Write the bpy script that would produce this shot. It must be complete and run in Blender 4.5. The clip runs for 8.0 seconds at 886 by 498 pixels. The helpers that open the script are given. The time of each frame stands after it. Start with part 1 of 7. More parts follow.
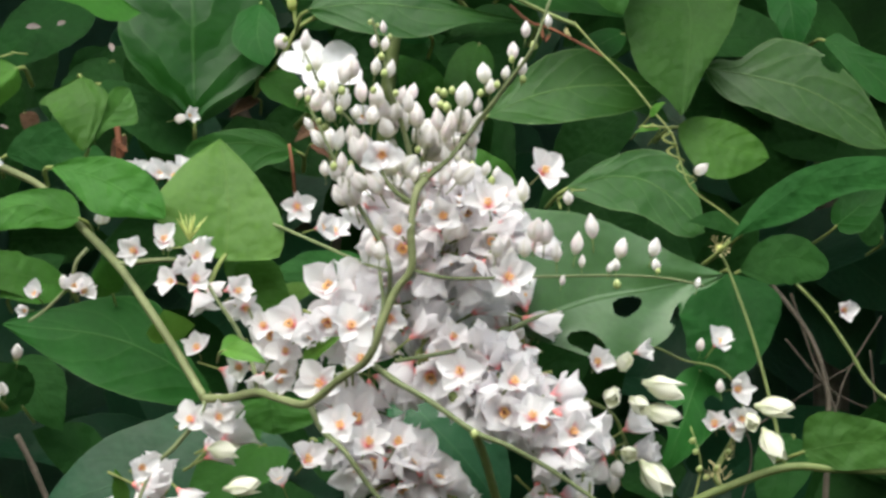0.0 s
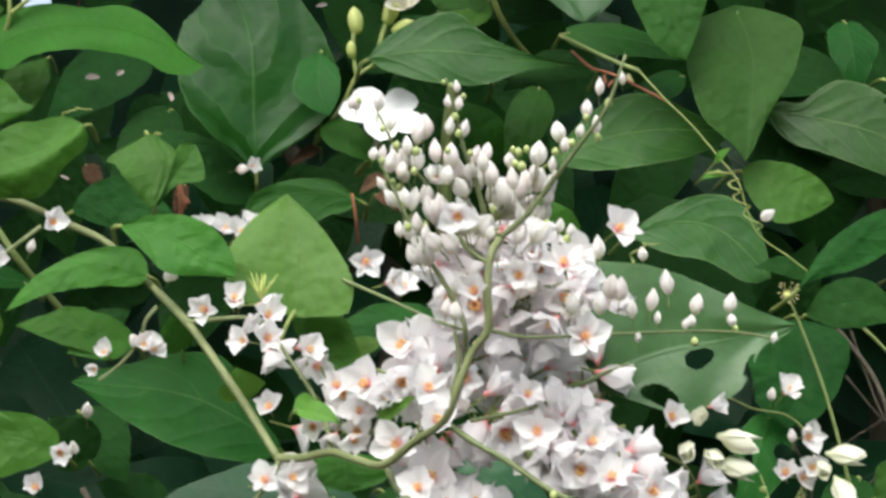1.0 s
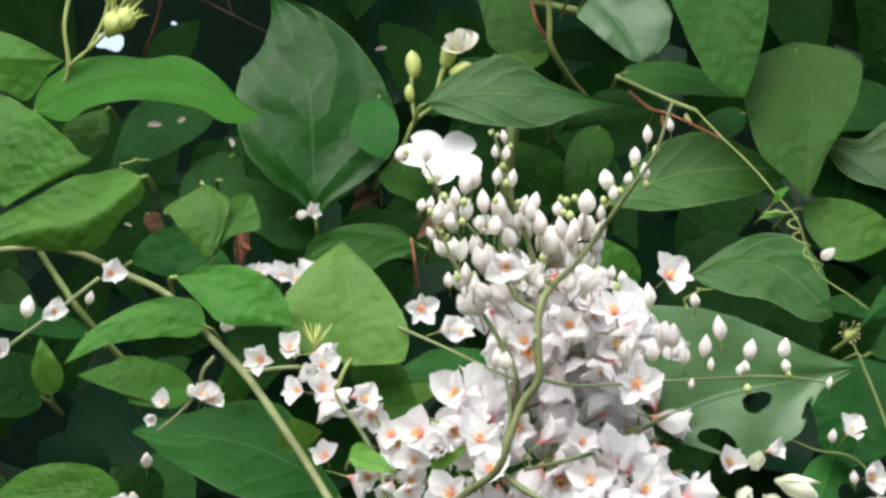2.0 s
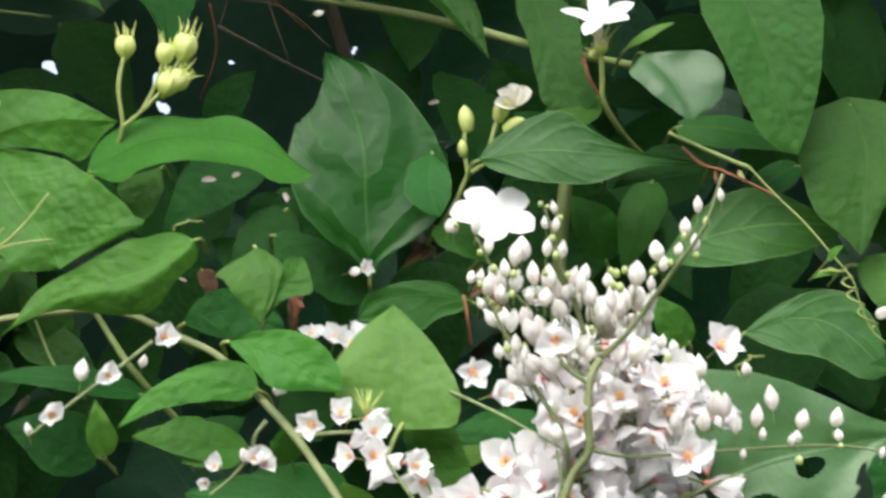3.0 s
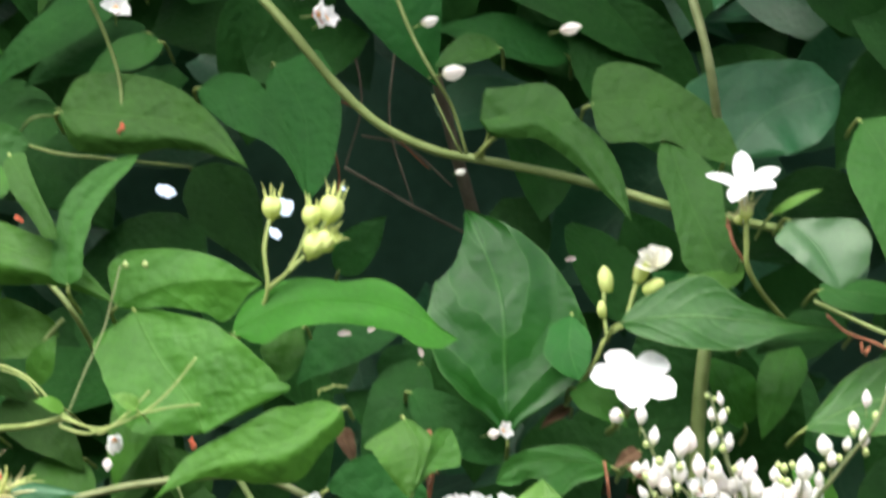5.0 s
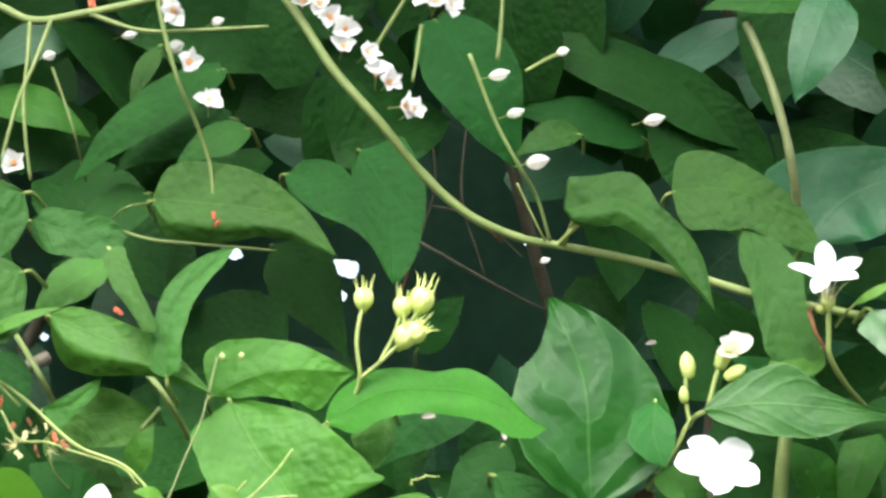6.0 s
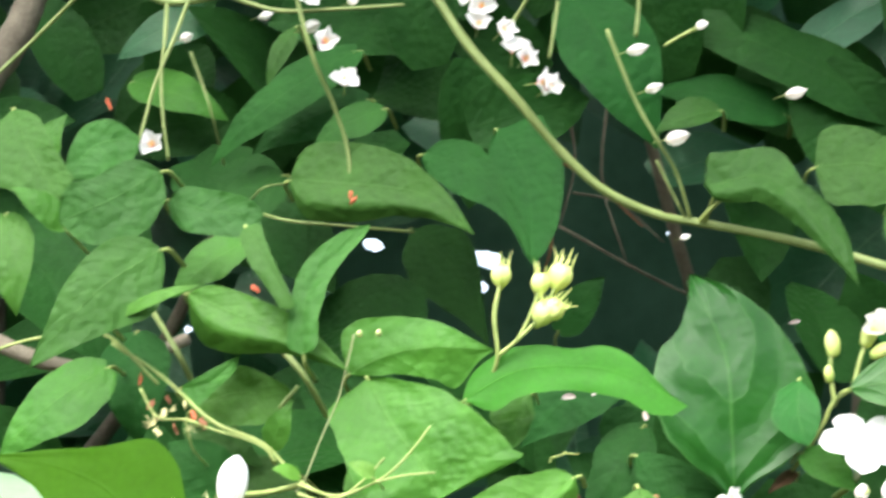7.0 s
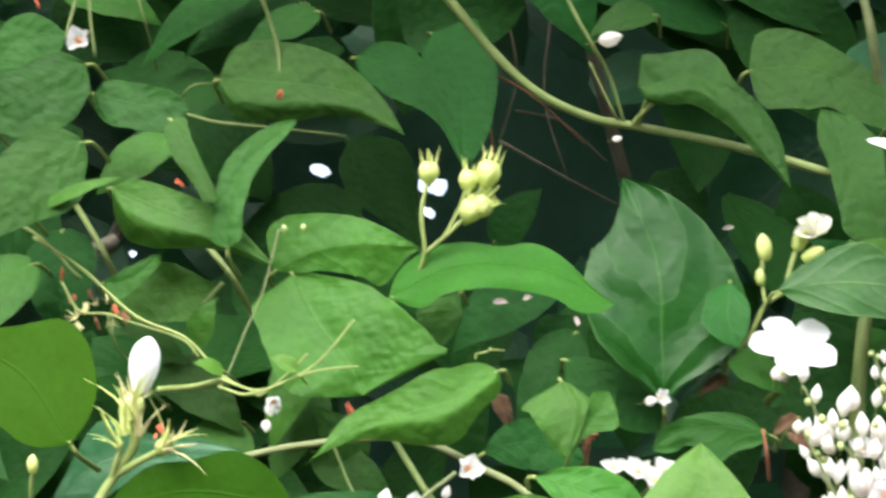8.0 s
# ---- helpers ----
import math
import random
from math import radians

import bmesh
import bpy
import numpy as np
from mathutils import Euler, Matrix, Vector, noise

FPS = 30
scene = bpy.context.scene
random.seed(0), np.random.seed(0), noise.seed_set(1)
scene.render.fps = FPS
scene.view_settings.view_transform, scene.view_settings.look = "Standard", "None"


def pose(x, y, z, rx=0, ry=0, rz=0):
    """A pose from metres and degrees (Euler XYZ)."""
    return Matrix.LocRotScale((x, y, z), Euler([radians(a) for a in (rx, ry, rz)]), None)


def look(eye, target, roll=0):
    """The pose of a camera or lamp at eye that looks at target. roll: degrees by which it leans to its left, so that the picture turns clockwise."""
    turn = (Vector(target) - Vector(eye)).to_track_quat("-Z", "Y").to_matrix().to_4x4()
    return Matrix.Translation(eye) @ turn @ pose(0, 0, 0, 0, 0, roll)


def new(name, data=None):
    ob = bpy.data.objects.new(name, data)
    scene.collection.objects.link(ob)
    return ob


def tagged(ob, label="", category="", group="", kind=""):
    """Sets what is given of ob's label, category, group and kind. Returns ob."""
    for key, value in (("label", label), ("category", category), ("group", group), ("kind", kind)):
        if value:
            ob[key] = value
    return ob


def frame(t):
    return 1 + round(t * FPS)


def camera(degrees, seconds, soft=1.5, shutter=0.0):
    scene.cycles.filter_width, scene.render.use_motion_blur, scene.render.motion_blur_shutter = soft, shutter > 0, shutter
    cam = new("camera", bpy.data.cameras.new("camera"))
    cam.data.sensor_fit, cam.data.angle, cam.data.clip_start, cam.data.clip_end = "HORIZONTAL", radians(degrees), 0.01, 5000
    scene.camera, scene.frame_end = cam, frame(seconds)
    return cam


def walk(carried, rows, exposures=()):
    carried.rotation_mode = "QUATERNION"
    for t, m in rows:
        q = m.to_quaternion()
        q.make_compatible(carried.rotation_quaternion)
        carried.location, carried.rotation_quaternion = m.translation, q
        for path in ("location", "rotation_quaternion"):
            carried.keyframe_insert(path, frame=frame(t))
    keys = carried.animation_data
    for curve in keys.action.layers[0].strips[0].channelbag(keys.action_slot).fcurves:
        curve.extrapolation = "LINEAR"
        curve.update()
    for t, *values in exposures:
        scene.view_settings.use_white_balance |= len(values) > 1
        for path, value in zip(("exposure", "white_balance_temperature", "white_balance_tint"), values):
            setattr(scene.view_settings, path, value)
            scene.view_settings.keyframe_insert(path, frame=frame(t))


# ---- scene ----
# ---------------------------------------------------------------- camera
cam = camera(24.0, 8.0, soft=2.8, shutter=0.5)
walk(cam, [
    (0, look((0.0211, -0.9524, -0.0573), (0.1320, 0.0289, 0.0999), -0.241)),
    (0.5, look((0.0127, -0.9487, -0.0547), (0.1175, 0.0331, 0.1039), -0.775)),
    (0.8, look((0.0068, -0.9490, -0.0464), (0.1094, 0.0325, 0.1155), -0.778)),
    (1, look((0.0051, -0.9494, -0.0402), (0.1013, 0.0323, 0.1241), -0.780)),
    (1.5, look((0.0104, -0.9507, -0.0345), (0.0853, 0.0321, 0.1345), -1.225)),
    (2.8, look((0.0273, -0.9558, -0.0166), (0.0568, 0.0267, 0.1673), -0.930)),
    (3, look((0.0235, -0.9566, -0.0112), (0.0484, 0.0260, 0.1731), -1.034)),
    (3.5, look((0.0206, -0.9578, -0.0014), (0.0225, 0.0226, 0.1954), -0.916)),
    (4, look((0.0179, -0.9503, 0.0009), (0.0031, 0.0288, 0.2038), -0.655)),
    (4.2, look((0.0161, -0.9490, 0.0026), (-0.0016, 0.0295, 0.2082), -0.415)),
    (4.5, look((0.0105, -0.9487, 0.0084), (-0.0060, 0.0295, 0.2155), -0.020)),
    (5, look((-0.0087, -0.9581, 0.0235), (-0.0198, 0.0155, 0.2517), 0.400)),
    (5.2, look((-0.0156, -0.9630, 0.0264), (-0.0317, 0.0078, 0.2657), 0.384)),
    (6.3, look((-0.0344, -0.9866, 0.0492), (-0.0717, -0.0173, 0.2926), 0.736)),
    (6.5, look((-0.0330, -0.9854, 0.0491), (-0.0817, -0.0162, 0.2905), 0.605)),
    (7, look((-0.0297, -0.9709, 0.0349), (-0.1286, -0.0063, 0.2795), 1.274)),
    (7.2, look((-0.0216, -0.9630, 0.0261), (-0.1341, 0.0001, 0.2704), 1.500)),
    (7.5, look((-0.0107, -0.9553, 0.0155), (-0.1214, 0.0096, 0.2538), 1.656)),
    (8, look((-0.0121, -0.9537, 0.0106), (-0.0948, 0.0173, 0.2346), 1.455)),
], [(0.0, 0.95, 6500, 7), (1.5, 1.03, 6500, 7), (3.5, 1.32, 6500, 7), (5.0, 1.66, 6500, 6), (6.3, 2.28, 6500, 4), (7.0, 2.33, 6500, 5), (7.5, 2.08, 6500, 6), (8.0, 1.8, 6500, 6)])

# ---------------------------------------------------------------- light
world = bpy.data.worlds.new("sky")
scene.world = world
world.use_nodes = True
wn, wl = world.node_tree.nodes, world.node_tree.links
sky = wn.new("ShaderNodeTexSky")
sky.sky_type = "NISHITA"
sky.sun_disc = False
sky.sun_elevation = radians(51)
sky.sun_rotation = radians(200)
sky.air_density, sky.dust_density = 1.0, 4.0
haze = wn.new("ShaderNodeHueSaturation")
haze.inputs["Saturation"].default_value = 0.6
wl.new(sky.outputs["Color"], haze.inputs["Color"])
wn["Background"].inputs["Strength"].default_value = 0.15
wl.new(haze.outputs["Color"], wn["Background"].inputs["Color"])
sun_data = bpy.data.lights.new("sun", "SUN")
sun_data.energy, sun_data.angle, sun_data.color = 2.15, radians(70), (1.0, 0.98, 0.945)
sun = new("sun", sun_data)
sun.matrix_world = look((-1.2, -3.0, 4.0), (0, 0, 0))


# ---------------------------------------------------------------- materials
def nodes_of(name):
    mat = bpy.data.materials.new(name)
    mat.use_nodes = True
    nt = mat.node_tree
    return mat, nt, nt.nodes["Principled BSDF"]


def math_node(nt, op, a, b=None):
    n = nt.nodes.new("ShaderNodeMath")
    n.operation = op
    for i, v in enumerate((a, b)):
        if v is None:
            continue
        if isinstance(v, (int, float)):
            n.inputs[i].default_value = v
        else:
            nt.links.new(v, n.inputs[i])
    return n.outputs[0]


def mix_colour(nt, fac, a, b):
    n = nt.nodes.new("ShaderNodeMix")
    n.data_type = "RGBA"
    for sock, v in ((n.inputs["Factor"], fac), (n.inputs["A"], a), (n.inputs["B"], b)):
        if isinstance(v, (int, float)):
            sock.default_value = v
        elif isinstance(v, tuple):
            sock.default_value = (*v, 1)
        else:
            nt.links.new(v, sock)
    return n.outputs["Result"]


def noise_node(nt, scale, detail=3.0, coord=None):
    n = nt.nodes.new("ShaderNodeTexNoise")
    n.inputs["Scale"].default_value, n.inputs["Detail"].default_value = scale, detail
    if coord:
        nt.links.new(coord, n.inputs["Vector"])
    return n.outputs["Fac"]


def ramp(nt, fac, lo, hi):
    n = nt.nodes.new("ShaderNodeMapRange")
    n.inputs["From Min"].default_value, n.inputs["From Max"].default_value = lo, hi
    nt.links.new(fac, n.inputs["Value"])
    return n.outputs["Result"]


def leaf_material(name, base, dark, vein, rough=0.45, quilt=0.5, veins=6.0, through_light=0.25, spec=0.5, contrast=0.24, ridge=0.0, rake=1.7):
    """Blade with midrib, side veins, a painted edge highlight, quilted relief, blotches and some light let through."""
    mat, nt, bsdf = nodes_of(name)
    uv = nt.nodes.new("ShaderNodeUVMap").outputs["UV"]
    sep = nt.nodes.new("ShaderNodeSeparateXYZ")
    nt.links.new(uv, sep.inputs[0])
    obj = nt.nodes.new("ShaderNodeTexCoord").outputs["Object"]
    info = nt.nodes.new("ShaderNodeObjectInfo").outputs["Random"]
    side = math_node(nt, "ABSOLUTE", math_node(nt, "SUBTRACT", math_node(nt, "MULTIPLY", sep.outputs["X"], 2.0), 1.0))
    wob = math_node(nt, "MULTIPLY", noise_node(nt, 60, 2, obj), 0.5)
    run = math_node(nt, "ADD", math_node(nt, "SUBTRACT", math_node(nt, "MULTIPLY", sep.outputs["Y"], veins), math_node(nt, "MULTIPLY", math_node(nt, "POWER", side, 1.25), rake)), wob)
    saw = math_node(nt, "ABSOLUTE", math_node(nt, "SUBTRACT", math_node(nt, "FRACT", run), 0.5))
    side_vein = ramp(nt, saw, 0.04, 0.0)
    mid = ramp(nt, side, 0.035, 0.008)
    both = math_node(nt, "MAXIMUM", math_node(nt, "MULTIPLY", side_vein, 0.55), mid)
    # rim light along the margin, painted in the vein colour
    both = math_node(nt, "MAXIMUM", both, math_node(nt, "MULTIPLY", ramp(nt, side, 0.95, 0.985), 0.9))
    blotch = ramp(nt, noise_node(nt, 45, 4, obj), 0.3, 0.75)
    fine = noise_node(nt, 420, 4, obj)
    col = mix_colour(nt, blotch, dark, base)
    col = mix_colour(nt, math_node(nt, "MULTIPLY", both, contrast), col, vein)
    hue = nt.nodes.new("ShaderNodeHueSaturation")
    nt.links.new(col, hue.inputs["Color"])
    nt.links.new(math_node(nt, "ADD", math_node(nt, "MULTIPLY", info, 0.02), 0.491), hue.inputs["Hue"])
    nt.links.new(math_node(nt, "ADD", math_node(nt, "MULTIPLY", math_node(nt, "FRACT", math_node(nt, "MULTIPLY", info, 7.3)), 0.35), math_node(nt, "ADD", math_node(nt, "MULTIPLY", fine, 0.3), 0.68)), hue.inputs["Value"])
    nt.links.new(hue.outputs[0], bsdf.inputs["Base Color"])
    bsdf.inputs["Specular IOR Level"].default_value = spec
    nt.links.new(math_node(nt, "ADD", math_node(nt, "MULTIPLY", noise_node(nt, 90, 3, obj), 0.25), rough - 0.12), bsdf.inputs["Roughness"])
    cells = nt.nodes.new("ShaderNodeTexVoronoi")
    cells.feature = "SMOOTH_F1"
    cells.inputs["Scale"].default_value, cells.inputs["Smoothness"].default_value = 190.0, 0.5
    nt.links.new(obj, cells.inputs["Vector"])
    pillow = math_node(nt, "ADD", math_node(nt, "MULTIPLY", ramp(nt, saw, 0.0, min(0.45, 0.2 + 0.3 * ridge)), ridge + quilt * 0.14), math_node(nt, "MULTIPLY", cells.outputs["Distance"], -1.0 * quilt))
    small = math_node(nt, "MULTIPLY", noise_node(nt, 170, 3, obj), quilt * 0.9)
    height = math_node(nt, "ADD", math_node(nt, "ADD", pillow, small), math_node(nt, "MULTIPLY", mid, -0.12))
    bump = nt.nodes.new("ShaderNodeBump")
    bump.inputs["Strength"].default_value, bump.inputs["Distance"].default_value = 0.6, 0.0026
    nt.links.new(height, bump.inputs["Height"])
    nt.links.new(bump.outputs[0], bsdf.inputs["Normal"])
    tr = nt.nodes.new("ShaderNodeBsdfTranslucent")
    glow = nt.nodes.new("ShaderNodeHueSaturation")
    glow.inputs["Value"].default_value, glow.inputs["Hue"].default_value = 1.7, 0.485
    nt.links.new(hue.outputs[0], glow.inputs["Color"])
    nt.links.new(glow.outputs[0], tr.inputs["Color"])
    mix = nt.nodes.new("ShaderNodeMixShader")
    mix.inputs[0].default_value = through_light
    nt.links.new(bsdf.outputs[0], mix.inputs[1])
    nt.links.new(tr.outputs[0], mix.inputs[2])
    nt.links.new(mix.outputs[0], nt.nodes["Material Output"].inputs["Surface"])
    return mat


def petal_material(name, tip, throat, start, end, through_light=0.3, blush=None, seam=None):
    """Petal whose colour runs from the throat to the tip, with faint streaks."""
    mat, nt, bsdf = nodes_of(name)
    uv = nt.nodes.new("ShaderNodeUVMap").outputs["UV"]
    sep = nt.nodes.new("ShaderNodeSeparateXYZ")
    nt.links.new(uv, sep.inputs[0])
    obj = nt.nodes.new("ShaderNodeTexCoord").outputs["Object"]
    info = nt.nodes.new("ShaderNodeObjectInfo").outputs["Random"]
    wave = nt.nodes.new("ShaderNodeTexWave")
    wave.inputs["Scale"].default_value, wave.inputs["Distortion"].default_value = 5.0, 2.0
    nt.links.new(uv, wave.inputs["Vector"])
    along = math_node(nt, "ADD", sep.outputs["Y"], math_node(nt, "MULTIPLY", math_node(nt, "SUBTRACT", info, 0.5), 0.2))
    along = math_node(nt, "ADD", along, math_node(nt, "MULTIPLY", math_node(nt, "SUBTRACT", noise_node(nt, 300, 2, obj), 0.5), 0.3))
    col = mix_colour(nt, ramp(nt, along, start, end), throat, tip)
    col = mix_colour(nt, math_node(nt, "MULTIPLY", wave.outputs["Fac"], 0.10), col, tuple(0.9 * c for c in tip))
    if blush:
        patch = ramp(nt, noise_node(nt, 1.7, 2, obj), 0.38, 0.68)
        amount = math_node(nt, "FRACT", math_node(nt, "MULTIPLY", info, 5.1))
        col = mix_colour(nt, math_node(nt, "MULTIPLY", patch, amount), col, blush)
    if seam:
        cut = math_node(nt, "ABSOLUTE", math_node(nt, "SINE", math_node(nt, "MULTIPLY", sep.outputs["X"], 3 * math.pi)))
        col = mix_colour(nt, math_node(nt, "MULTIPLY", ramp(nt, cut, 0.45, 0.0), 0.6), col, seam)
    nt.links.new(col, bsdf.inputs["Base Color"])
    bsdf.inputs["Roughness"].default_value = 0.55
    bsdf.inputs["Specular IOR Level"].default_value = 0.3
    bump = nt.nodes.new("ShaderNodeBump")
    bump.inputs["Strength"].default_value, bump.inputs["Distance"].default_value = 0.4, 0.0006
    nt.links.new(wave.outputs["Fac"], bump.inputs["Height"])
    nt.links.new(bump.outputs[0], bsdf.inputs["Normal"])
    tr = nt.nodes.new("ShaderNodeBsdfTranslucent")
    nt.links.new(col, tr.inputs["Color"])
    mix = nt.nodes.new("ShaderNodeMixShader")
    mix.inputs[0].default_value = through_light
    nt.links.new(bsdf.outputs[0], mix.inputs[1])
    nt.links.new(tr.outputs[0], mix.inputs[2])
    nt.links.new(mix.outputs[0], nt.nodes["Material Output"].inputs["Surface"])
    return mat


def rough_material(name, a, b, scale=80.0, rough=0.6, relief=0.0008, spec=0.35):
    """Stem, bark, earth: two tones in noise, with relief."""
    mat, nt, bsdf = nodes_of(name)
    obj = nt.nodes.new("ShaderNodeTexCoord").outputs["Object"]
    big, small = noise_node(nt, scale, 4, obj), noise_node(nt, scale * 7, 4, obj)
    fac = ramp(nt, math_node(nt, "ADD", math_node(nt, "MULTIPLY", big, 0.7), math_node(nt, "MULTIPLY", small, 0.3)), 0.3, 0.7)
    nt.links.new(mix_colour(nt, fac, a, b), bsdf.inputs["Base Color"])
    bsdf.inputs["Roughness"].default_value = rough
    bsdf.inputs["Specular IOR Level"].default_value = spec
    bump = nt.nodes.new("ShaderNodeBump")
    bump.inputs["Strength"].default_value, bump.inputs["Distance"].default_value = 0.5, relief
    nt.links.new(small, bump.inputs["Height"])
    nt.links.new(bump.outputs[0], bsdf.inputs["Normal"])
    return mat


LEAF = {
    "vine": leaf_material("vine_leaf", (0.050, 0.161, 0.018), (0.034, 0.116, 0.014), (0.11, 0.23, 0.05), 0.52, 0.55, 6.5, 0.28, 0.17, 0.14),
    "pale": leaf_material("pale_leaf", (0.092, 0.224, 0.029), (0.068, 0.176, 0.022), (0.18, 0.29, 0.07), 0.55, 0.45, 6.0, 0.32, 0.3, 0.14),
    "sheen": leaf_material("grey_green_leaf", (0.048, 0.128, 0.034), (0.038, 0.104, 0.027), (0.12, 0.23, 0.08), 0.42, 0.12, 6.0, 0.22, 0.5, 0.16),
    "polish": leaf_material("polished_leaf", (0.030, 0.105, 0.017), (0.020, 0.076, 0.012), (0.13, 0.23, 0.075), 0.42, 0.2, 4.5, 0.16, 0.22, 0.5, 0.08),
    # vine leaf again, with shade put into a darker colour
    "vine_shade": leaf_material("shaded_vine_leaf", (0.032, 0.099, 0.016), (0.023, 0.074, 0.012), (0.08, 0.165, 0.04), 0.56, 0.6, 6.5, 0.22, 0.12, 0.16),
    "waxy": leaf_material("waxy_leaf", (0.016, 0.068, 0.008), (0.010, 0.046, 0.006), (0.09, 0.20, 0.05), 0.38, 0.10, 2.7, 0.14, 0.19, 0.22, 0.75, 1.3),
    "dead": leaf_material("dead_leaf", (0.11, 0.060, 0.036), (0.06, 0.034, 0.02), (0.2, 0.11, 0.06), 0.7, 0.9, 6.0, 0.2, 0.1, 0.3),
    # darkest vine leaf: the thicket's inner shade is in the colour
    "deep": leaf_material("deep_shade_leaf", (0.020, 0.084, 0.016), (0.014, 0.060, 0.012), (0.045, 0.12, 0.028), 0.6, 0.6, 6.5, 0.22, 0.08, 0.14),
    "gloss": leaf_material("glossy_leaf", (0.023, 0.102, 0.017), (0.016, 0.072, 0.012), (0.09, 0.19, 0.06), 0.45, 0.2, 4.5, 0.16, 0.08, 0.4, 0.06),
    "young": leaf_material("young_glossy_leaf", (0.031, 0.173, 0.010), (0.026, 0.142, 0.009), (0.08, 0.23, 0.03), 0.5, 0.12, 6.0, 0.28, 0.12, 0.2),
    "lush": leaf_material("lush_leaf", (0.034, 0.094, 0.004), (0.028, 0.078, 0.003), (0.03, 0.085, 0.006), 0.6, 0.12, 6.0, 0.3, 0.06, 0.15),
    "teal": leaf_material("blue_green_leaf", (0.025, 0.114, 0.044), (0.018, 0.084, 0.032), (0.07, 0.17, 0.07), 0.45, 0.25, 4.5, 0.15, 0.32, 0.35),
}
TEPAL = petal_material("white_tepal", (0.95, 0.945, 0.955), (0.92, 0.46, 0.48), -0.02, 0.25, 0.52, (0.945, 0.915, 0.93))
BUD_SKIN = petal_material("bud_skin", (0.93, 0.92, 0.90), (0.66, 0.69, 0.47), -0.5, -0.08, 0.5, (0.93, 0.82, 0.83), (0.72, 0.70, 0.56))
GREEN_BUD = petal_material("green_bud_skin", (0.62, 0.66, 0.36), (0.45, 0.55, 0.2), 0.0, 0.8, 0.2)
POD_SKIN = petal_material("pod_skin", (0.89, 0.90, 0.76), (0.72, 0.78, 0.52), -0.1, 0.5, 0.35)
JASMINE = petal_material("jasmine_petal", (0.92, 0.92, 0.93), (0.86, 0.88, 0.8), -0.3, 0.3, 0.25)
YELLOW_BUD = petal_material("yellow_green_bud", (0.76, 0.82, 0.34), (0.58, 0.68, 0.2), -0.5, 0.3, 0.35)
FADED = petal_material("faded_petal", (0.88, 0.86, 0.8), (0.7, 0.68, 0.5), 0.0, 0.8, 0.25)
FALLEN = petal_material("fallen_petal", (0.50, 0.42, 0.41), (0.40, 0.33, 0.30), 0.0, 0.8, 0.2)
STAMEN = rough_material("stamen", (0.88, 0.42, 0.22), (0.9, 0.66, 0.2), 900, 0.6, 0.0001)
THROAT = rough_material("throat", (0.82, 0.22, 0.26), (0.86, 0.36, 0.28), 700, 0.6, 0.0001)
STEM = rough_material("vine_stem", (0.125, 0.175, 0.048), (0.20, 0.25, 0.09), 120, 0.55)
STEM_GREY = rough_material("main_stem", (0.13, 0.16, 0.060), (0.21, 0.235, 0.11), 140, 0.6)
ARM = rough_material("raceme_stalk", (0.12, 0.16, 0.06), (0.20, 0.235, 0.115), 140, 0.55)
TWIG_GREEN = rough_material("green_twig", (0.17, 0.23, 0.06), (0.26, 0.31, 0.10), 150, 0.5)
BARK = rough_material("bark", (0.075, 0.062, 0.045), (0.19, 0.165, 0.125), 60, 0.85, 0.002)
RUST = rough_material("dry_rust", (0.16, 0.05, 0.025), (0.27, 0.12, 0.06), 200, 0.7)
CORAL = rough_material("coral_red", (0.62, 0.09, 0.05), (0.6, 0.2, 0.1), 300, 0.6)
STRAW = rough_material("dry_straw", (0.55, 0.52, 0.22), (0.72, 0.68, 0.38), 300, 0.6)
# shade among the leaves put into one colour, for the backdrop sheets
SHADE_GREEN = rough_material("painted_leaf_shade", (0.036, 0.088, 0.060), (0.068, 0.150, 0.102), 9, 1.0, 0.0005, 0.0)
EARTH = rough_material("earth", (0.05, 0.04, 0.025), (0.1, 0.08, 0.05), 12, 0.95, 0.02)


# ---------------------------------------------------------------- builders
def thing(name, at, label, category, group="", kind=""):
    ob = new(name)
    ob.location = at
    ob.empty_display_size = 0.02
    return tagged(ob, label, category, group, kind)


def place_of(ob):
    """World place of a part, from its chain of parents (no turns but in the last link)."""
    m = ob.matrix_basis.copy()
    while ob.parent:
        ob = ob.parent
        m = ob.matrix_basis @ m
    return m


def part(name, data, parent, m, label=""):
    """Link mesh data as one part under a thing or part, at the world pose m."""
    ob = new(name, data)
    ob.parent = parent
    ob.matrix_basis = place_of(parent).inverted() @ m
    return tagged(ob, label)


def mesh_from(name, verts, faces, mat, uvs=None):
    me = bpy.data.meshes.new(name)
    me.from_pydata(verts, [], faces)
    me.materials.append(mat)
    me.polygons.foreach_set("use_smooth", [True] * len(me.polygons))
    if uvs is not None:
        layer = me.uv_layers.new(name="UVMap")
        index = np.empty(len(me.loops), int)
        me.loops.foreach_get("vertex_index", index)
        layer.data.foreach_set("uv", np.asarray(uvs, float)[index].ravel())
    me.update()
    return me


def glide(points, steps=7):
    """Smooth run through the points (Catmull-Rom)."""
    p = [Vector(q) for q in points]
    p = [2 * p[0] - p[1], *p, 2 * p[-1] - p[-2]]
    out = []
    for a, b, c, d in zip(p, p[1:], p[2:], p[3:]):
        for k in range(steps):
            t = k / steps
            out.append(0.5 * (2 * b + (c - a) * t + (2 * a - 5 * b + 4 * c - d) * t * t + (3 * b - a - 3 * c + d) * t ** 3))
    return out + [p[-2]]


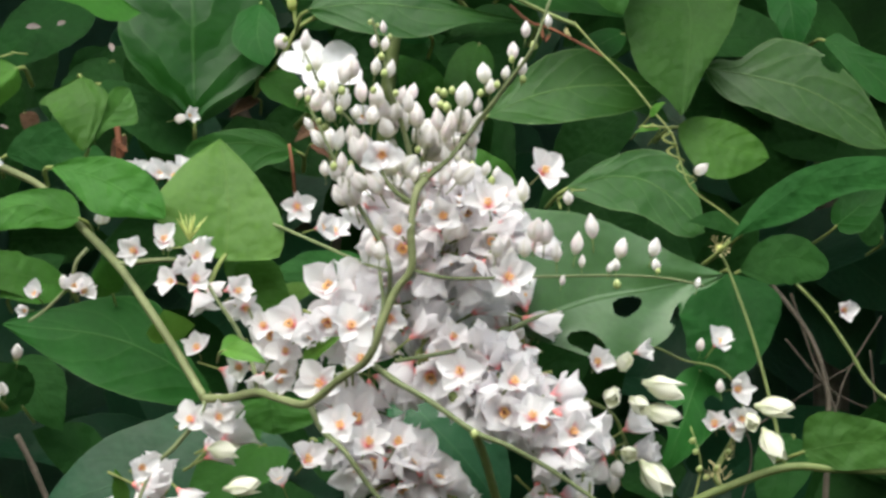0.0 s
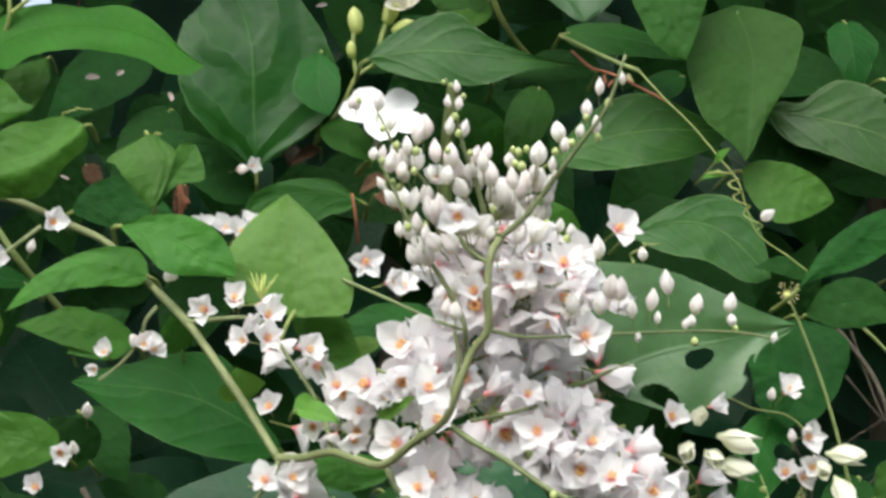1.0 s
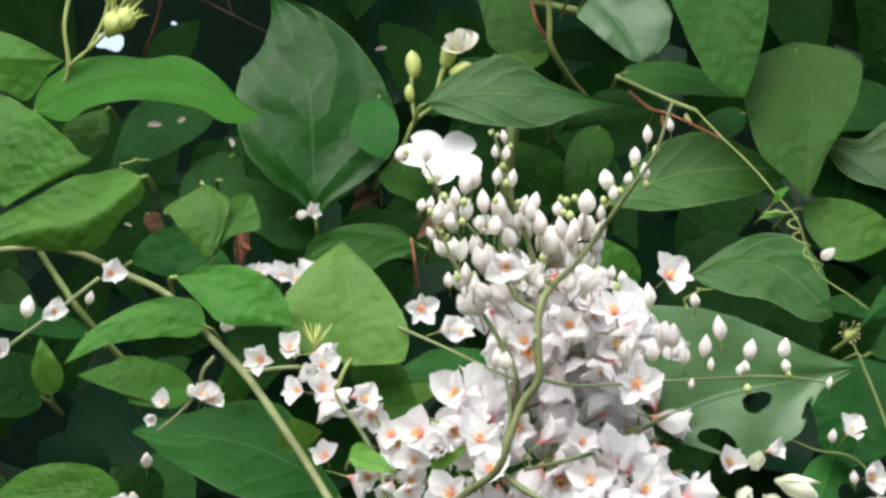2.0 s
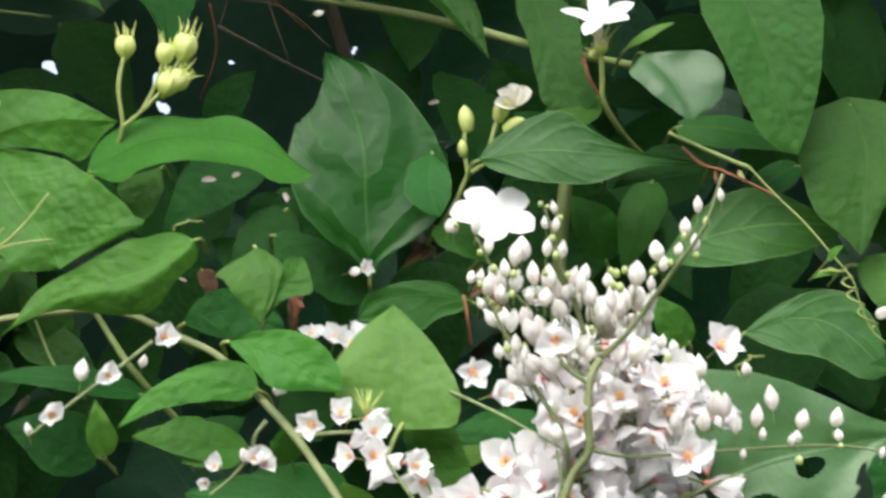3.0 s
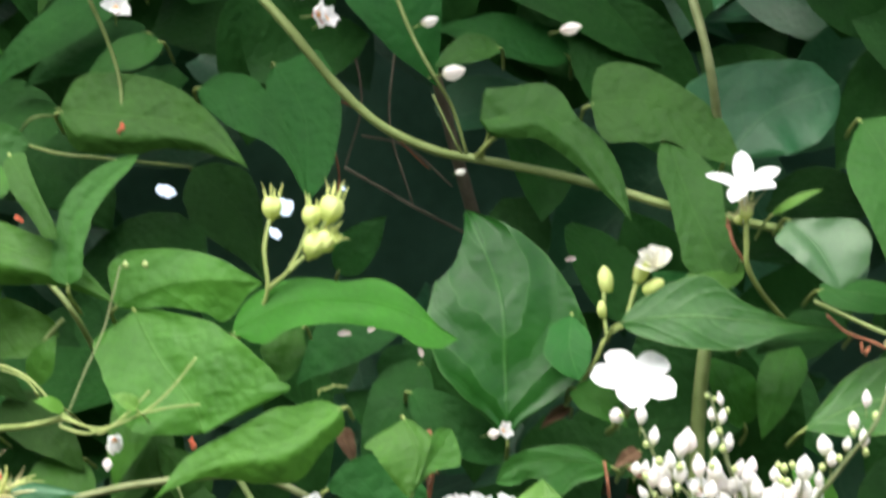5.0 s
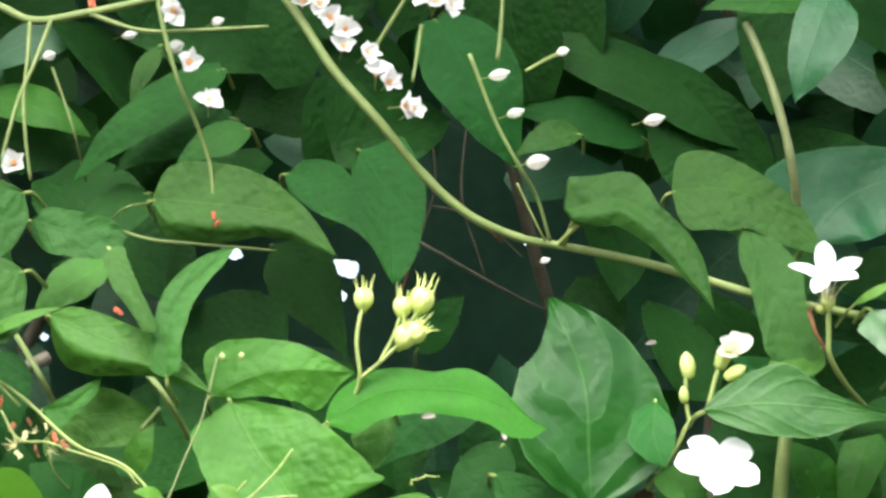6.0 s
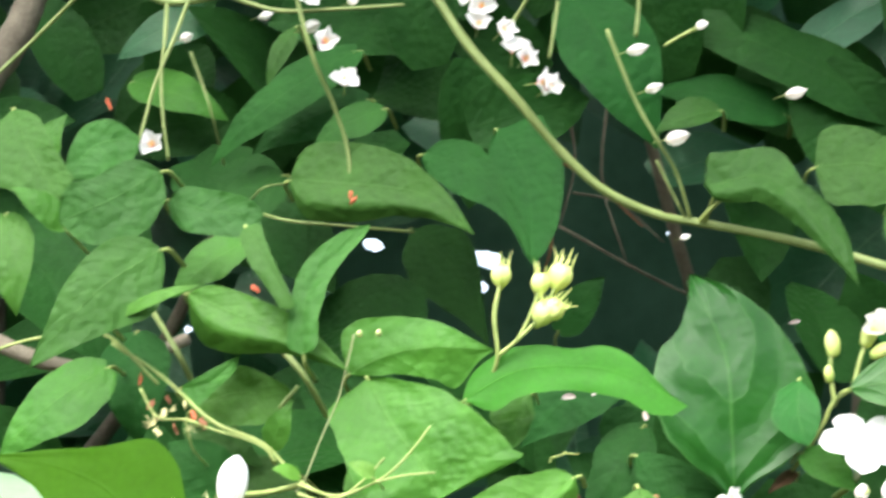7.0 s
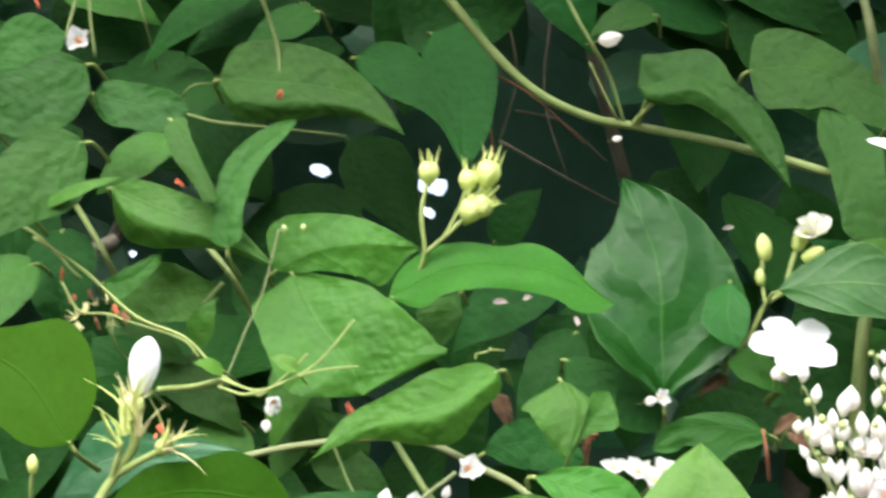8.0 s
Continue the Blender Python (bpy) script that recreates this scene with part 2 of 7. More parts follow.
def tube_mesh(name, points, r0, r1, mat, sides=7, knots=0.0, steps=7):
    run = glide(points, steps)
    verts, faces = [], []
    up = Vector((0.31, -0.9, 0.3))
    for i, q in enumerate(run):
        ahead = (run[min(i + 1, len(run) - 1)] - run[max(i - 1, 0)]).normalized()
        side = ahead.cross(up).normalized()
        up = side.cross(ahead).normalized()
        r = r0 + (r1 - r0) * i / (len(run) - 1)
        r *= 1 + knots * noise.noise(q * 90) + (0.35 * knots if i % steps == 0 else 0)
        for k in range(sides):
            a = 2 * math.pi * k / sides
            verts.append(q + r * (math.cos(a) * side + math.sin(a) * up))
    for i in range(len(run) - 1):
        for k in range(sides):
            a, b = i * sides + k, i * sides + (k + 1) % sides
            faces.append((a, b, b + sides, a + sides))
    faces += [tuple(range(sides))[::-1], tuple(range(len(verts) - sides, len(verts)))]
    return mesh_from(name, verts, faces, mat)


def stem(parent, points, r0, r1=None, mat=None, name="stem", label="", knots=0.12, sides=8):
    o = Vector(points[0])
    me = tube_mesh(name, [Vector(p) - o for p in points], r0, r1 or r0 * 0.7, mat or STEM, sides, knots)
    return part(name, me, parent, Matrix.Translation(o), label)


# half-width along the blade: (s + e)^a (1 - s)^b, and how far the lobes reach behind the stalk
FORM = {"heart": (0.11, 0.50, 1.08, 0.26), "ovate": (0.02, 0.55, 1.0, 0.03), "ellip": (0.0, 0.64, 0.78, 0.0),
        "disc": (0.04, 0.42, 0.40, 0.05), "broad": (0.035, 0.50, 0.66, 0.0), "egg": (0.10, 0.50, 0.85, 0.02), "blunt": (0.05, 0.50, 0.33, 0.02),
        "round": (0.05, 0.50, 0.60, 0.06), "lance": (0.0, 0.75, 1.0, 0.0), "obov": (0.0, 0.85, 0.5, 0.0)}
blades = [0]


def leaf(parent, base, tip, wide, yb=0.0, form="ovate", mat="vine", lift=(-0.1, -0.1), sweep=0.0, arch=0.12,
         wave=0.6, stalk=None, holes=(), label="", name="leaf"):
    """A leaf from the stalk end to the tip. wide: half-widths to its left and right; lift: how far each half rises towards the
    viewer's side; sweep and arch: bow of the midrib sideways and outwards; holes: (across, along, radius, radius)."""
    blades[0] += 1
    seed = blades[0] * 3.17
    base, tip = Vector(base), Vector(tip)
    axis = tip - base
    length = axis.length
    axis.normalize()
    out = Vector((0, -1, 0.35))
    out = (out - axis * out.dot(axis)).normalized()
    left = out.cross(axis).normalized()
    e, a, b, lobe = FORM[form]
    top = max((k / 50 + e) ** a * (1 - k / 50) ** b for k in range(51))
    rows, cols = (120, 64) if holes else (22, 12)
    verts, uvs, keep = [], [], []
    w = 0.5 * (wide[0] + wide[1])
    for i in range(rows + 1):
        s = i / rows
        half = (s + e) ** a * (1 - s) ** b / top
        bow = 4 * s * (1 - s)
        for j in range(cols + 1):
            u = 2 * j / cols - 1
            k = 0 if u > 0 else 1
            across = abs(u)
            edge = 1 + 0.13 * noise.noise((s * 3.1, seed, k * 9)) + 0.05 * noise.noise((s * 11, seed, k * 5 + 2))
            lat = across * half * wide[k] * edge
            along = s * length - lobe * length * across ** 1.2 * (1.55 - 0.9 * across ** 2) * (1 - s) ** 4
            rise = lift[k] * lat * (1 - 0.35 * across) + arch * length * bow * 0.5
            rise += wave * 0.10 * w * across ** 1.5 * noise.noise((s * 3.2, seed + k * 7, across))
            rise += wave * 0.05 * w * across * math.sin(s * 16 + seed + k * 2) * across
            rise -= 0.10 * length * s ** 4
            p = axis * along + left * ((lat if k == 0 else -lat) + sweep * bow) + out * rise
            verts.append(p)
            uvs.append((0.5 + 0.5 * u, s))
            gone = False
            for hu, hs, ru, rs in holes:
                d = math.hypot((u - hu) / ru, (s - hs) / rs) + 0.3 * noise.noise((u * 5, s * 8, seed))
                gone = gone or d < 1
            keep.append(gone)
    n = cols + 1
    faces = [(i * n + j, i * n + j + 1, (i + 1) * n + j + 1, (i + 1) * n + j) for i in range(rows) for j in range(cols)
             if not (keep[i * n + j] or keep[(i + 1) * n + j + 1])]
    ob = part(name, mesh_from("leaf", verts, faces, LEAF[mat], uvs), parent, Matrix.Translation(base), label)
    r = min(0.0011, 0.02 * length + 0.0002)
    if stalk is None:
        end = -axis * 0.004 + Vector((0, 0.035, -0.002))
        pts = [axis * 0.02 * length, -axis * 0.003 + Vector((0, 0.006, -0.001)), end]
    else:
        end = Vector(stalk) - base
        pts = [axis * 0.02 * length, end * 0.5 + Vector((0, -0.002, 0.002)), end]
    part("petiole", tube_mesh("petiole", pts, r * 0.8, r, TWIG_GREEN, 6, 0.05, 5), ob, Matrix.Translation(base))
    return ob


STATIONS = np.array((0.0, 0.08, 0.2, 0.34, 0.5, 0.66, 0.82, 0.93, 1.0))
# direction back to the camera, which keeps the blades' outlines in its view
TO_CAMERA = Vector((-0.03, -0.98, -0.18)).normalized()


def eased(widths, s):
    """Half-width at s between the stations, on a smooth curve that never overshoots to the other side."""
    w = np.array((*widths, 0.0))
    if s > 0.93:
        blunt = float(np.interp(w[-2] / max(w[-3], 1e-6), (0.42, 0.75), (1.0, 0.42)))
        return w[-2] * ((1 - s) / 0.07) ** blunt
    k = min(max(int(np.searchsorted(STATIONS, s, "right")) - 1, 0), len(w) - 2)
    g = np.gradient(w, STATIONS)
    h = STATIONS[k + 1] - STATIONS[k]
    t = (s - STATIONS[k]) / h
    v = (2 * t ** 3 - 3 * t ** 2 + 1) * w[k] + (t ** 3 - 2 * t ** 2 + t) * h * g[k] + (3 * t ** 2 - 2 * t ** 3) * w[k + 1] + (t ** 3 - t ** 2) * h * g[k + 1]
    return max(float(v), 0.0) * (1 - max(0.0, 1 - s / 0.07) ** 2) ** 0.5


def blade(parent, rib, left, right, mat="vine", lift=(0.1, 0.1), arch=0.1, wave=0.6, fold=None, lobe=0.0, stalk=None, holes=(), label="", tilt=0.25):
    """A leaf along a bowed midrib, with half-widths to either side shaped to fit the camera's view. lift: how far each
    half rises towards the camera; fold: (side, how far out, change of slope); tilt: how much the blade leans back to
    face the sky;
    holes: (across, along, radius, radius)."""
    blades[0] += 1
    seed = blades[0] * 3.17
    base = Vector(rib[0])
    run = glide([Vector(p) - base for p in rib], 12)
    last = len(run) - 1
    ways = [(run[min(k + 1, last)] - run[max(k - 1, 0)]).normalized() for k in range(last + 1)]
    length = sum((b - a).length for a, b in zip(run, run[1:]))
    w = max(max(left), max(right))
    rows, cols = (110, 64) if holes else (34, 18)
    verts, uvs, gone = [], [], []
    for i in range(rows + 1):
        s = i / rows
        k0 = min(int(s * last), last - 1)
        spine = run[k0].lerp(run[k0 + 1], s * last - k0)
        axis = ways[k0].lerp(ways[k0 + 1], s * last - k0).normalized()
        side = TO_CAMERA.cross(axis).normalized()
        half = (eased(left, s), eased(right, s))
        bow = 4 * s * (1 - s)
        for j in range(cols + 1):
            u = 2 * j / cols - 1
            k = 0 if u > 0 else 1
            across = abs(u)
            edge = 1 + 0.035 * noise.noise((s * 5, seed, k * 9)) + 0.022 * noise.noise((s * 17, seed, k * 5 + 2))
            lat = across * half[k] * edge
            sway = lat if k == 0 else -lat
            rise = lift[k] * lat * (1 - 0.35 * across) + arch * length * bow * 0.5 - tilt * side.z * sway
            if fold and fold[0] == k and across > fold[1]:
                rise += fold[2] * (across - fold[1]) * half[k]
            rise += wave * w * (0.11 * across ** 1.5 * noise.noise((s * 3.0, seed + k * 7, across)) + 0.035 * across ** 2 * math.sin(s * 15 + seed + k * 2) * bow)
            rise += wave * w * 0.05 * noise.noise((s * 4.0 + seed, u * 1.6, seed))
            back = lobe * length * across ** 1.2 * (1.55 - 0.9 * across ** 2) * (1 - s) ** 4
            verts.append(spine + side * sway + TO_CAMERA * rise - axis * back)
            uvs.append((0.5 + 0.5 * u, s))
            gone.append(any(math.hypot((u - hu) / ru, (s - hs) / rs) + 0.3 * noise.noise((u * 5, s * 8, seed)) < 1 for hu, hs, ru, rs in holes))
    n = cols + 1
    faces = [(i * n + j, i * n + j + 1, (i + 1) * n + j + 1, (i + 1) * n + j) for i in range(rows) for j in range(cols)
             if not (gone[i * n + j] or gone[(i + 1) * n + j + 1])]
    ob = part("leaf", mesh_from("leaf", verts, faces, LEAF[mat], uvs), parent, Matrix.Translation(base), label)
    r = min(0.0011, 0.02 * length + 0.0002)
    first = (run[1] - run[0]).normalized()
    if stalk is None:
        pts = [first * 0.02 * length, -first * 0.003 + Vector((0, 0.006, -0.001)), -first * 0.004 + Vector((0, 0.035, -0.002))]
    else:
        end = Vector(stalk) - base
        pts = [first * 0.02 * length, end * 0.5 + Vector((0, -0.002, 0.002)), end]
    part("petiole", tube_mesh("petiole", pts, r * 0.8, r, TWIG_GREEN, 6, 0.05, 5), ob, Matrix.Translation(base))
    return ob


def petal_mesh(name, width, cup, curl, mat, pointed=0.8, rows=7, cols=6):
    """Unit-long petal growing along +Y, hollow side up."""
    verts, uvs, faces = [], [], []
    for i in range(rows + 1):
        s = i / rows
        half = (s + 0.03) ** 0.66 * (1.001 - s) ** (0.55 * pointed + 0.15)
        for j in range(cols + 1):
            u = 2 * j / cols - 1
            verts.append((u * half * width, s, cup * (abs(u) ** 2) * half * width * 1.6 + curl * s * s + 0.015 * math.sin(9 * s + 4 * u)))
            uvs.append((0.5 + 0.5 * u, s))
    n = cols + 1
    faces = [(i * n + j, i * n + j + 1, (i + 1) * n + j + 1, (i + 1) * n + j) for i in range(rows) for j in range(cols)]
    return mesh_from(name, verts, faces, mat, uvs)


def lathe(name, profile, mat, sides=10, lobes=0, depth=0.0):
    """Body turned about +Z from (z, radius) pairs; lobes flute it."""
    verts, uvs, faces = [], [], []
    for i, (z, r) in enumerate(profile):
        for k in range(sides):
            a = 2 * math.pi * k / sides
            q = r * (1 + depth * math.cos(lobes * a)) if lobes else r
            verts.append((q * math.cos(a), q * math.sin(a), z))
            uvs.append((k / sides, z))
    for i in range(len(profile) - 1):
        for k in range(sides):
            a, b = i * sides + k, i * sides + (k + 1) % sides
            faces.append((a, b, b + sides, a + sides))
    faces += [tuple(range(sides))[::-1], tuple(range(len(verts) - sides, len(verts)))]
    return mesh_from(name, verts, faces, mat, uvs)


def stamen_mesh(name, count, spread, length, seed, mat, spike=False):
    rnd = random.Random(seed)
    verts, faces = [], []
    for k in range(count):
        a = 2 * math.pi * k / count + rnd.uniform(-0.2, 0.2)
        d = Vector((math.cos(a) * spread, math.sin(a) * spread, 1)).normalized()
        side = d.cross(Vector((0, 0, 1))).normalized()
        up = side.cross(d)
        ln = length * rnd.uniform(0.8, 1.1)
        rings = ((0, 0.022), (0.8, 0.018), (0.84, 0.05), (0.95, 0.05), (1.0, 0.015))
        if spike:
            rings = ((0, 0.04), (0.45, 0.034), (0.8, 0.02), (1.0, 0.004))
            d = (d + 0.25 * Vector((rnd.uniform(-1, 1), rnd.uniform(-1, 1), rnd.uniform(-1, 1)))).normalized()
        at = len(verts)
        for f, r in rings:
            for q in range(4):
                b = math.pi / 2 * q
                verts.append(d * ln * f + r * (math.cos(b) * side + math.sin(b) * up))
        for i in range(len(rings) - 1):
            for q in range(4):
                x, y = at + i * 4 + q, at + i * 4 + (q + 1) % 4
                faces.append((x, y, y + 4, x + 4))
    return mesh_from(name, verts, faces, mat)


OUTER = [petal_mesh("tepal", 0.98, 0.42, -0.06, TEPAL, 0.85), petal_mesh("tepal", 1.06, 0.36, -0.2, TEPAL, 0.8), petal_mesh("tepal", 0.90, 0.5, 0.06, TEPAL, 0.95)]
INNER = [petal_mesh("inner_tepal", 0.56, 0.4, 0.05, TEPAL, 1.0), petal_mesh("inner_tepal", 0.62, 0.4, -0.12, TEPAL, 1.0)]
CORE = lathe("flower", [(-0.10, 0.05), (-0.02, 0.09), (0.05, 0.10), (0.10, 0.09), (0.14, 0.06), (0.17, 0.02)], THROAT, 8)
STAMENS = [stamen_mesh("stamen_tuft", 8, 0.3, 0.45, k, STAMEN) for k in range(3)]
def bud_mesh(profile, keel, twist):
    """Closed bud of three overlapping tepals about +Z, creased where they meet."""
    verts, uvs, faces, sides = [], [], [], 24
    for z, r in profile:
        for k in range(sides):
            a = 2 * math.pi * k / sides
            ridge = abs(math.sin(1.5 * a))
            q = r * (1 - keel * (1 - ridge ** 0.7)) * (1 + 0.08 * ridge ** 6)
            verts.append((q * math.cos(a + twist * z), q * math.sin(a + twist * z), z + 0.05 * (ridge - 0.5) * (z > 0.2)))
            uvs.append((k / sides, z))
    for i in range(len(profile) - 1):
        for k in range(sides):
            a, b = i * sides + k, i * sides + (k + 1) % sides
            faces.append((a, b, b + sides, a + sides))
    faces += [tuple(range(sides))[::-1], tuple(range(len(verts) - sides, len(verts)))]
    return mesh_from("bud", verts, faces, BUD_SKIN, uvs)


BUD = [bud_mesh(((-0.5, 0.05), (-0.46, 0.15), (-0.34, 0.27), (-0.16, 0.36), (0.06, 0.38), (0.28, 0.31), (0.46, 0.19), (0.58, 0.09), (0.66, 0.01)), 0.24, 0.3),
       bud_mesh(((-0.5, 0.05), (-0.45, 0.17), (-0.3, 0.31), (-0.1, 0.40), (0.10, 0.40), (0.30, 0.31), (0.46, 0.18), (0.55, 0.09), (0.62, 0.01)), 0.3, -0.4),
       bud_mesh(((-0.5, 0.05), (-0.44, 0.13), (-0.26, 0.25), (-0.02, 0.34), (0.22, 0.32), (0.44, 0.21), (0.62, 0.1), (0.74, 0.01)), 0.3, 0.5)]
TINY = lathe("green_bud", [(-0.5, 0.1), (-0.35, 0.32), (-0.05, 0.42), (0.25, 0.33), (0.45, 0.12), (0.5, 0.02)], GREEN_BUD, 8, 3, 0.1)
PEDICEL = lathe("pedicel", [(-1.0, 0.05), (-0.5, 0.04), (-0.1, 0.05), (0.0, 0.08)], TWIG_GREEN, 5)
rng = random.Random(7)


def turned(at, facing, spin=0.0, size=1.0):
    """Pose at a place whose +Z points along facing, spun and scaled."""
    q = Vector(facing).normalized().to_track_quat("Z", "Y").to_matrix().to_4x4()
    return Matrix.Translation(at) @ q @ Matrix.Rotation(spin, 4, "Z") @ Matrix.Scale(size, 4)


def flower(parent, at, facing=(0, -1, 0.1), size=0.0095, spread=None, label=""):
    """Vine flower: throat, three broad and two narrow tepals, stamens, stalk."""
    spin = rng.uniform(0, 6.28)
    spread = spread if spread is not None else rng.uniform(0.55, 1.0)
    m = turned(at, Vector(facing) + Vector((rng.uniform(-0.35, 0.35), 0, rng.uniform(-0.35, 0.35))), spin, size)
    ob = part("flower", CORE, parent, m, label)
    for k in range(5):
        a = 2 * math.pi * k / 5 + rng.uniform(-0.12, 0.12)
        data = rng.choice(OUTER) if k % 2 == 0 else rng.choice(INNER)
        op = spread + rng.uniform(-0.14, 0.14) + (0.08 if k % 2 == 0 else -0.06)
        q = Matrix.Rotation(a, 4, "Z") @ Matrix.Translation((0, 0.07, 0.0)) @ Matrix.Rotation(math.pi / 2 - op, 4, "X")
        part("tepal", data, ob, m @ q @ Matrix.Scale(rng.uniform(0.9, 1.08), 4))
    part("stamen_tuft", rng.choice(STAMENS), ob, m, "orange stamens")
    part("pedicel", PEDICEL, ob, m @ Matrix.Scale(0.9, 4))
    return ob


def bud(parent, at, facing=(0, -0.2, 1), size=0.008, label=""):
    size *= 0.82
    m = turned(at, Vector(facing) + Vector((rng.uniform(-0.2, 0.2), rng.uniform(-0.2, 0.2), 0)), rng.uniform(0, 6.28), size)
    ob = part("bud", rng.choice(BUD), parent, m, label)
    part("pedicel", PEDICEL, ob, m @ Matrix.Translation((0, 0, -0.48)) @ Matrix.Scale(0.7, 4))
    return ob


def green_bud(parent, at, size=0.004, facing=(0, -0.3, 1)):
    return part("green_bud", TINY, parent, turned(at, facing, rng.uniform(0, 6.28), size))


def raceme(parent, a, b, count, reach, facing=(0, -1, 0.15), bud_share=0.25, size=0.0095, seed=1, front=0.6):
    """Flowers crowded round a stalk from a to b."""
    rnd = random.Random(seed)
    a, b = Vector(a), Vector(b)
    for k in range(count):
        s = (k + rnd.random()) / count
        ang, r = rnd.uniform(0, 6.28), reach * math.sqrt(rnd.uniform(0.05, 1))
        off = Vector((math.cos(ang) * r, -abs(rnd.gauss(0, 1)) * reach * front + reach * 0.5, math.sin(ang) * r))
        p = a.lerp(b, s) + off
        d = 0.55 * Vector(facing) + off.normalized() * 1.0 + 0.6 * (b - a).normalized() + Vector((rnd.uniform(-1.3, 1.3), rnd.uniform(-0.3, 0.9), rnd.uniform(-1.1, 0.9)))
        if rnd.random() < bud_share:
            bud(parent, p, off.normalized() * 0.6 + Vector((0, -0.4, 0.7)), size * rnd.uniform(0.8, 1.0))
        else:
            flower(parent, p, d, size * rnd.uniform(1.15, 1.5), rnd.choice((rnd.uniform(0.15, 0.35), rnd.uniform(0.3, 0.55), rnd.uniform(0.5, 0.8))))


def bud_spray(parent, a, b, count, reach, size, seed):
    """Closed buds crowded round a stalk, leaning out and up from it."""
    rnd = random.Random(seed)
    a, b = Vector(a), Vector(b)
    for k in range(count):
        s = (k + rnd.random()) / count
        ang = rnd.uniform(0, 6.28)
        off = Vector((math.cos(ang), -0.4 * abs(rnd.gauss(0, 1)) + 0.1, math.sin(ang))) * reach * (1.15 - 0.6 * s) * rnd.uniform(0.35, 1)
        lean = off.normalized() * 0.55 + (b - a).normalized() * 0.5 + Vector((0, -0.15, 0.75))
        bud(parent, a.lerp(b, s) + off, lean, size * rnd.uniform(0.8, 1.25) * (1.1 - 0.3 * s))


JPETAL = [petal_mesh("petal", 0.74, 0.2, -0.1, JASMINE, 0.6, 9, 6), petal_mesh("petal", 0.82, 0.22, 0.04, JASMINE, 0.55, 9, 6)]
JSTAR = [petal_mesh("petal", 0.56, 0.2, -0.1, JASMINE, 0.95, 9, 6), petal_mesh("petal", 0.62, 0.22, 0.04, JASMINE, 0.9, 9, 6)]
JCORE = lathe("flower", [(-1.0, 0.07), (-0.5, 0.075), (-0.1, 0.09), (0.0, 0.13), (0.03, 0.06)], JASMINE, 9)
CALYX = lathe("calyx", [(-0.75, 0.07), (-0.6, 0.16), (-0.42, 0.34), (-0.18, 0.46), (0.06, 0.48), (0.26, 0.42), (0.4, 0.33), (0.46, 0.24), (0.40, 0.12)], YELLOW_BUD, 20, 6, 0.11)


def crown_mesh(name, count, radius, length, flare, seed, mat):
    """Ring of pointed sepals standing on a rim."""
    rnd = random.Random(seed)
    verts, faces = [], []
    for k in range(count):
        a = 2 * math.pi * k / count + rnd.uniform(-0.2, 0.2)
        out, side = Vector((math.cos(a), math.sin(a), 0)), Vector((-math.sin(a), math.cos(a), 0))
        ln, bend, at = length * rnd.uniform(0.6, 1.25), flare + rnd.uniform(-0.35, 0.35), len(verts)
        for i in range(5):
            f = i / 4
            c = out * (radius + bend * ln * f * f) + Vector((0, 0, ln * f)) + side * rnd.uniform(-0.02, 0.02)
            w = 0.06 * (1 - f) ** 0.6 + 0.008
            verts += [c - side * w, c + out * w * 0.6, c + side * w, c - out * w * 0.6]
        for i in range(4):
            for q in range(4):
                x, y = at + i * 4 + q, at + i * 4 + (q + 1) % 4
                faces.append((x, y, y + 4, x + 4))
    return mesh_from(name, verts, faces, mat)


SEPALS = crown_mesh("sepal_crown", 8, 0.34, 0.75, 0.15, 5, YELLOW_BUD)
SEPALS_GREEN = crown_mesh("sepal_crown", 9, 0.32, 1.0, 0.55, 6, STRAW)
JBUD = lathe("bud", [(-0.5, 0.1), (-0.42, 0.13), (-0.3, 0.18), (-0.16, 0.23), (-0.02, 0.255), (0.12, 0.255), (0.24, 0.235), (0.34, 0.19), (0.42, 0.13), (0.48, 0.06), (0.5, 0.01)], JASMINE, 18, 5, 0.03)
YBUD = lathe("bud", [(-0.5, 0.10), (-0.42, 0.2), (-0.1, 0.27), (0.15, 0.26), (0.36, 0.17), (0.5, 0.03)], YELLOW_BUD, 12, 5, 0.1)


def jasmine(parent, at, facing, size, spin=0.0, petals=5, flat=1.35, label="", shapes=JPETAL):
    m = turned(at, facing, spin, size)
    ob = part("flower", JCORE, parent, m, label)
    for k in range(petals):
        a = 2 * math.pi * k / petals + rng.uniform(-0.1, 0.1)
        q = Matrix.Rotation(a, 4, "Z") @ Matrix.Translation((0, 0.06, 0)) @ Matrix.Rotation(math.pi / 2 - flat + rng.uniform(-0.1, 0.1), 4, "X")
        part("petal", rng.choice(shapes), ob, m @ q @ Matrix.Scale(rng.uniform(0.92, 1.05), 4))
    return ob


def calyx(parent, at, facing, size, dry=True):
    m = turned(at, facing, rng.uniform(0, 6), size)
    ob = part("calyx", CALYX, parent, m, "yellow-green calyx")
    part("sepal_crown", SEPALS if dry else SEPALS_GREEN, ob, m @ Matrix.Translation((0, 0, 0.3)) @ Matrix.Scale(1.0 if dry else 0.9, 4))
    return ob


def yellow_bud(parent, at, facing, size):
    return part("bud", YBUD, parent, turned(at, facing, rng.uniform(0, 6), size), "yellow-green bud")


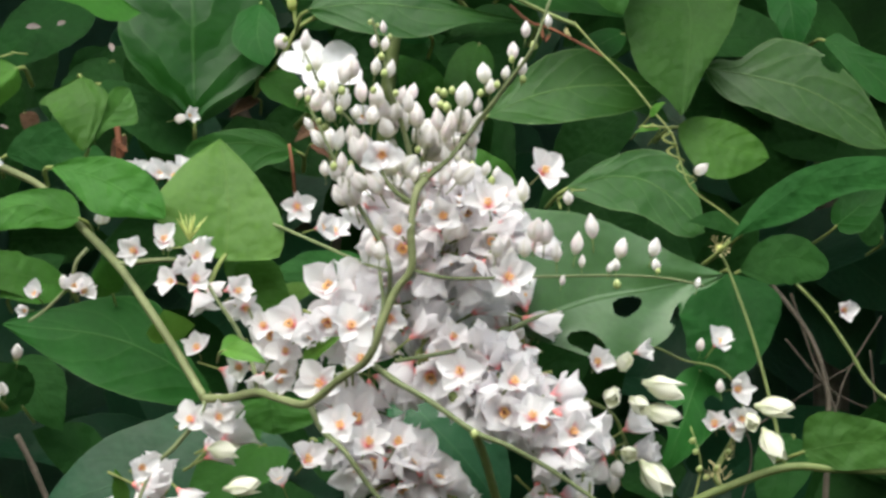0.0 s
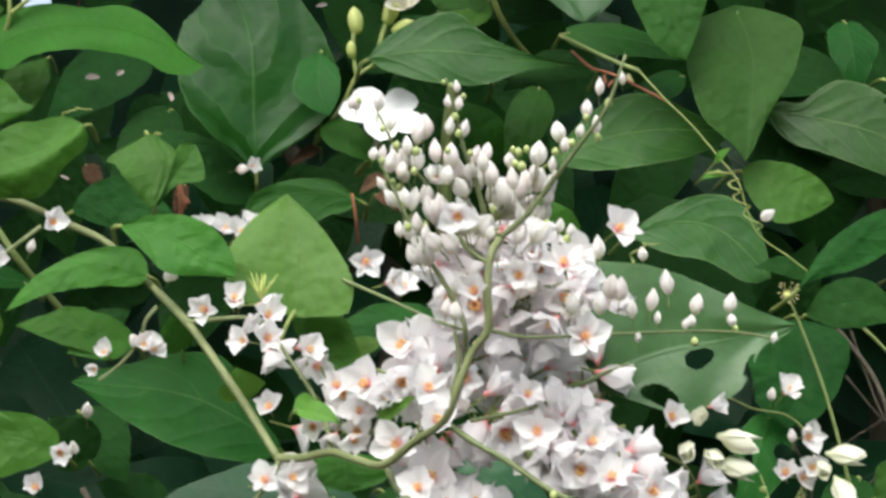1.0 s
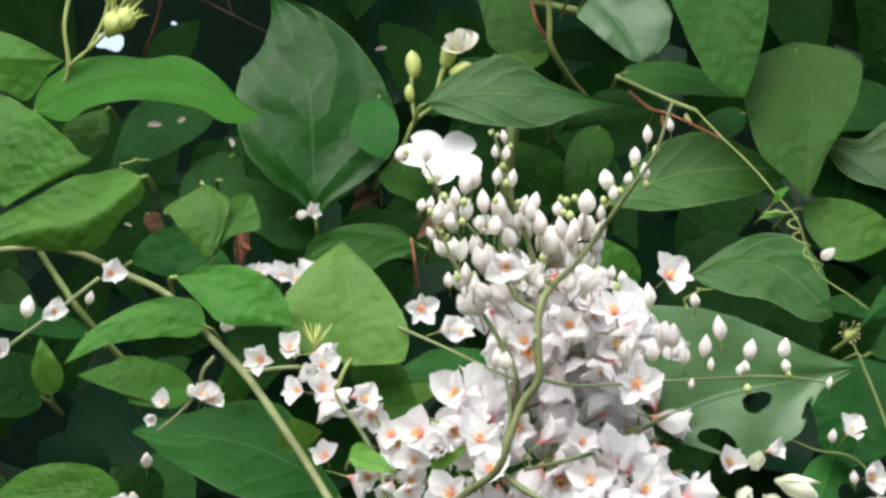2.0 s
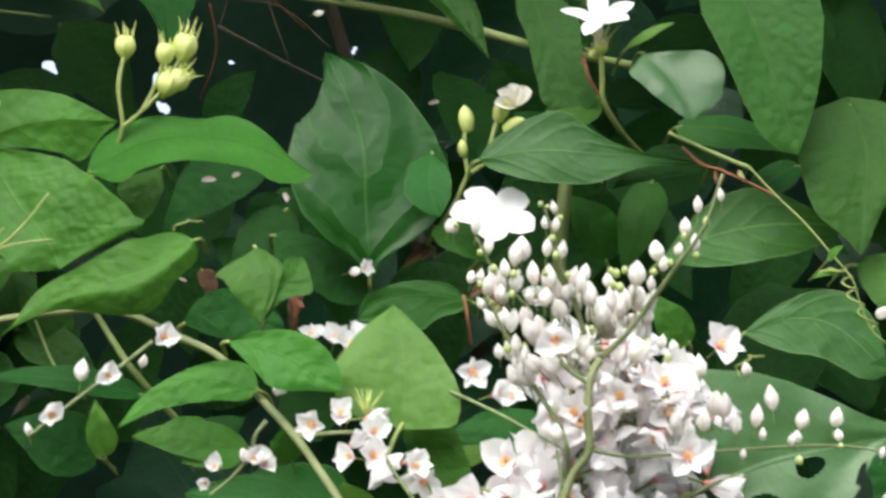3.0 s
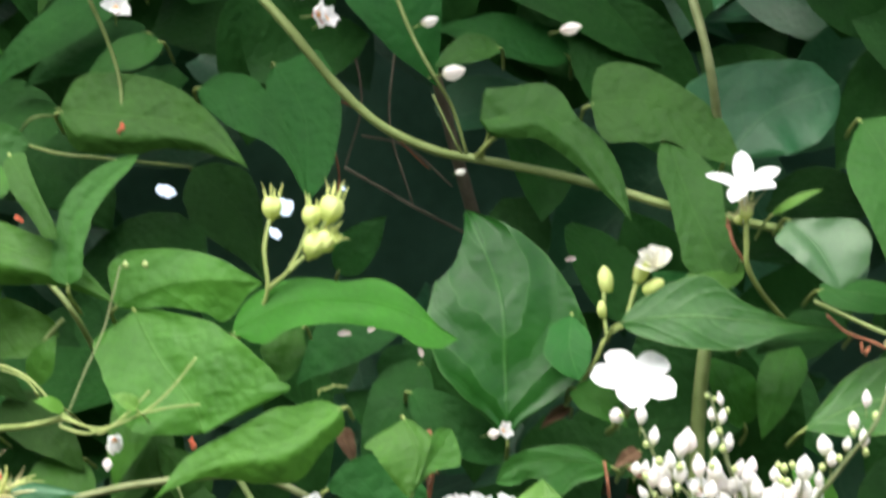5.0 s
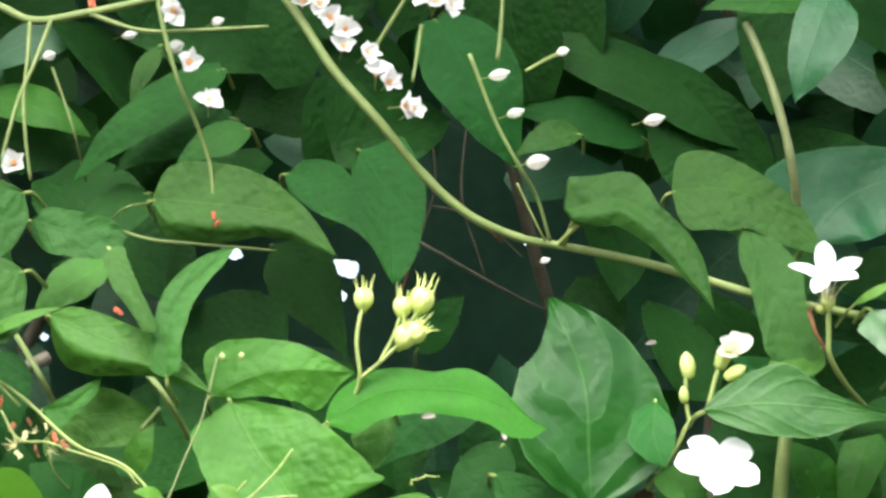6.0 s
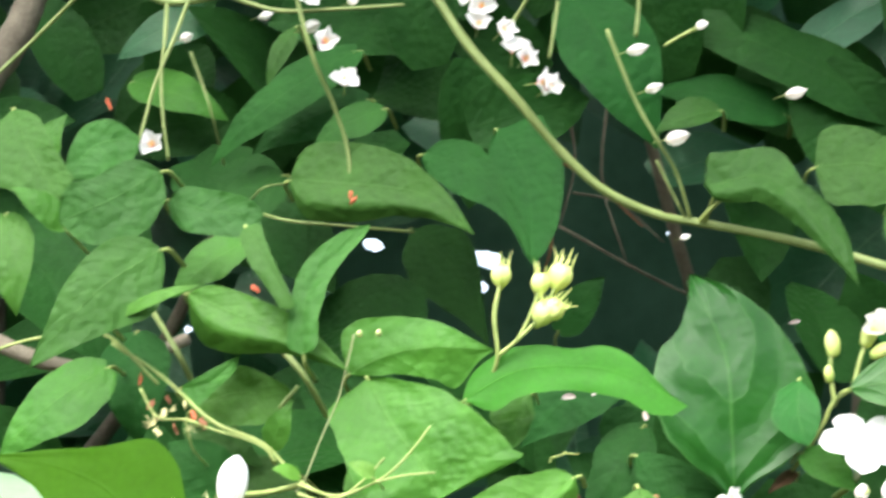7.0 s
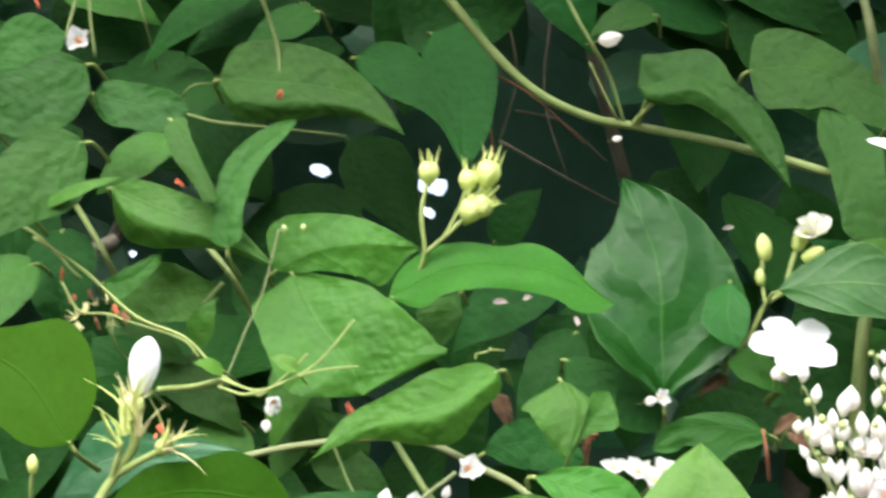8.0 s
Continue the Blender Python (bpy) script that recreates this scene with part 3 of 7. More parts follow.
FADED_PETAL = petal_mesh("faded_petal", 0.75, 0.5, 0.15, FADED)
FALLEN_PETAL = petal_mesh("faded_petal", 0.5, 0.5, 0.2, FALLEN)
POD = petal_mesh("wing", 1.05, 0.42, 0.68, POD_SKIN, 1.5, 9, 8)
POD_CORE = lathe("pod", [(-0.1, 0.06), (0.1, 0.14), (0.4, 0.2), (0.7, 0.12), (0.95, 0.02)], POD_SKIN, 9, 3, 0.2)


def pod(parent, at, facing, size):
    """Papery seed pod in three wings."""
    m = turned(at, facing, rng.uniform(0, 6), 0.85 * size)
    ob = part("pod", POD_CORE, parent, m, "pale green papery pod")
    for k in range(3):
        q = Matrix.Rotation(2.094 * k, 4, "Z") @ Matrix.Translation((0, 0.06, 0)) @ Matrix.Rotation(math.pi / 2 - 0.75, 4, "X")
        part("wing", POD, ob, m @ q)
    return ob


def scrap(parent, at, size, mat, name="dry_flower", seed=1):
    """Shrivelled remains of a flower."""
    rnd = random.Random(seed)
    bm = bmesh.new()
    bmesh.ops.create_icosphere(bm, subdivisions=2, radius=1)
    for v in bm.verts:
        v.co = Vector((v.co.x * 0.5, v.co.y * 0.22, v.co.z * 0.9)) * (1 + 0.9 * noise.noise(v.co * 2.6 + Vector((seed, 0, 0)))) + Vector((0.3 * math.sin(3 * v.co.z), 0, 0))
    me = bpy.data.meshes.new(name)
    bm.to_mesh(me)
    bm.free()
    me.materials.append(mat)
    return part(name, me, parent, turned(at, (rnd.uniform(-0.6, 0.6), -0.2, 1), rnd.uniform(0, 6), size))


def coil(parent, points, r, turns, radius, mat=None):
    """Tendril: follows the points while winding round them."""
    run = glide(points, 14)
    out = []
    for i, q in enumerate(run):
        a = 2 * math.pi * turns * i / len(run)
        out.append(q + radius * Vector((math.cos(a), math.sin(a), 0.4 * math.sin(a))))
    o = out[0].copy()
    return part("tendril", tube_mesh("tendril", [p - o for p in out], r, r * 0.6, mat or TWIG_GREEN, 5, 0.05, 2), parent, Matrix.Translation(o))


# ---------------------------------------------------------------- setting
def sheet(name, size, at, mat, amount, cuts, m):
    bm = bmesh.new()
    bmesh.ops.create_grid(bm, x_segments=cuts, y_segments=cuts, size=size)
    for q in bm.verts:
        q.co.z += amount * noise.noise(q.co * 3.0) + 0.4 * amount * noise.noise(q.co * 11.0)
    me = bpy.data.meshes.new(name)
    bm.to_mesh(me)
    bm.free()
    me.materials.append(mat)
    ob = new(name, me)
    ob.matrix_world = Matrix.Translation(at) @ m
    return ob


GROUND = -1.25
tagged(sheet("ground", 400, (0, 0, GROUND), EARTH, 0.02, 60, Matrix.Identity(4)), "dark bare earth under the shrubs", "ground", kind="structure")



def spaced(low, high, inner_low, inner_high, cell, coarse):
    """Places from low to high, close together between inner_low and inner_high."""
    run = [low + (inner_low - low) * k / coarse for k in range(coarse)]
    n = int((inner_high - inner_low) / cell)
    run += [inner_low + (inner_high - inner_low) * k / n for k in range(n)]
    return run + [inner_high + (high - inner_high) * k / coarse for k in range(coarse + 1)]


def shade_sheet(name, y, xs, zs, mat, clear):
    """Uneven sheet whose dark colour stands in for shade, with ragged gaps where daylight comes through."""
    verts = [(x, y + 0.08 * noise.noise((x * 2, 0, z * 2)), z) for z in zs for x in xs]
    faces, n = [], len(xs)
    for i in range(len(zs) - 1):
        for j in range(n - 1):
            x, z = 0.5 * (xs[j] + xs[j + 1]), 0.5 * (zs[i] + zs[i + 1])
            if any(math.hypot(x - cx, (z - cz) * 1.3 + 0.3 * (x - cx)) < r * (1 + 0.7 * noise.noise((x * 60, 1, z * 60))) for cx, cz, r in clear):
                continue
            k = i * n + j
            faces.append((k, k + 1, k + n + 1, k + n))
    return tagged(new(name, mesh_from(name, verts, faces, mat)), "dark sheet painted as leafy shade", "backdrop", kind="structure")


# gaps and hollows placed from pixel positions to fit the camera's view
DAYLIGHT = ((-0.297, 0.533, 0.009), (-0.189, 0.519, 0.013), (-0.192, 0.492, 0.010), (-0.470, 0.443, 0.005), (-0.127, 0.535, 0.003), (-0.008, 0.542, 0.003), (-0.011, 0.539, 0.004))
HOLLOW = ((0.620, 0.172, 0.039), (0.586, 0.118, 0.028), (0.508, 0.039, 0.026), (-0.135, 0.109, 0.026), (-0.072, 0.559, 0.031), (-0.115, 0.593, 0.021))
shade_sheet("backdrop", 0.95, spaced(-2.2, 2.2, -0.6, 0.1, 0.0018, 14), spaced(GROUND, 2.2, 0.4, 0.6, 0.0018, 14), SHADE_GREEN, DAYLIGHT)
# unseen sheet added behind the camera to hold back low front light
shade_sheet("backdrop", -4.0, spaced(-8, 8, -1, 1, 0.5, 12), spaced(GROUND, 1.3, 0, 1, 0.5, 4), SHADE_GREEN, ())


bush = thing("broadleaf_shrub", (-0.0043, 0.1400, 0.0807), "broad glossy dark green shrub leaves behind the flowers", "shrub")
blade(bush, ((0.0125, 0.0850, 0.1692), (0.0113, 0.0869, 0.2072), (0.0086, 0.0888, 0.2460), (-0.0093, 0.0911, 0.2907)), (0.0012, 0.0073, 0.0214, 0.0339, 0.0382, 0.0376, 0.0271, 0.0106), (0.0007, 0.0070, 0.0282, 0.0424, 0.0419, 0.0341, 0.0230, 0.0111), "waxy", holes=((1.54, 0.92, 1.017, 0.121),), lift=(0.12, -0.1), arch=0.08, wave=0.6, tilt=0.05, label="large glossy leaf with torn edge")
blade(bush, ((0.0447, 0.0700, 0.2306), (0.0432, 0.0655, 0.2125), (0.0478, 0.0613, 0.1956)), (0.0007, 0.0036, 0.0089, 0.0108, 0.0109, 0.0102, 0.0070, 0.0031), (0.0022, 0.0051, 0.0102, 0.0114, 0.0130, 0.0105, 0.0066, 0.0027), "gloss", lift=(0.15, 0.1))
blade(bush, ((-0.0375, 0.1200, 0.1995), (-0.0116, 0.1158, 0.1828), (0.0093, 0.1102, 0.1601)), (0.0027, 0.0050, 0.0079, 0.0098, 0.0101, 0.0107, 0.0110, 0.0092), (0.0030, 0.0087, 0.0127, 0.0137, 0.0138, 0.0126, 0.0104, 0.0045), "deep")
blade(bush, ((0.0639, 0.0600, 0.1526), (0.0397, 0.0611, 0.1570), (0.0203, 0.0603, 0.1538), (0.0058, 0.0580, 0.1448)), (0.0001, 0.0059, 0.0105, 0.0175, 0.0115, 0.0067, 0.0069, 0.0040), (0.0019, 0.0037, 0.0068, 0.0069, 0.0069, 0.0066, 0.0057, 0.0026), "gloss", wave=1.3)
blade(bush, ((0.0228, -0.0450, 0.0225), (0.0016, -0.0409, 0.0387), (-0.0255, -0.0383, 0.0494), (-0.0686, -0.0372, 0.0536)), (0.0024, 0.0099, 0.0159, 0.0196, 0.0214, 0.0206, 0.0138, 0.0054), (0.0014, 0.0032, 0.0062, 0.0123, 0.0202, 0.0171, 0.0095, 0.0052), "gloss", lift=(0.15, -0.3))
leaf(bush, (0.0617, 0.0400, 0.0034), (-0.0556, 0.0300, -0.0209), (0.0161, 0.0296), form="ellip", mat="teal")
blade(bush, ((0.1937, 0.0400, 0.1323), (0.2167, 0.0418, 0.1395), (0.2390, 0.0406, 0.1346), (0.2620, 0.0346, 0.1107)), (0.0007, 0.0026, 0.0053, 0.0091, 0.0142, 0.0169, 0.0127, 0.0057), (0.0012, 0.0071, 0.0141, 0.0169, 0.0173, 0.0168, 0.0143, 0.0102), "polish", lift=(-0.1, 0.2))
leaf(bush, (0.2785, 0.0300, 0.1122), (0.2514, 0.0200, 0.1148), (0.0048, 0.0069), form="ovate", mat="deep")
blade(bush, ((0.2851, 0.0600, 0.0957), (0.3099, 0.0622, 0.1044), (0.3320, 0.0605, 0.0978)), (0.0010, 0.0036, 0.0079, 0.0101, 0.0105, 0.0100, 0.0068, 0.0045), (0.0009, 0.0048, 0.0109, 0.0134, 0.0143, 0.0137, 0.0099, 0.0064), "deep")
blade(bush, ((0.2562, -0.0300, 0.0946), (0.2775, -0.0255, 0.1126), (0.3033, -0.0219, 0.1270), (0.3516, -0.0206, 0.1322)), (0.0001, 0.0019, 0.0041, 0.0067, 0.0068, 0.0074, 0.0085, 0.0065), (0.0000, 0.0009, 0.0047, 0.0096, 0.0124, 0.0111, 0.0073, 0.0063), "deep", lift=(0, -0.25), arch=0.04)
blade(bush, ((0.2697, 0.0600, 0.2003), (0.2969, 0.0588, 0.1953), (0.3284, 0.0563, 0.1853), (0.3632, 0.0498, 0.1594)), (0.0023, 0.0055, 0.0067, 0.0199, 0.0230, 0.0195, 0.0131, 0.0057), (0.0027, 0.0102, 0.0155, 0.0163, 0.0183, 0.0186, 0.0144, 0.0090), "polish", holes=((0.90, 0.65, 0.161, 0.036),), lift=(-0.1, 0.15))
blade(bush, ((0.3422, 0.0900, 0.2248), (0.3596, 0.0864, 0.2105), (0.3843, 0.0805, 0.1868)), (0.0016, 0.0071, 0.0073, 0.0077, 0.0092, 0.0129, 0.0103, 0.0059), (0.0017, 0.0026, 0.0040, 0.0057, 0.0076, 0.0092, 0.0079, 0.0032), "gloss")
blade(bush, ((0.1568, 0.0550, 0.1712), (0.1831, 0.0581, 0.1837), (0.2122, 0.0595, 0.1894), (0.2535, 0.0595, 0.1891)), (0.0009, 0.0038, 0.0089, 0.0151, 0.0189, 0.0187, 0.0095, 0.0026), (0.0008, 0.0053, 0.0120, 0.0156, 0.0170, 0.0165, 0.0131, 0.0067), "polish", lift=(-0.2, 0.1))
blade(bush, ((0.0674, 0.0550, 0.2238), (0.0969, 0.0560, 0.2277), (0.1279, 0.0554, 0.2255), (0.1818, 0.0539, 0.2196)), (0.0015, 0.0070, 0.0123, 0.0178, 0.0201, 0.0096, 0.0026, 0.0010), (0.0020, 0.0071, 0.0121, 0.0154, 0.0163, 0.0144, 0.0042, 0.0013), "polish", lift=(-0.1, 0.12), wave=0.6)
leaf(bush, (0.1829, 0.0700, 0.2225), (0.1358, 0.0600, 0.2115), (0.0056, 0.0173), form="ovate", mat="deep", lift=(0.6, -0.3))
blade(bush, ((0.0960, 0.0850, 0.3279), (0.1070, 0.0744, 0.2854), (0.1221, 0.0653, 0.2489)), (0.0034, 0.0081, 0.0137, 0.0183, 0.0161, 0.0130, 0.0103, 0.0091), (0.0046, 0.0075, 0.0104, 0.0100, 0.0112, 0.0134, 0.0160, 0.0094), "vine_shade", lift=(0.15, 0.2), wave=0.8)
blade(bush, ((0.1488, 0.0300, 0.2706), (0.1614, 0.0262, 0.2555), (0.1713, 0.0209, 0.2342)), (0.0000, 0.0030, 0.0080, 0.0145, 0.0246, 0.0252, 0.0197, 0.0152), (0.0128, 0.0131, 0.0131, 0.0128, 0.0121, 0.0103, 0.0067, 0.0039), "sheen", lift=(-0.1, 0.5))
blade(bush, ((0.1307, 0.1200, 0.3270), (0.1553, 0.1268, 0.3545), (0.1942, 0.1312, 0.3720)), (0.0038, 0.0181, 0.0391, 0.0400, 0.0319, 0.0255, 0.0195, 0.0124), (0.0017, 0.0073, 0.0166, 0.0240, 0.0259, 0.0266, 0.0219, 0.0133), "teal", lift=(0.15, 0.1), wave=0.8)
blade(bush, ((-0.1803, 0.3000, 0.3705), (-0.1482, 0.2920, 0.3384), (-0.1280, 0.2801, 0.2909)), (0.0000, 0.0095, 0.0157, 0.0197, 0.0148, 0.0086, 0.0044, 0.0018), (0.0013, 0.0151, 0.0227, 0.0267, 0.0246, 0.0188, 0.0090, 0.0036), "deep")
leaf(bush, (0.1220, 0.2000, 0.4044), (-0.0257, 0.1900, 0.4793), (0.0199, 0.0225), form="ellip", mat="deep")
leaf(bush, (0.0493, 0.2000, 0.4117), (-0.0275, 0.1900, 0.4281), (0.0145, 0.0177), form="ovate", mat="deep")
leaf(bush, (0.0080, 0.1200, 0.3890), (-0.0264, 0.1100, 0.3757), (0.0066, 0.0135), form="ovate", mat="vine_shade")
leaf(bush, (-0.0728, 0.1400, 0.4631), (-0.0247, 0.1300, 0.3741), (0.0290, 0.0244), form="ovate", mat="deep")
leaf(bush, (0.1317, 0.0600, 0.4496), (0.0711, 0.0500, 0.4399), (0.0147, 0.0085), form="ovate", mat="vine_shade")
leaf(bush, (0.1374, 0.0500, 0.4441), (0.1163, 0.0400, 0.3845), (0.0197, 0.0140), form="ovate", mat="teal")
leaf(bush, (-0.1940, 0.1300, 0.4297), (-0.2759, 0.1200, 0.3640), (0.0151, 0.0151), form="ovate", mat="deep")
leaf(bush, (-0.1894, 0.1500, 0.4075), (-0.2547, 0.1400, 0.3762), (0.0154, 0.0169), form="ovate", mat="deep")
leaf(bush, (-0.2205, 0.0800, 0.4258), (-0.2334, 0.0700, 0.3911), (0.0064, 0.0058), form="lance", mat="vine_shade")
leaf(bush, (-0.2946, 0.2000, 0.4795), (-0.3494, 0.1900, 0.4511), (0.0161, 0.0161), form="ovate", mat="teal")
leaf(bush, (-0.3406, 0.2000, 0.4365), (-0.2791, 0.1900, 0.4118), (0.0161, 0.0129), form="ovate", mat="vine")
leaf(bush, (-0.2347, 0.1400, 0.3596), (-0.2729, 0.1300, 0.3276), (0.0153, 0.0153), form="ovate", mat="deep")
leaf(bush, (0.0581, 0.2200, 0.4553), (0.1227, 0.2100, 0.4946), (0.0163, 0.0163), form="ovate", mat="teal")
leaf(bush, (-0.0545, 0.2000, 0.4886), (-0.0174, 0.1900, 0.4491), (0.0161, 0.0161), form="ovate", mat="gloss")
blade(bush, ((-0.0873, 0.0300, 0.2157), (-0.0922, 0.0267, 0.2023), (-0.0963, 0.0229, 0.1873)), (0.0003, 0.0015, 0.0035, 0.0056, 0.0056, 0.0054, 0.0039, 0.0018), (0.0008, 0.0032, 0.0073, 0.0119, 0.0155, 0.0133, 0.0068, 0.0029), "vine")
leaf(bush, (0.1038, -0.0300, 0.0268), (0.1527, -0.0400, -0.0272), (0.0238, 0.0213), form="ellip", mat="teal")
leaf(bush, (0.1530, -0.0200, -0.0253), (0.1114, -0.0300, -0.0045), (0.0114, 0.0101), form="ovate", mat="gloss")
leaf(bush, (0.1685, 0.0500, 0.1295), (0.1485, 0.0400, 0.1532), (0.0114, 0.0082), form="ovate", mat="vine")
leaf(bush, (0.3252, 0.1000, 0.2582), (0.3273, 0.0900, 0.2189), (0.0137, 0.0128), form="ovate", mat="gloss")
leaf(bush, (0.3394, 0.1600, 0.0191), (0.3181, 0.1500, -0.0225), (0.0157, 0.0157), form="ovate", mat="deep")
leaf(bush, (0.2546, 0.0200, 0.0417), (0.2344, 0.0100, -0.0064), (0.0158, 0.0111), form="ovate", mat="gloss", holes=((-0.3, 0.5, 0.2, 0.1), (0.8, 0.3, 0.3, 0.1), (-0.9, 0.75, 0.3, 0.1)))
blade(bush, ((0.2702, 0.0200, 0.0891), (0.2699, 0.0131, 0.0613), (0.2589, 0.0066, 0.0353)), (0.0000, 0.0123, 0.0208, 0.0207, 0.0175, 0.0143, 0.0105, 0.0052), (0.0053, 0.0239, 0.0282, 0.0281, 0.0282, 0.0265, 0.0208, 0.0156), "deep", lift=(0.2, 0.2))
leaf(bush, (0.0729, 0.0500, 0.0094), (0.0940, 0.0400, -0.0179), (0.0109, 0.0109), form="ovate", mat="deep")
leaf(bush, (0.1355, 0.1200, 0.2306), (0.0896, 0.1100, 0.2636), (0.0174, 0.0174), form="ovate", mat="deep")
leaf(bush, (-0.0463, 0.1600, 0.2593), (-0.1009, 0.1500, 0.2108), (0.0182, 0.0182), form="ovate", mat="deep")
leaf(bush, (-0.0341, 0.1600, 0.2211), (-0.0642, 0.1500, 0.1670), (0.0152, 0.0152), form="ovate", mat="deep")
leaf(bush, (0.1366, 0.1200, 0.1832), (0.1162, 0.1100, 0.2178), (0.0088, 0.0175), form="ovate", mat="vine")
leaf(bush, (0.1621, 0.1200, 0.2252), (0.1442, 0.1100, 0.1754), (0.0117, 0.0117), form="ovate", mat="vine")
leaf(bush, (0.1754, 0.1000, 0.2508), (0.2397, 0.0900, 0.2375), (0.0086, 0.0114), form="ovate", mat="gloss")
leaf(bush, (0.2396, 0.1200, 0.2332), (0.2006, 0.1100, 0.2080), (0.0087, 0.0087), form="ovate", mat="gloss")
leaf(bush, (0.2145, 0.1200, 0.2077), (0.2642, 0.1100, 0.1848), (0.0145, 0.0087), form="ovate", mat="deep")
leaf(bush, (0.3424, 0.0800, 0.1230), (0.3669, 0.0700, 0.1424), (0.0112, 0.0112), form="ovate", mat="gloss")
leaf(bush, (0.3796, 0.1200, 0.1242), (0.3583, 0.1100, 0.1406), (0.0116, 0.0116), form="ovate", mat="deep")
leaf(bush, (-0.2965, 0.0200, 0.2264), (-0.3473, 0.0100, 0.1824), (0.0188, 0.0161), form="ovate", mat="vine")
leaf(bush, (-0.2909, 0.0500, 0.2499), (-0.2851, 0.0400, 0.1926), (0.0183, 0.0183), form="ovate", mat="deep")
stem(bush, ((0.3539, 0.2800, 0.1326), (0.3728, 0.2400, 0.0863), (0.3797, 0.2300, 0.0553), (0.3801, 0.2300, 0.0289), (0.3796, 0.2400, -0.0165)), 0.00134, 0.00194, mat=BARK, name="branch", label="grey woody branch")
stem(bush, ((0.0941, 0.0600, 0.4324), (0.1036, 0.0600, 0.4073), (0.1115, 0.0600, 0.3793), (0.1178, 0.0700, 0.3546), (0.1253, 0.1000, 0.3257)), 0.00227, 0.00235, mat=STEM_GREY, name="branch", label="grey woody branch")
stem(bush, ((-0.4054, 0.1200, 0.4083), (-0.3880, 0.1200, 0.4386), (-0.3772, 0.1200, 0.4727)), 0.01006, 0.00887, mat=BARK, name="branch", label="rough grey woody trunk")
stem(bush, ((-0.3710, 0.0600, 0.2489), (-0.3402, 0.0600, 0.2371), (-0.3069, 0.0700, 0.2346), (-0.2759, 0.1000, 0.2574)), 0.00475, 0.00348, mat=BARK, name="branch", label="brown woody branch")
stem(bush, ((-0.0730, 0.1000, 0.0151), (-0.0643, 0.1000, -0.0017), (-0.0555, 0.1000, -0.0211)), 0.00171, 0.00171, mat=BARK, name="branch")
stem(bush, ((0.1095, 0.1200, 0.0775), (0.1097, 0.1100, 0.1523), (0.1118, 0.1000, 0.1979), (0.1194, 0.1000, 0.2518)), 0.00468, 0.00344, mat=STEM, name="branch", label="green shrub stem")
stem(bush, ((-0.0910, 0.4000, 0.3982), (-0.0293, 0.3800, 0.3582), (0.0153, 0.4000, 0.3413)), 0.00110, 0.00092, mat=BARK, name="branch")
leaf(bush, (-0.0861, 0.2800, 0.2996), (-0.0586, 0.2700, 0.3327), (0.0134, 0.0134), form="ovate", mat="deep")
leaf(bush, (-0.0553, 0.2000, 0.2196), (-0.0355, 0.1900, 0.2368), (0.0126, 0.0126), form="ovate", mat="deep")
leaf(bush, (-0.0478, 0.1800, 0.1902), (-0.0751, 0.1700, 0.2079), (0.0123, 0.0123), form="ovate", mat="deep")
leaf(bush, (-0.0776, 0.1400, 0.0558), (-0.0530, 0.1300, 0.0201), (0.0163, 0.0148), form="ovate", mat="deep")
leaf(bush, (-0.0341, 0.1600, 0.0045), (-0.0689, 0.1500, 0.0215), (0.0151, 0.0151), form="ovate", mat="deep")

vine = thing("flowering_vine", (0.0592, -0.1500, 0.0102), "flowering vine with heart-shaped leaves and white blush racemes", "vine")
stem(vine, ((-0.1923, -0.0300, 0.1240), (-0.1510, -0.0350, 0.1323), (-0.1031, -0.0350, 0.1359), (-0.0692, -0.0450, 0.1213), (-0.0514, -0.0500, 0.1116), (-0.0333, -0.0650, 0.0920), (-0.0166, -0.0900, 0.0720), (-0.0014, -0.1050, 0.0492), (0.0099, -0.1100, 0.0315), (0.0196, -0.1200, 0.0145)), 0.00165, 0.00175, mat=STEM_GREY, name="stem", label="green-brown main stem")
stem(vine, ((0.0196, -0.1200, 0.0145), (0.0291, -0.1300, 0.0140), (0.0399, -0.1400, 0.0154), (0.0493, -0.1550, 0.0113), (0.0584, -0.1680, 0.0087), (0.0690, -0.1850, 0.0163), (0.0787, -0.1950, 0.0229), (0.0834, -0.2000, 0.0350), (0.0884, -0.2030, 0.0471), (0.0938, -0.2070, 0.0549), (0.0933, -0.2100, 0.0679), (0.0950, -0.2100, 0.0815), (0.0987, -0.2080, 0.0876)), 0.00172, 0.00138, mat=STEM_GREY, name="stem", label="grey-green flowering stem")
stem(vine, ((0.0995, -0.2000, 0.0892), (0.1091, -0.2050, 0.0975), (0.1190, -0.2100, 0.1100), (0.1282, -0.2200, 0.1221), (0.1355, -0.2300, 0.1323), (0.1417, -0.2350, 0.1500)), 0.00122, 0.00049, mat=ARM, name="raceme_stalk")
stem(vine, ((0.0970, -0.2000, 0.0866), (0.0928, -0.2050, 0.1004), (0.0888, -0.2100, 0.1119), (0.0853, -0.2150, 0.1191), (0.0819, -0.2200, 0.1315), (0.0778, -0.2250, 0.1433)), 0.00122, 0.00039, mat=ARM, name="raceme_stalk")
stem(vine, ((0.0953, -0.2000, 0.0798), (0.0866, -0.2000, 0.0864), (0.0803, -0.2000, 0.0980), (0.0716, -0.2050, 0.1095), (0.0619, -0.2100, 0.1187), (0.0544, -0.2150, 0.1321)), 0.00102, 0.00040, mat=ARM, name="raceme_stalk")
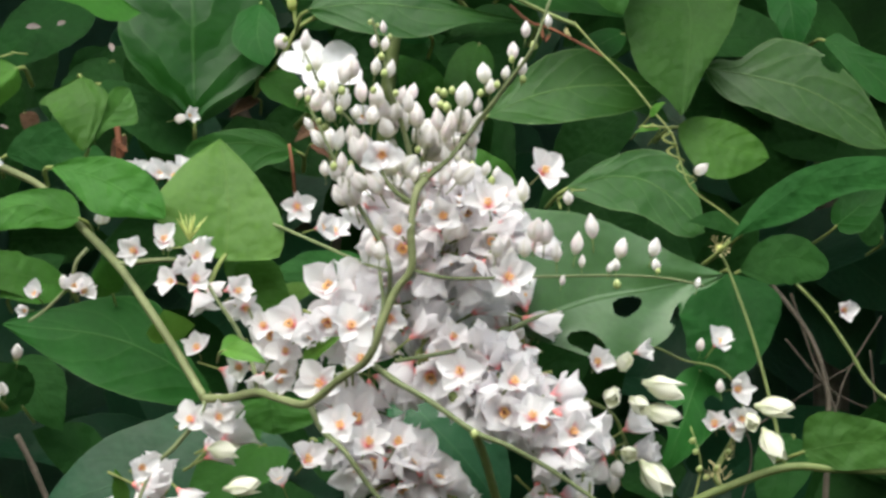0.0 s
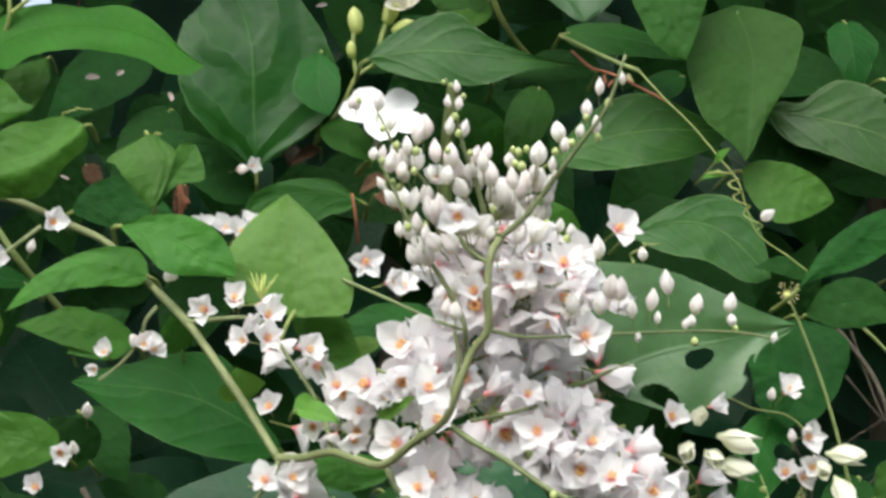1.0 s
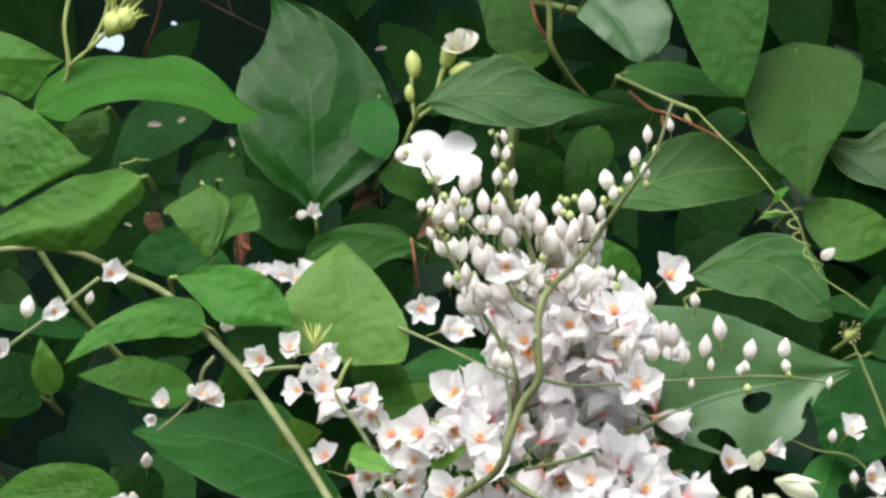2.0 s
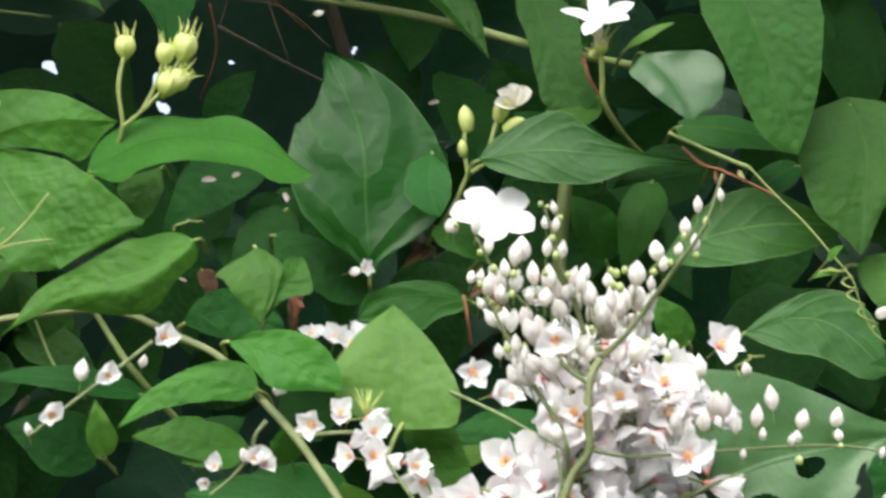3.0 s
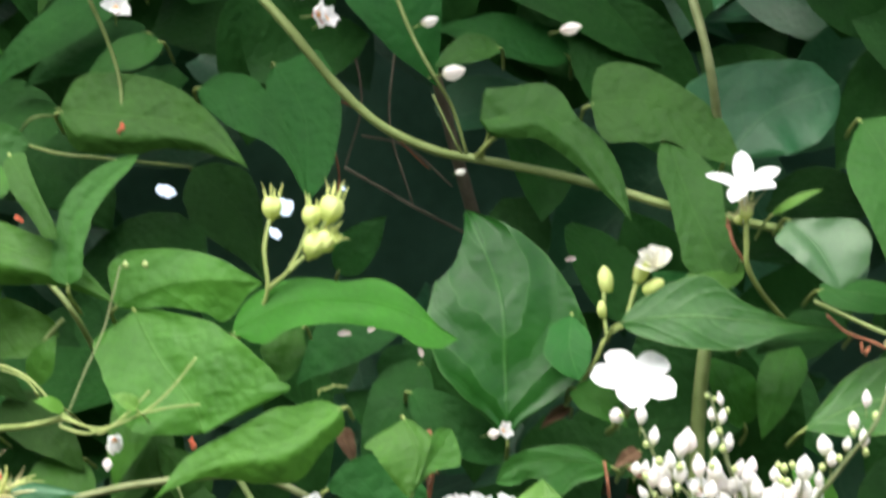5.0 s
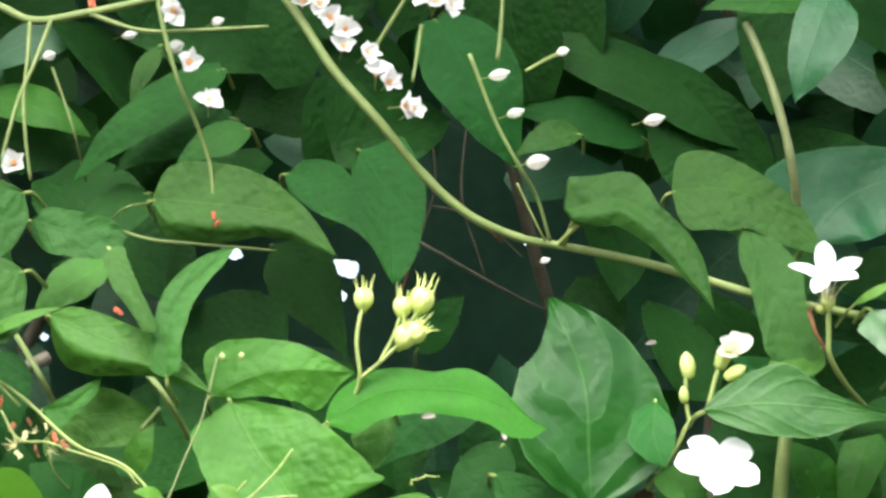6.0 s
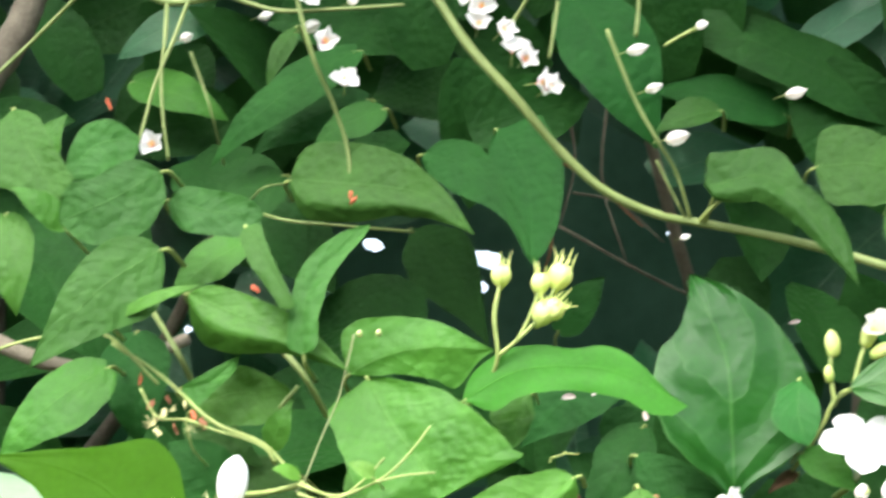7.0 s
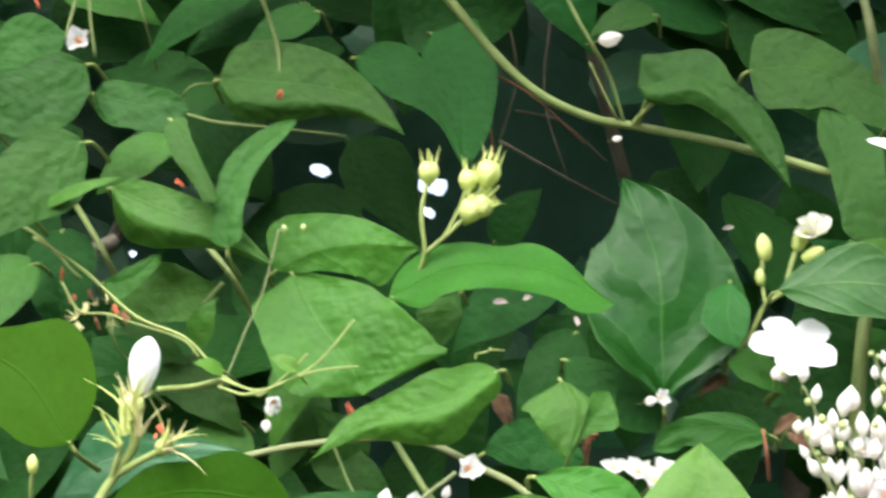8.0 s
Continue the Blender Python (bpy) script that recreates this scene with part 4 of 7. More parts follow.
stem(vine, ((0.0853, -0.1900, 0.0648), (0.0790, -0.1900, 0.0753), (0.0726, -0.1900, 0.0859), (0.0663, -0.1900, 0.0987), (0.0609, -0.1900, 0.1104), (0.0556, -0.1900, 0.1211)), 0.00103, 0.00052, mat=ARM, name="raceme_stalk")
stem(vine, ((0.0879, -0.1800, 0.0460), (0.0874, -0.1900, 0.0563), (0.0853, -0.1900, 0.0648)), 0.00105, 0.00083, mat=ARM, name="raceme_stalk")
stem(vine, ((0.0806, -0.1700, 0.0247), (0.0830, -0.1800, 0.0343), (0.0853, -0.1850, 0.0443), (0.0840, -0.1850, 0.0570)), 0.00106, 0.00062, mat=ARM, name="raceme_stalk")
stem(vine, ((0.0954, -0.1900, 0.0568), (0.1085, -0.1900, 0.0540), (0.1240, -0.1850, 0.0547), (0.1463, -0.1800, 0.0564), (0.1788, -0.1700, 0.0586), (0.1976, -0.1650, 0.0585), (0.2134, -0.1600, 0.0565)), 0.00074, 0.00043, mat=ARM, name="raceme_stalk")
stem(vine, ((0.0810, -0.1700, 0.0247), (0.0904, -0.1800, 0.0163), (0.1026, -0.1850, 0.0086), (0.1187, -0.1900, -0.0032), (0.1313, -0.1900, -0.0084), (0.1480, -0.1900, -0.0177), (0.1648, -0.1900, -0.0291)), 0.00127, 0.00083, mat=ARM, name="raceme_stalk")
stem(vine, ((0.0599, -0.1500, 0.0100), (0.0642, -0.1600, -0.0003), (0.0722, -0.1700, -0.0094), (0.0828, -0.1700, -0.0241), (0.0913, -0.1700, -0.0325)), 0.00131, 0.00085, mat=ARM, name="raceme_stalk")
stem(vine, ((0.0402, -0.1300, 0.0162), (0.0387, -0.1200, 0.0273), (0.0323, -0.1200, 0.0420), (0.0231, -0.1150, 0.0563), (0.0161, -0.1100, 0.0696)), 0.00111, 0.00069, mat=ARM, name="raceme_stalk")
stem(vine, ((-0.0177, -0.0900, 0.0726), (0.0045, -0.1000, 0.0733), (0.0161, -0.1100, 0.0696)), 0.00117, 0.00069, mat=ARM, name="raceme_stalk")
stem(vine, ((0.0203, -0.1200, 0.0145), (0.0171, -0.1250, 0.0065), (0.0084, -0.1250, -0.0046), (-0.0004, -0.1200, -0.0132), (-0.0067, -0.1200, -0.0287)), 0.00113, 0.00068, mat=ARM, name="raceme_stalk")
stem(vine, ((-0.0299, -0.0800, 0.0807), (-0.0345, -0.0800, 0.0747), (-0.0369, -0.0750, 0.0670), (-0.0452, -0.0700, 0.0580), (-0.0544, -0.0700, 0.0507)), 0.00095, 0.00060, mat=ARM, name="raceme_stalk")
stem(vine, ((0.0466, -0.0800, 0.0926), (0.0647, -0.1000, 0.0812), (0.0806, -0.1400, 0.0670), (0.0874, -0.1900, 0.0563)), 0.00071, 0.00062, mat=ARM, name="raceme_stalk")
stem(vine, ((0.1349, -0.1200, 0.0395), (0.1504, -0.1100, 0.0478), (0.1642, -0.1050, 0.0533)), 0.00113, 0.00069, mat=ARM, name="raceme_stalk")
stem(vine, ((0.1349, -0.1200, 0.0395), (0.1174, -0.1500, 0.0314), (0.0913, -0.1700, 0.0248)), 0.00090, 0.00085, mat=ARM, name="raceme_stalk")
stem(vine, ((0.1151, -0.1500, 0.0138), (0.1299, -0.1200, -0.0039), (0.1394, -0.1000, -0.0257)), 0.00174, 0.00185, mat=STEM, name="stem")
blade(vine, ((0.0274, -0.0800, 0.0778), (0.0287, -0.0751, 0.0973), (0.0273, -0.0707, 0.1150), (0.0246, -0.0666, 0.1316)), (0.0041, 0.0215, 0.0287, 0.0295, 0.0297, 0.0250, 0.0172, 0.0077), (0.0222, 0.0231, 0.0241, 0.0214, 0.0163, 0.0116, 0.0062, 0.0026), "pale", lift=(0.25, 0.1), arch=0.12, lobe=0.05, stalk=(0.0197, -0.0900, 0.0608), label="large pale green heart-shaped leaf")
blade(vine, ((0.0283, -0.0550, 0.0854), (0.0389, -0.0594, 0.0676), (0.0566, -0.0641, 0.0491)), (0.0002, 0.0036, 0.0086, 0.0134, 0.0152, 0.0126, 0.0085, 0.0048), (0.0015, 0.0034, 0.0058, 0.0064, 0.0078, 0.0064, 0.0050, 0.0025), "vine", lift=(0.3, -0.2))
leaf(vine, (0.0958, -0.0200, 0.0764), (0.0470, -0.0300, 0.0800), (0.0131, 0.0139), form="ovate", mat="deep", wave=0.8)
leaf(vine, (0.0500, -0.0400, 0.0667), (0.0666, -0.0500, 0.0698), (0.0049, 0.0064), form="ovate", mat="pale")
blade(vine, ((-0.0351, -0.0700, 0.1569), (-0.0295, -0.0740, 0.1408), (-0.0331, -0.0787, 0.1220)), (0.0000, 0.0030, 0.0051, 0.0077, 0.0050, 0.0035, 0.0027, 0.0017), (0.0001, 0.0179, 0.0174, 0.0168, 0.0167, 0.0151, 0.0094, 0.0041), "vine", lift=(-0.2, 0.3), wave=1.0)
blade(vine, ((-0.0310, -0.0750, 0.1240), (-0.0234, -0.0717, 0.1374), (-0.0147, -0.0678, 0.1528)), (0.0000, 0.0006, 0.0017, 0.0031, 0.0042, 0.0051, 0.0056, 0.0042), (0.0001, 0.0007, 0.0010, 0.0018, 0.0050, 0.0110, 0.0080, 0.0037), "vine", lift=(0.5, -0.1))
blade(vine, ((-0.0709, -0.0200, 0.1319), (-0.0493, -0.0187, 0.1370), (-0.0254, -0.0208, 0.1286)), (0.0012, 0.0045, 0.0079, 0.0099, 0.0105, 0.0050, 0.0060, 0.0041), (0.0006, 0.0033, 0.0082, 0.0112, 0.0117, 0.0107, 0.0074, 0.0042), "deep")
blade(vine, ((-0.0452, -0.0900, 0.1133), (-0.0224, -0.0916, 0.1071), (0.0025, -0.0956, 0.0908)), (0.0003, 0.0027, 0.0058, 0.0080, 0.0109, 0.0119, 0.0097, 0.0055), (0.0009, 0.0029, 0.0066, 0.0104, 0.0133, 0.0122, 0.0064, 0.0027), "vine", lift=(-0.1, 0.3), wave=0.9)
blade(vine, ((-0.0337, -0.0700, 0.0951), (-0.0575, -0.0685, 0.1010), (-0.0764, -0.0706, 0.0928), (-0.0933, -0.0740, 0.0792)), (0.0036, 0.0066, 0.0086, 0.0100, 0.0089, 0.0057, 0.0031, 0.0011), (0.0033, 0.0083, 0.0086, 0.0056, 0.0046, 0.0045, 0.0032, 0.0013), "vine", lift=(0.1, -0.4))
blade(vine, ((0.0464, -0.0900, 0.0186), (0.0474, -0.0921, 0.0103), (0.0485, -0.0941, 0.0021)), (0.0041, 0.0075, 0.0132, 0.0147, 0.0154, 0.0162, 0.0162, 0.0111), (0.0183, 0.0180, 0.0175, 0.0168, 0.0139, 0.0112, 0.0067, 0.0029), "vine", stalk=(0.0430, -0.1300, 0.0165))
leaf(vine, (0.0447, 0.0000, 0.0034), (0.0108, -0.0100, -0.0249), (0.0155, 0.0168), form="heart", mat="vine")
leaf(vine, (-0.0127, -0.0800, -0.0250), (-0.0160, -0.0900, -0.0121), (0.0038, 0.0033), form="ovate", mat="vine")
blade(vine, ((0.1459, -0.1000, 0.0454), (0.1789, -0.0967, 0.0587), (0.2083, -0.0952, 0.0646), (0.2389, -0.0936, 0.0710)), (0.0055, 0.0292, 0.0439, 0.0383, 0.0297, 0.0208, 0.0101, 0.0040), (0.0000, 0.0075, 0.0175, 0.0269, 0.0256, 0.0206, 0.0056, 0.0033), "sheen", holes=((-0.20, 0.50, 0.149, 0.074), (-0.70, 0.27, 0.216, 0.073), (-0.84, 0.73, 0.157, 0.035),), lift=(0.08, 0.15), arch=0.05, stalk=(0.1349, -0.1200, 0.0395), label="broad leaf with insect holes")
leaf(vine, (0.0052, -0.0900, 0.0406), (0.0030, -0.1000, 0.0519), (0.0091, 0.0103), form="ovate", mat="pale", stalk=(0.0103, -0.0900, 0.0322))
leaf(vine, (0.0346, -0.1200, 0.0386), (0.0256, -0.1300, 0.0318), (0.0032, 0.0045), form="ovate", mat="pale")
leaf(vine, (0.0277, -0.1400, 0.0318), (0.0428, -0.1500, 0.0265), (0.0048, 0.0040), form="ovate", mat="pale", lift=(0.4, 0.4))
leaf(vine, (0.0576, -0.1600, 0.0255), (0.0699, -0.1700, 0.0342), (0.0039, 0.0030), form="ovate", mat="pale", lift=(0.4, 0.4))
blade(vine, ((-0.0705, -0.0600, 0.0211), (-0.0920, -0.0582, 0.0282), (-0.1236, -0.0589, 0.0256)), (0.0005, 0.0044, 0.0094, 0.0132, 0.0156, 0.0164, 0.0149, 0.0103), (0.0011, 0.0071, 0.0095, 0.0111, 0.0110, 0.0105, 0.0079, 0.0035), "vine")
leaf(vine, (-0.0445, 0.0000, 0.0756), (-0.0951, -0.0100, 0.0840), (0.0103, 0.0103), form="ovate", mat="vine")
leaf(vine, (-0.0918, 0.0000, 0.1022), (-0.1634, -0.0100, 0.1126), (0.0057, 0.0078), form="ovate", mat="gloss")
leaf(vine, (-0.1043, -0.0300, 0.0721), (-0.1075, -0.0400, 0.0950), (0.0065, 0.0065), form="ovate", mat="pale", lift=(0.6, 0.6), wave=1.5)
leaf(vine, (-0.0204, -0.0500, 0.0658), (-0.0250, -0.0600, 0.0790), (0.0098, 0.0073), form="ovate", mat="vine")
leaf(vine, (-0.0584, 0.0000, 0.0774), (-0.0877, -0.0100, 0.0833), (0.0103, 0.0129), form="ovate", mat="vine")
leaf(vine, (-0.0711, 0.0300, 0.0762), (-0.0474, 0.0200, 0.0937), (0.0107, 0.0107), form="ovate", mat="deep")
leaf(vine, (-0.0662, 0.0500, 0.0250), (-0.0842, 0.0400, 0.0453), (0.0136, 0.0136), form="ovate", mat="deep")
leaf(vine, (-0.0476, 0.0000, 0.0787), (-0.0725, -0.0100, 0.0706), (0.0104, 0.0104), form="ovate", mat="vine")
leaf(vine, (-0.1178, 0.0400, 0.0778), (-0.1594, 0.0300, 0.0936), (0.0162, 0.0162), form="ovate", mat="deep")
blade(vine, ((-0.1620, -0.0150, 0.2149), (-0.1485, -0.0207, 0.1918), (-0.1330, -0.0258, 0.1715), (-0.1261, -0.0298, 0.1555)), (0.0017, 0.0099, 0.0203, 0.0280, 0.0314, 0.0361, 0.0403, 0.0394), (0.0223, 0.0230, 0.0241, 0.0260, 0.0292, 0.0260, 0.0211, 0.0096), "vine", lift=(0.2, 0.3), wave=0.8)
blade(vine, ((-0.0626, -0.0600, 0.1628), (-0.0787, -0.0632, 0.1501), (-0.0967, -0.0647, 0.1439), (-0.1207, -0.0667, 0.1361), (-0.1478, -0.0716, 0.1163)), (0.0058, 0.0083, 0.0096, 0.0170, 0.0154, 0.0092, 0.0026, 0.0000), (0.0049, 0.0093, 0.0131, 0.0155, 0.0132, 0.0089, 0.0061, 0.0005), "vine", lift=(0.5, -0.1), wave=0.7, fold=(0, 0.3, -1.0))
blade(vine, ((-0.2490, -0.0200, 0.2547), (-0.2226, -0.0229, 0.2432), (-0.1948, -0.0257, 0.2318), (-0.1672, -0.0301, 0.2144)), (0.0017, 0.0068, 0.0097, 0.0105, 0.0102, 0.0085, 0.0046, 0.0018), (0.0024, 0.0116, 0.0192, 0.0188, 0.0136, 0.0088, 0.0043, 0.0016), "vine", lift=(-0.1, 0.3), wave=1.0, fold=(1, 0.45, -1.1))
blade(vine, ((-0.1885, -0.0400, 0.2210), (-0.1896, -0.0351, 0.2408), (-0.1848, -0.0300, 0.2610), (-0.1612, -0.0235, 0.2873)), (0.0032, 0.0072, 0.0067, 0.0067, 0.0067, 0.0083, 0.0079, 0.0047), (0.0052, 0.0072, 0.0082, 0.0079, 0.0091, 0.0077, 0.0044, 0.0025), "vine_shade", lift=(0.15, 0.5), wave=1.2)
blade(vine, ((-0.2191, -0.0350, 0.2835), (-0.2064, -0.0399, 0.2636), (-0.1932, -0.0455, 0.2413)), (0.0038, 0.0062, 0.0053, 0.0043, 0.0035, 0.0029, 0.0023, 0.0018), (0.0043, 0.0055, 0.0064, 0.0074, 0.0068, 0.0060, 0.0051, 0.0046), "vine_shade", wave=1.2)
blade(vine, ((-0.1735, 0.0000, 0.2194), (-0.1538, 0.0025, 0.2294), (-0.1324, 0.0035, 0.2333), (-0.1043, 0.0032, 0.2321)), (0.0131, 0.0197, 0.0222, 0.0194, 0.0162, 0.0127, 0.0074, 0.0029), (0.0010, 0.0039, 0.0075, 0.0099, 0.0128, 0.0154, 0.0184, 0.0050), "vine", lift=(-0.15, -0.45), wave=0.7)
blade(vine, ((-0.2620, -0.0300, 0.3126), (-0.2848, -0.0340, 0.2967), (-0.3088, -0.0367, 0.2857)), (0.0004, 0.0113, 0.0169, 0.0215, 0.0215, 0.0190, 0.0151, 0.0086), (0.0000, 0.0083, 0.0136, 0.0149, 0.0138, 0.0143, 0.0150, 0.0090), "vine_shade", lift=(-0.1, 0.1))
blade(vine, ((-0.3185, 0.0000, 0.3168), (-0.3048, 0.0047, 0.3358), (-0.2835, 0.0059, 0.3405)), (0.0011, 0.0030, 0.0061, 0.0087, 0.0121, 0.0117, 0.0077, 0.0032), (0.0014, 0.0059, 0.0135, 0.0165, 0.0165, 0.0162, 0.0150, 0.0106), "vine_shade")
blade(vine, ((-0.3477, 0.0000, 0.3544), (-0.3343, -0.0062, 0.3296), (-0.3162, -0.0127, 0.3032)), (0.0005, 0.0052, 0.0101, 0.0112, 0.0120, 0.0116, 0.0108, 0.0102), (0.0026, 0.0099, 0.0145, 0.0204, 0.0249, 0.0190, 0.0107, 0.0046), "vine_shade", lift=(0.1, 0.2))
leaf(vine, (-0.3123, -0.0150, 0.2880), (-0.3369, -0.0250, 0.3072), (0.0057, 0.0088), form="ovate", mat="vine")
leaf(vine, (-0.2778, -0.0450, 0.2374), (-0.2372, -0.0550, 0.2524), (0.0025, 0.0045), form="lance", mat="vine")
blade(vine, ((-0.2579, -0.0400, 0.2714), (-0.2852, -0.0456, 0.2488), (-0.3136, -0.0552, 0.2106)), (0.0045, 0.0113, 0.0220, 0.0248, 0.0213, 0.0157, 0.0083, 0.0032), (0.0065, 0.0114, 0.0162, 0.0172, 0.0153, 0.0112, 0.0057, 0.0023), "vine_shade", lift=(-0.1, 0.1))
blade(vine, ((-0.2611, -0.0200, 0.3011), (-0.2394, -0.0216, 0.2947), (-0.2133, -0.0223, 0.2917)), (0.0000, 0.0063, 0.0094, 0.0101, 0.0105, 0.0101, 0.0087, 0.0050), (0.0000, 0.0058, 0.0100, 0.0122, 0.0117, 0.0117, 0.0108, 0.0061), "vine_shade", lift=(-0.1, 0.15), wave=1.2)
leaf(vine, (-0.2314, 0.0200, 0.2896), (-0.2649, 0.0100, 0.2613), (0.0107, 0.0134), form="ovate", mat="vine")
leaf(vine, (-0.3473, 0.0000, 0.2993), (-0.3362, -0.0100, 0.2475), (0.0132, 0.0105), form="ovate", mat="vine")
blade(vine, ((-0.2499, -0.0200, 0.2090), (-0.2351, -0.0191, 0.2126), (-0.2232, -0.0158, 0.2258)), (0.0007, 0.0014, 0.0029, 0.0042, 0.0048, 0.0041, 0.0023, 0.0008), (0.0005, 0.0045, 0.0109, 0.0079, 0.0049, 0.0044, 0.0039, 0.0019), "vine", lift=(0.4, 0.1))
blade(vine, ((-0.2483, 0.0000, 0.2024), (-0.2261, 0.0021, 0.2106), (-0.1991, 0.0010, 0.2063)), (0.0000, 0.0069, 0.0097, 0.0103, 0.0130, 0.0108, 0.0080, 0.0055), (0.0000, 0.0082, 0.0118, 0.0145, 0.0152, 0.0146, 0.0125, 0.0062), "vine", wave=1.2)
leaf(vine, (-0.2073, -0.0100, 0.1817), (-0.1978, -0.0200, 0.2015), (0.0078, 0.0068), form="ovate", mat="vine")
leaf(vine, (-0.2300, 0.0000, 0.1628), (-0.2562, -0.0100, 0.1854), (0.0158, 0.0158), form="ovate", mat="deep")
leaf(vine, (-0.1665, -0.0200, 0.1054), (-0.2034, -0.0300, 0.1088), (0.0076, 0.0127), form="ovate", mat="vine")
leaf(vine, (-0.1600, 0.0200, 0.1852), (-0.1727, 0.0100, 0.1375), (0.0106, 0.0119), form="ovate", mat="vine")
leaf(vine, (-0.1896, -0.0300, 0.1667), (-0.2007, -0.0400, 0.1687), (0.0040, 0.0040), form="ovate", mat="pale")
leaf(vine, (-0.3557, 0.0500, 0.3282), (-0.3343, 0.0400, 0.3650), (0.0111, 0.0125), form="ovate", mat="vine")
stem(vine, ((-0.3413, -0.0200, 0.2268), (-0.3224, -0.0200, 0.2323), (-0.2895, -0.0200, 0.2351), (-0.2607, -0.0200, 0.2107)), 0.00077, 0.00077, mat=TWIG_GREEN, name="twig")
stem(vine, ((-0.2845, -0.0200, 0.2305), (-0.2592, -0.0200, 0.2144), (-0.2314, -0.0300, 0.1912), (-0.2072, -0.0300, 0.1809), (-0.1881, -0.0300, 0.1628), (-0.1697, -0.0300, 0.1579), (-0.1485, -0.0200, 0.1728), (-0.1336, -0.0200, 0.1940)), 0.00091, 0.00061, mat=TWIG_GREEN, name="twig")
stem(vine, ((-0.2168, -0.0400, 0.1557), (-0.2035, -0.0300, 0.1588), (-0.1881, -0.0300, 0.1628)), 0.00149, 0.00125, mat=TWIG_GREEN, name="twig")
stem(vine, ((-0.1907, 0.0500, 0.2074), (-0.2022, 0.0300, 0.2272), (-0.2272, 0.0500, 0.2533)), 0.00163, 0.00136, mat=STEM, name="twig")
stem(vine, ((-0.2891, 0.0500, 0.2706), (-0.2620, 0.0200, 0.2345), (-0.2536, 0.0500, 0.2125)), 0.00163, 0.00136, mat=STEM, name="twig")
stem(vine, ((-0.1241, 0.0300, 0.1553), (-0.1050, 0.0000, 0.1265), (-0.0918, 0.0000, 0.1080), (-0.0604, 0.0300, 0.0734)), 0.00161, 0.00161, mat=STEM, name="twig")
stem(vine, ((-0.1515, 0.0400, 0.1518), (-0.1310, 0.0000, 0.1138), (-0.1207, 0.0200, 0.1027)), 0.00068, 0.00066, mat=STEM, name="twig")
stem(vine, ((-0.0800, -0.0600, 0.1182), (-0.0970, -0.0600, 0.1050), (-0.1115, -0.0600, 0.0942), (-0.1332, -0.0600, 0.0775)), 0.00097, 0.00073, mat=ARM, name="raceme_stalk")
flower(vine, (0.0813, -0.2250, 0.0929), (-0.1, -1, 0.1), 0.0095)
flower(vine, (0.0896, -0.2050, 0.0683), (-0.2, -1, 0), 0.0097)
flower(vine, (0.1226, -0.2050, 0.0783), (-0.1, -1, 0.2), 0.0097)
flower(vine, (0.1439, -0.1950, 0.0931), (0.55, -1, 0.3), 0.0099)
flower(vine, (0.0575, -0.0750, 0.1003), (0.2, -1, 0), 0.0088)
flower(vine, (0.0732, -0.0750, 0.0890), (-0.1, -1, 0.3), 0.0088)
flower(vine, (0.0718, -0.2050, 0.0333), (0, -1, 0.2), 0.0097)
flower(vine, (0.0887, -0.1750, 0.0409), (0, -1, 0), 0.0101)
flower(vine, (0.1300, -0.2000, 0.0528), (0.1, -1, 0.2), 0.0098)
flower(vine, (0.0150, -0.1250, 0.0703), (0.1, -1, 0.2), 0.0083)
flower(vine, (0.0152, -0.1300, 0.0605), (0, -1, 0.3), 0.0082)
flower(vine, (0.0425, -0.1350, 0.0414), (-0.2, -1, 0.3), 0.0082)
flower(vine, (0.0508, -0.1400, 0.0309), (0.1, -1, 0.2), 0.0081)
flower(vine, (0.0694, -0.1900, -0.0020), (0, -1, 0.2), 0.0099)
flower(vine, (0.0913, -0.1700, -0.0072), (0.3, -1, 0.3), 0.0102)
flower(vine, (0.1381, -0.2050, 0.0005), (-0.1, -1, 0.2), 0.0097)
flower(vine, (0.1524, -0.2050, -0.0042), (0.2, -1, 0.1), 0.0097)
flower(vine, (-0.0045, -0.1300, -0.0137), (0.1, -1, 0.2), 0.0082)
flower(vine, (0.0149, -0.1300, 0.0050), (-0.1, -1, 0), 0.0082)
flower(vine, (0.0248, -0.1300, 0.0062), (0.2, -1, 0.1), 0.0082)
flower(vine, (0.0333, -0.1350, 0.0257), (0, -1, -0.1), 0.0082)
flower(vine, (0.1064, -0.2000, 0.0751), (0.1, -1, 0.2), 0.0098)
flower(vine, (0.0781, -0.1750, 0.0241), (-0.3, -1, 0), 0.0101)
flower(vine, (0.0652, -0.0900, 0.0888), (0.5, -0.6, 0.2), 0.0087)
flower(vine, (0.0638, -0.1650, 0.0165), (-0.2, -1, 0.1), 0.0102)
flower(vine, (-0.0093, -0.1000, 0.0766), (-0.3, -1, 0.1), 0.0086)
flower(vine, (0.0023, -0.1100, 0.0787), (0.2, -0.8, 0.4), 0.0085)
flower(vine, (0.0309, -0.1250, 0.0561), (0.3, -0.8, 0.1), 0.0083)
flower(vine, (0.0344, -0.1200, 0.0511), (0.3, -0.8, -0.2), 0.0083)
flower(vine, (0.0073, -0.1200, 0.0611), (-0.5, -0.8, 0.1), 0.0083)
flower(vine, (0.0474, -0.1450, 0.0204), (0.2, -0.9, -0.2), 0.0081)
flower(vine, (0.0580, -0.1500, 0.0376), (0.4, -0.6, 0.4), 0.0080)
flower(vine, (0.1136, -0.1900, 0.0186), (0, -1, 0.2), 0.0099)
flower(vine, (0.1311, -0.2000, 0.0136), (0.1, -0.9, 0.3), 0.0098)
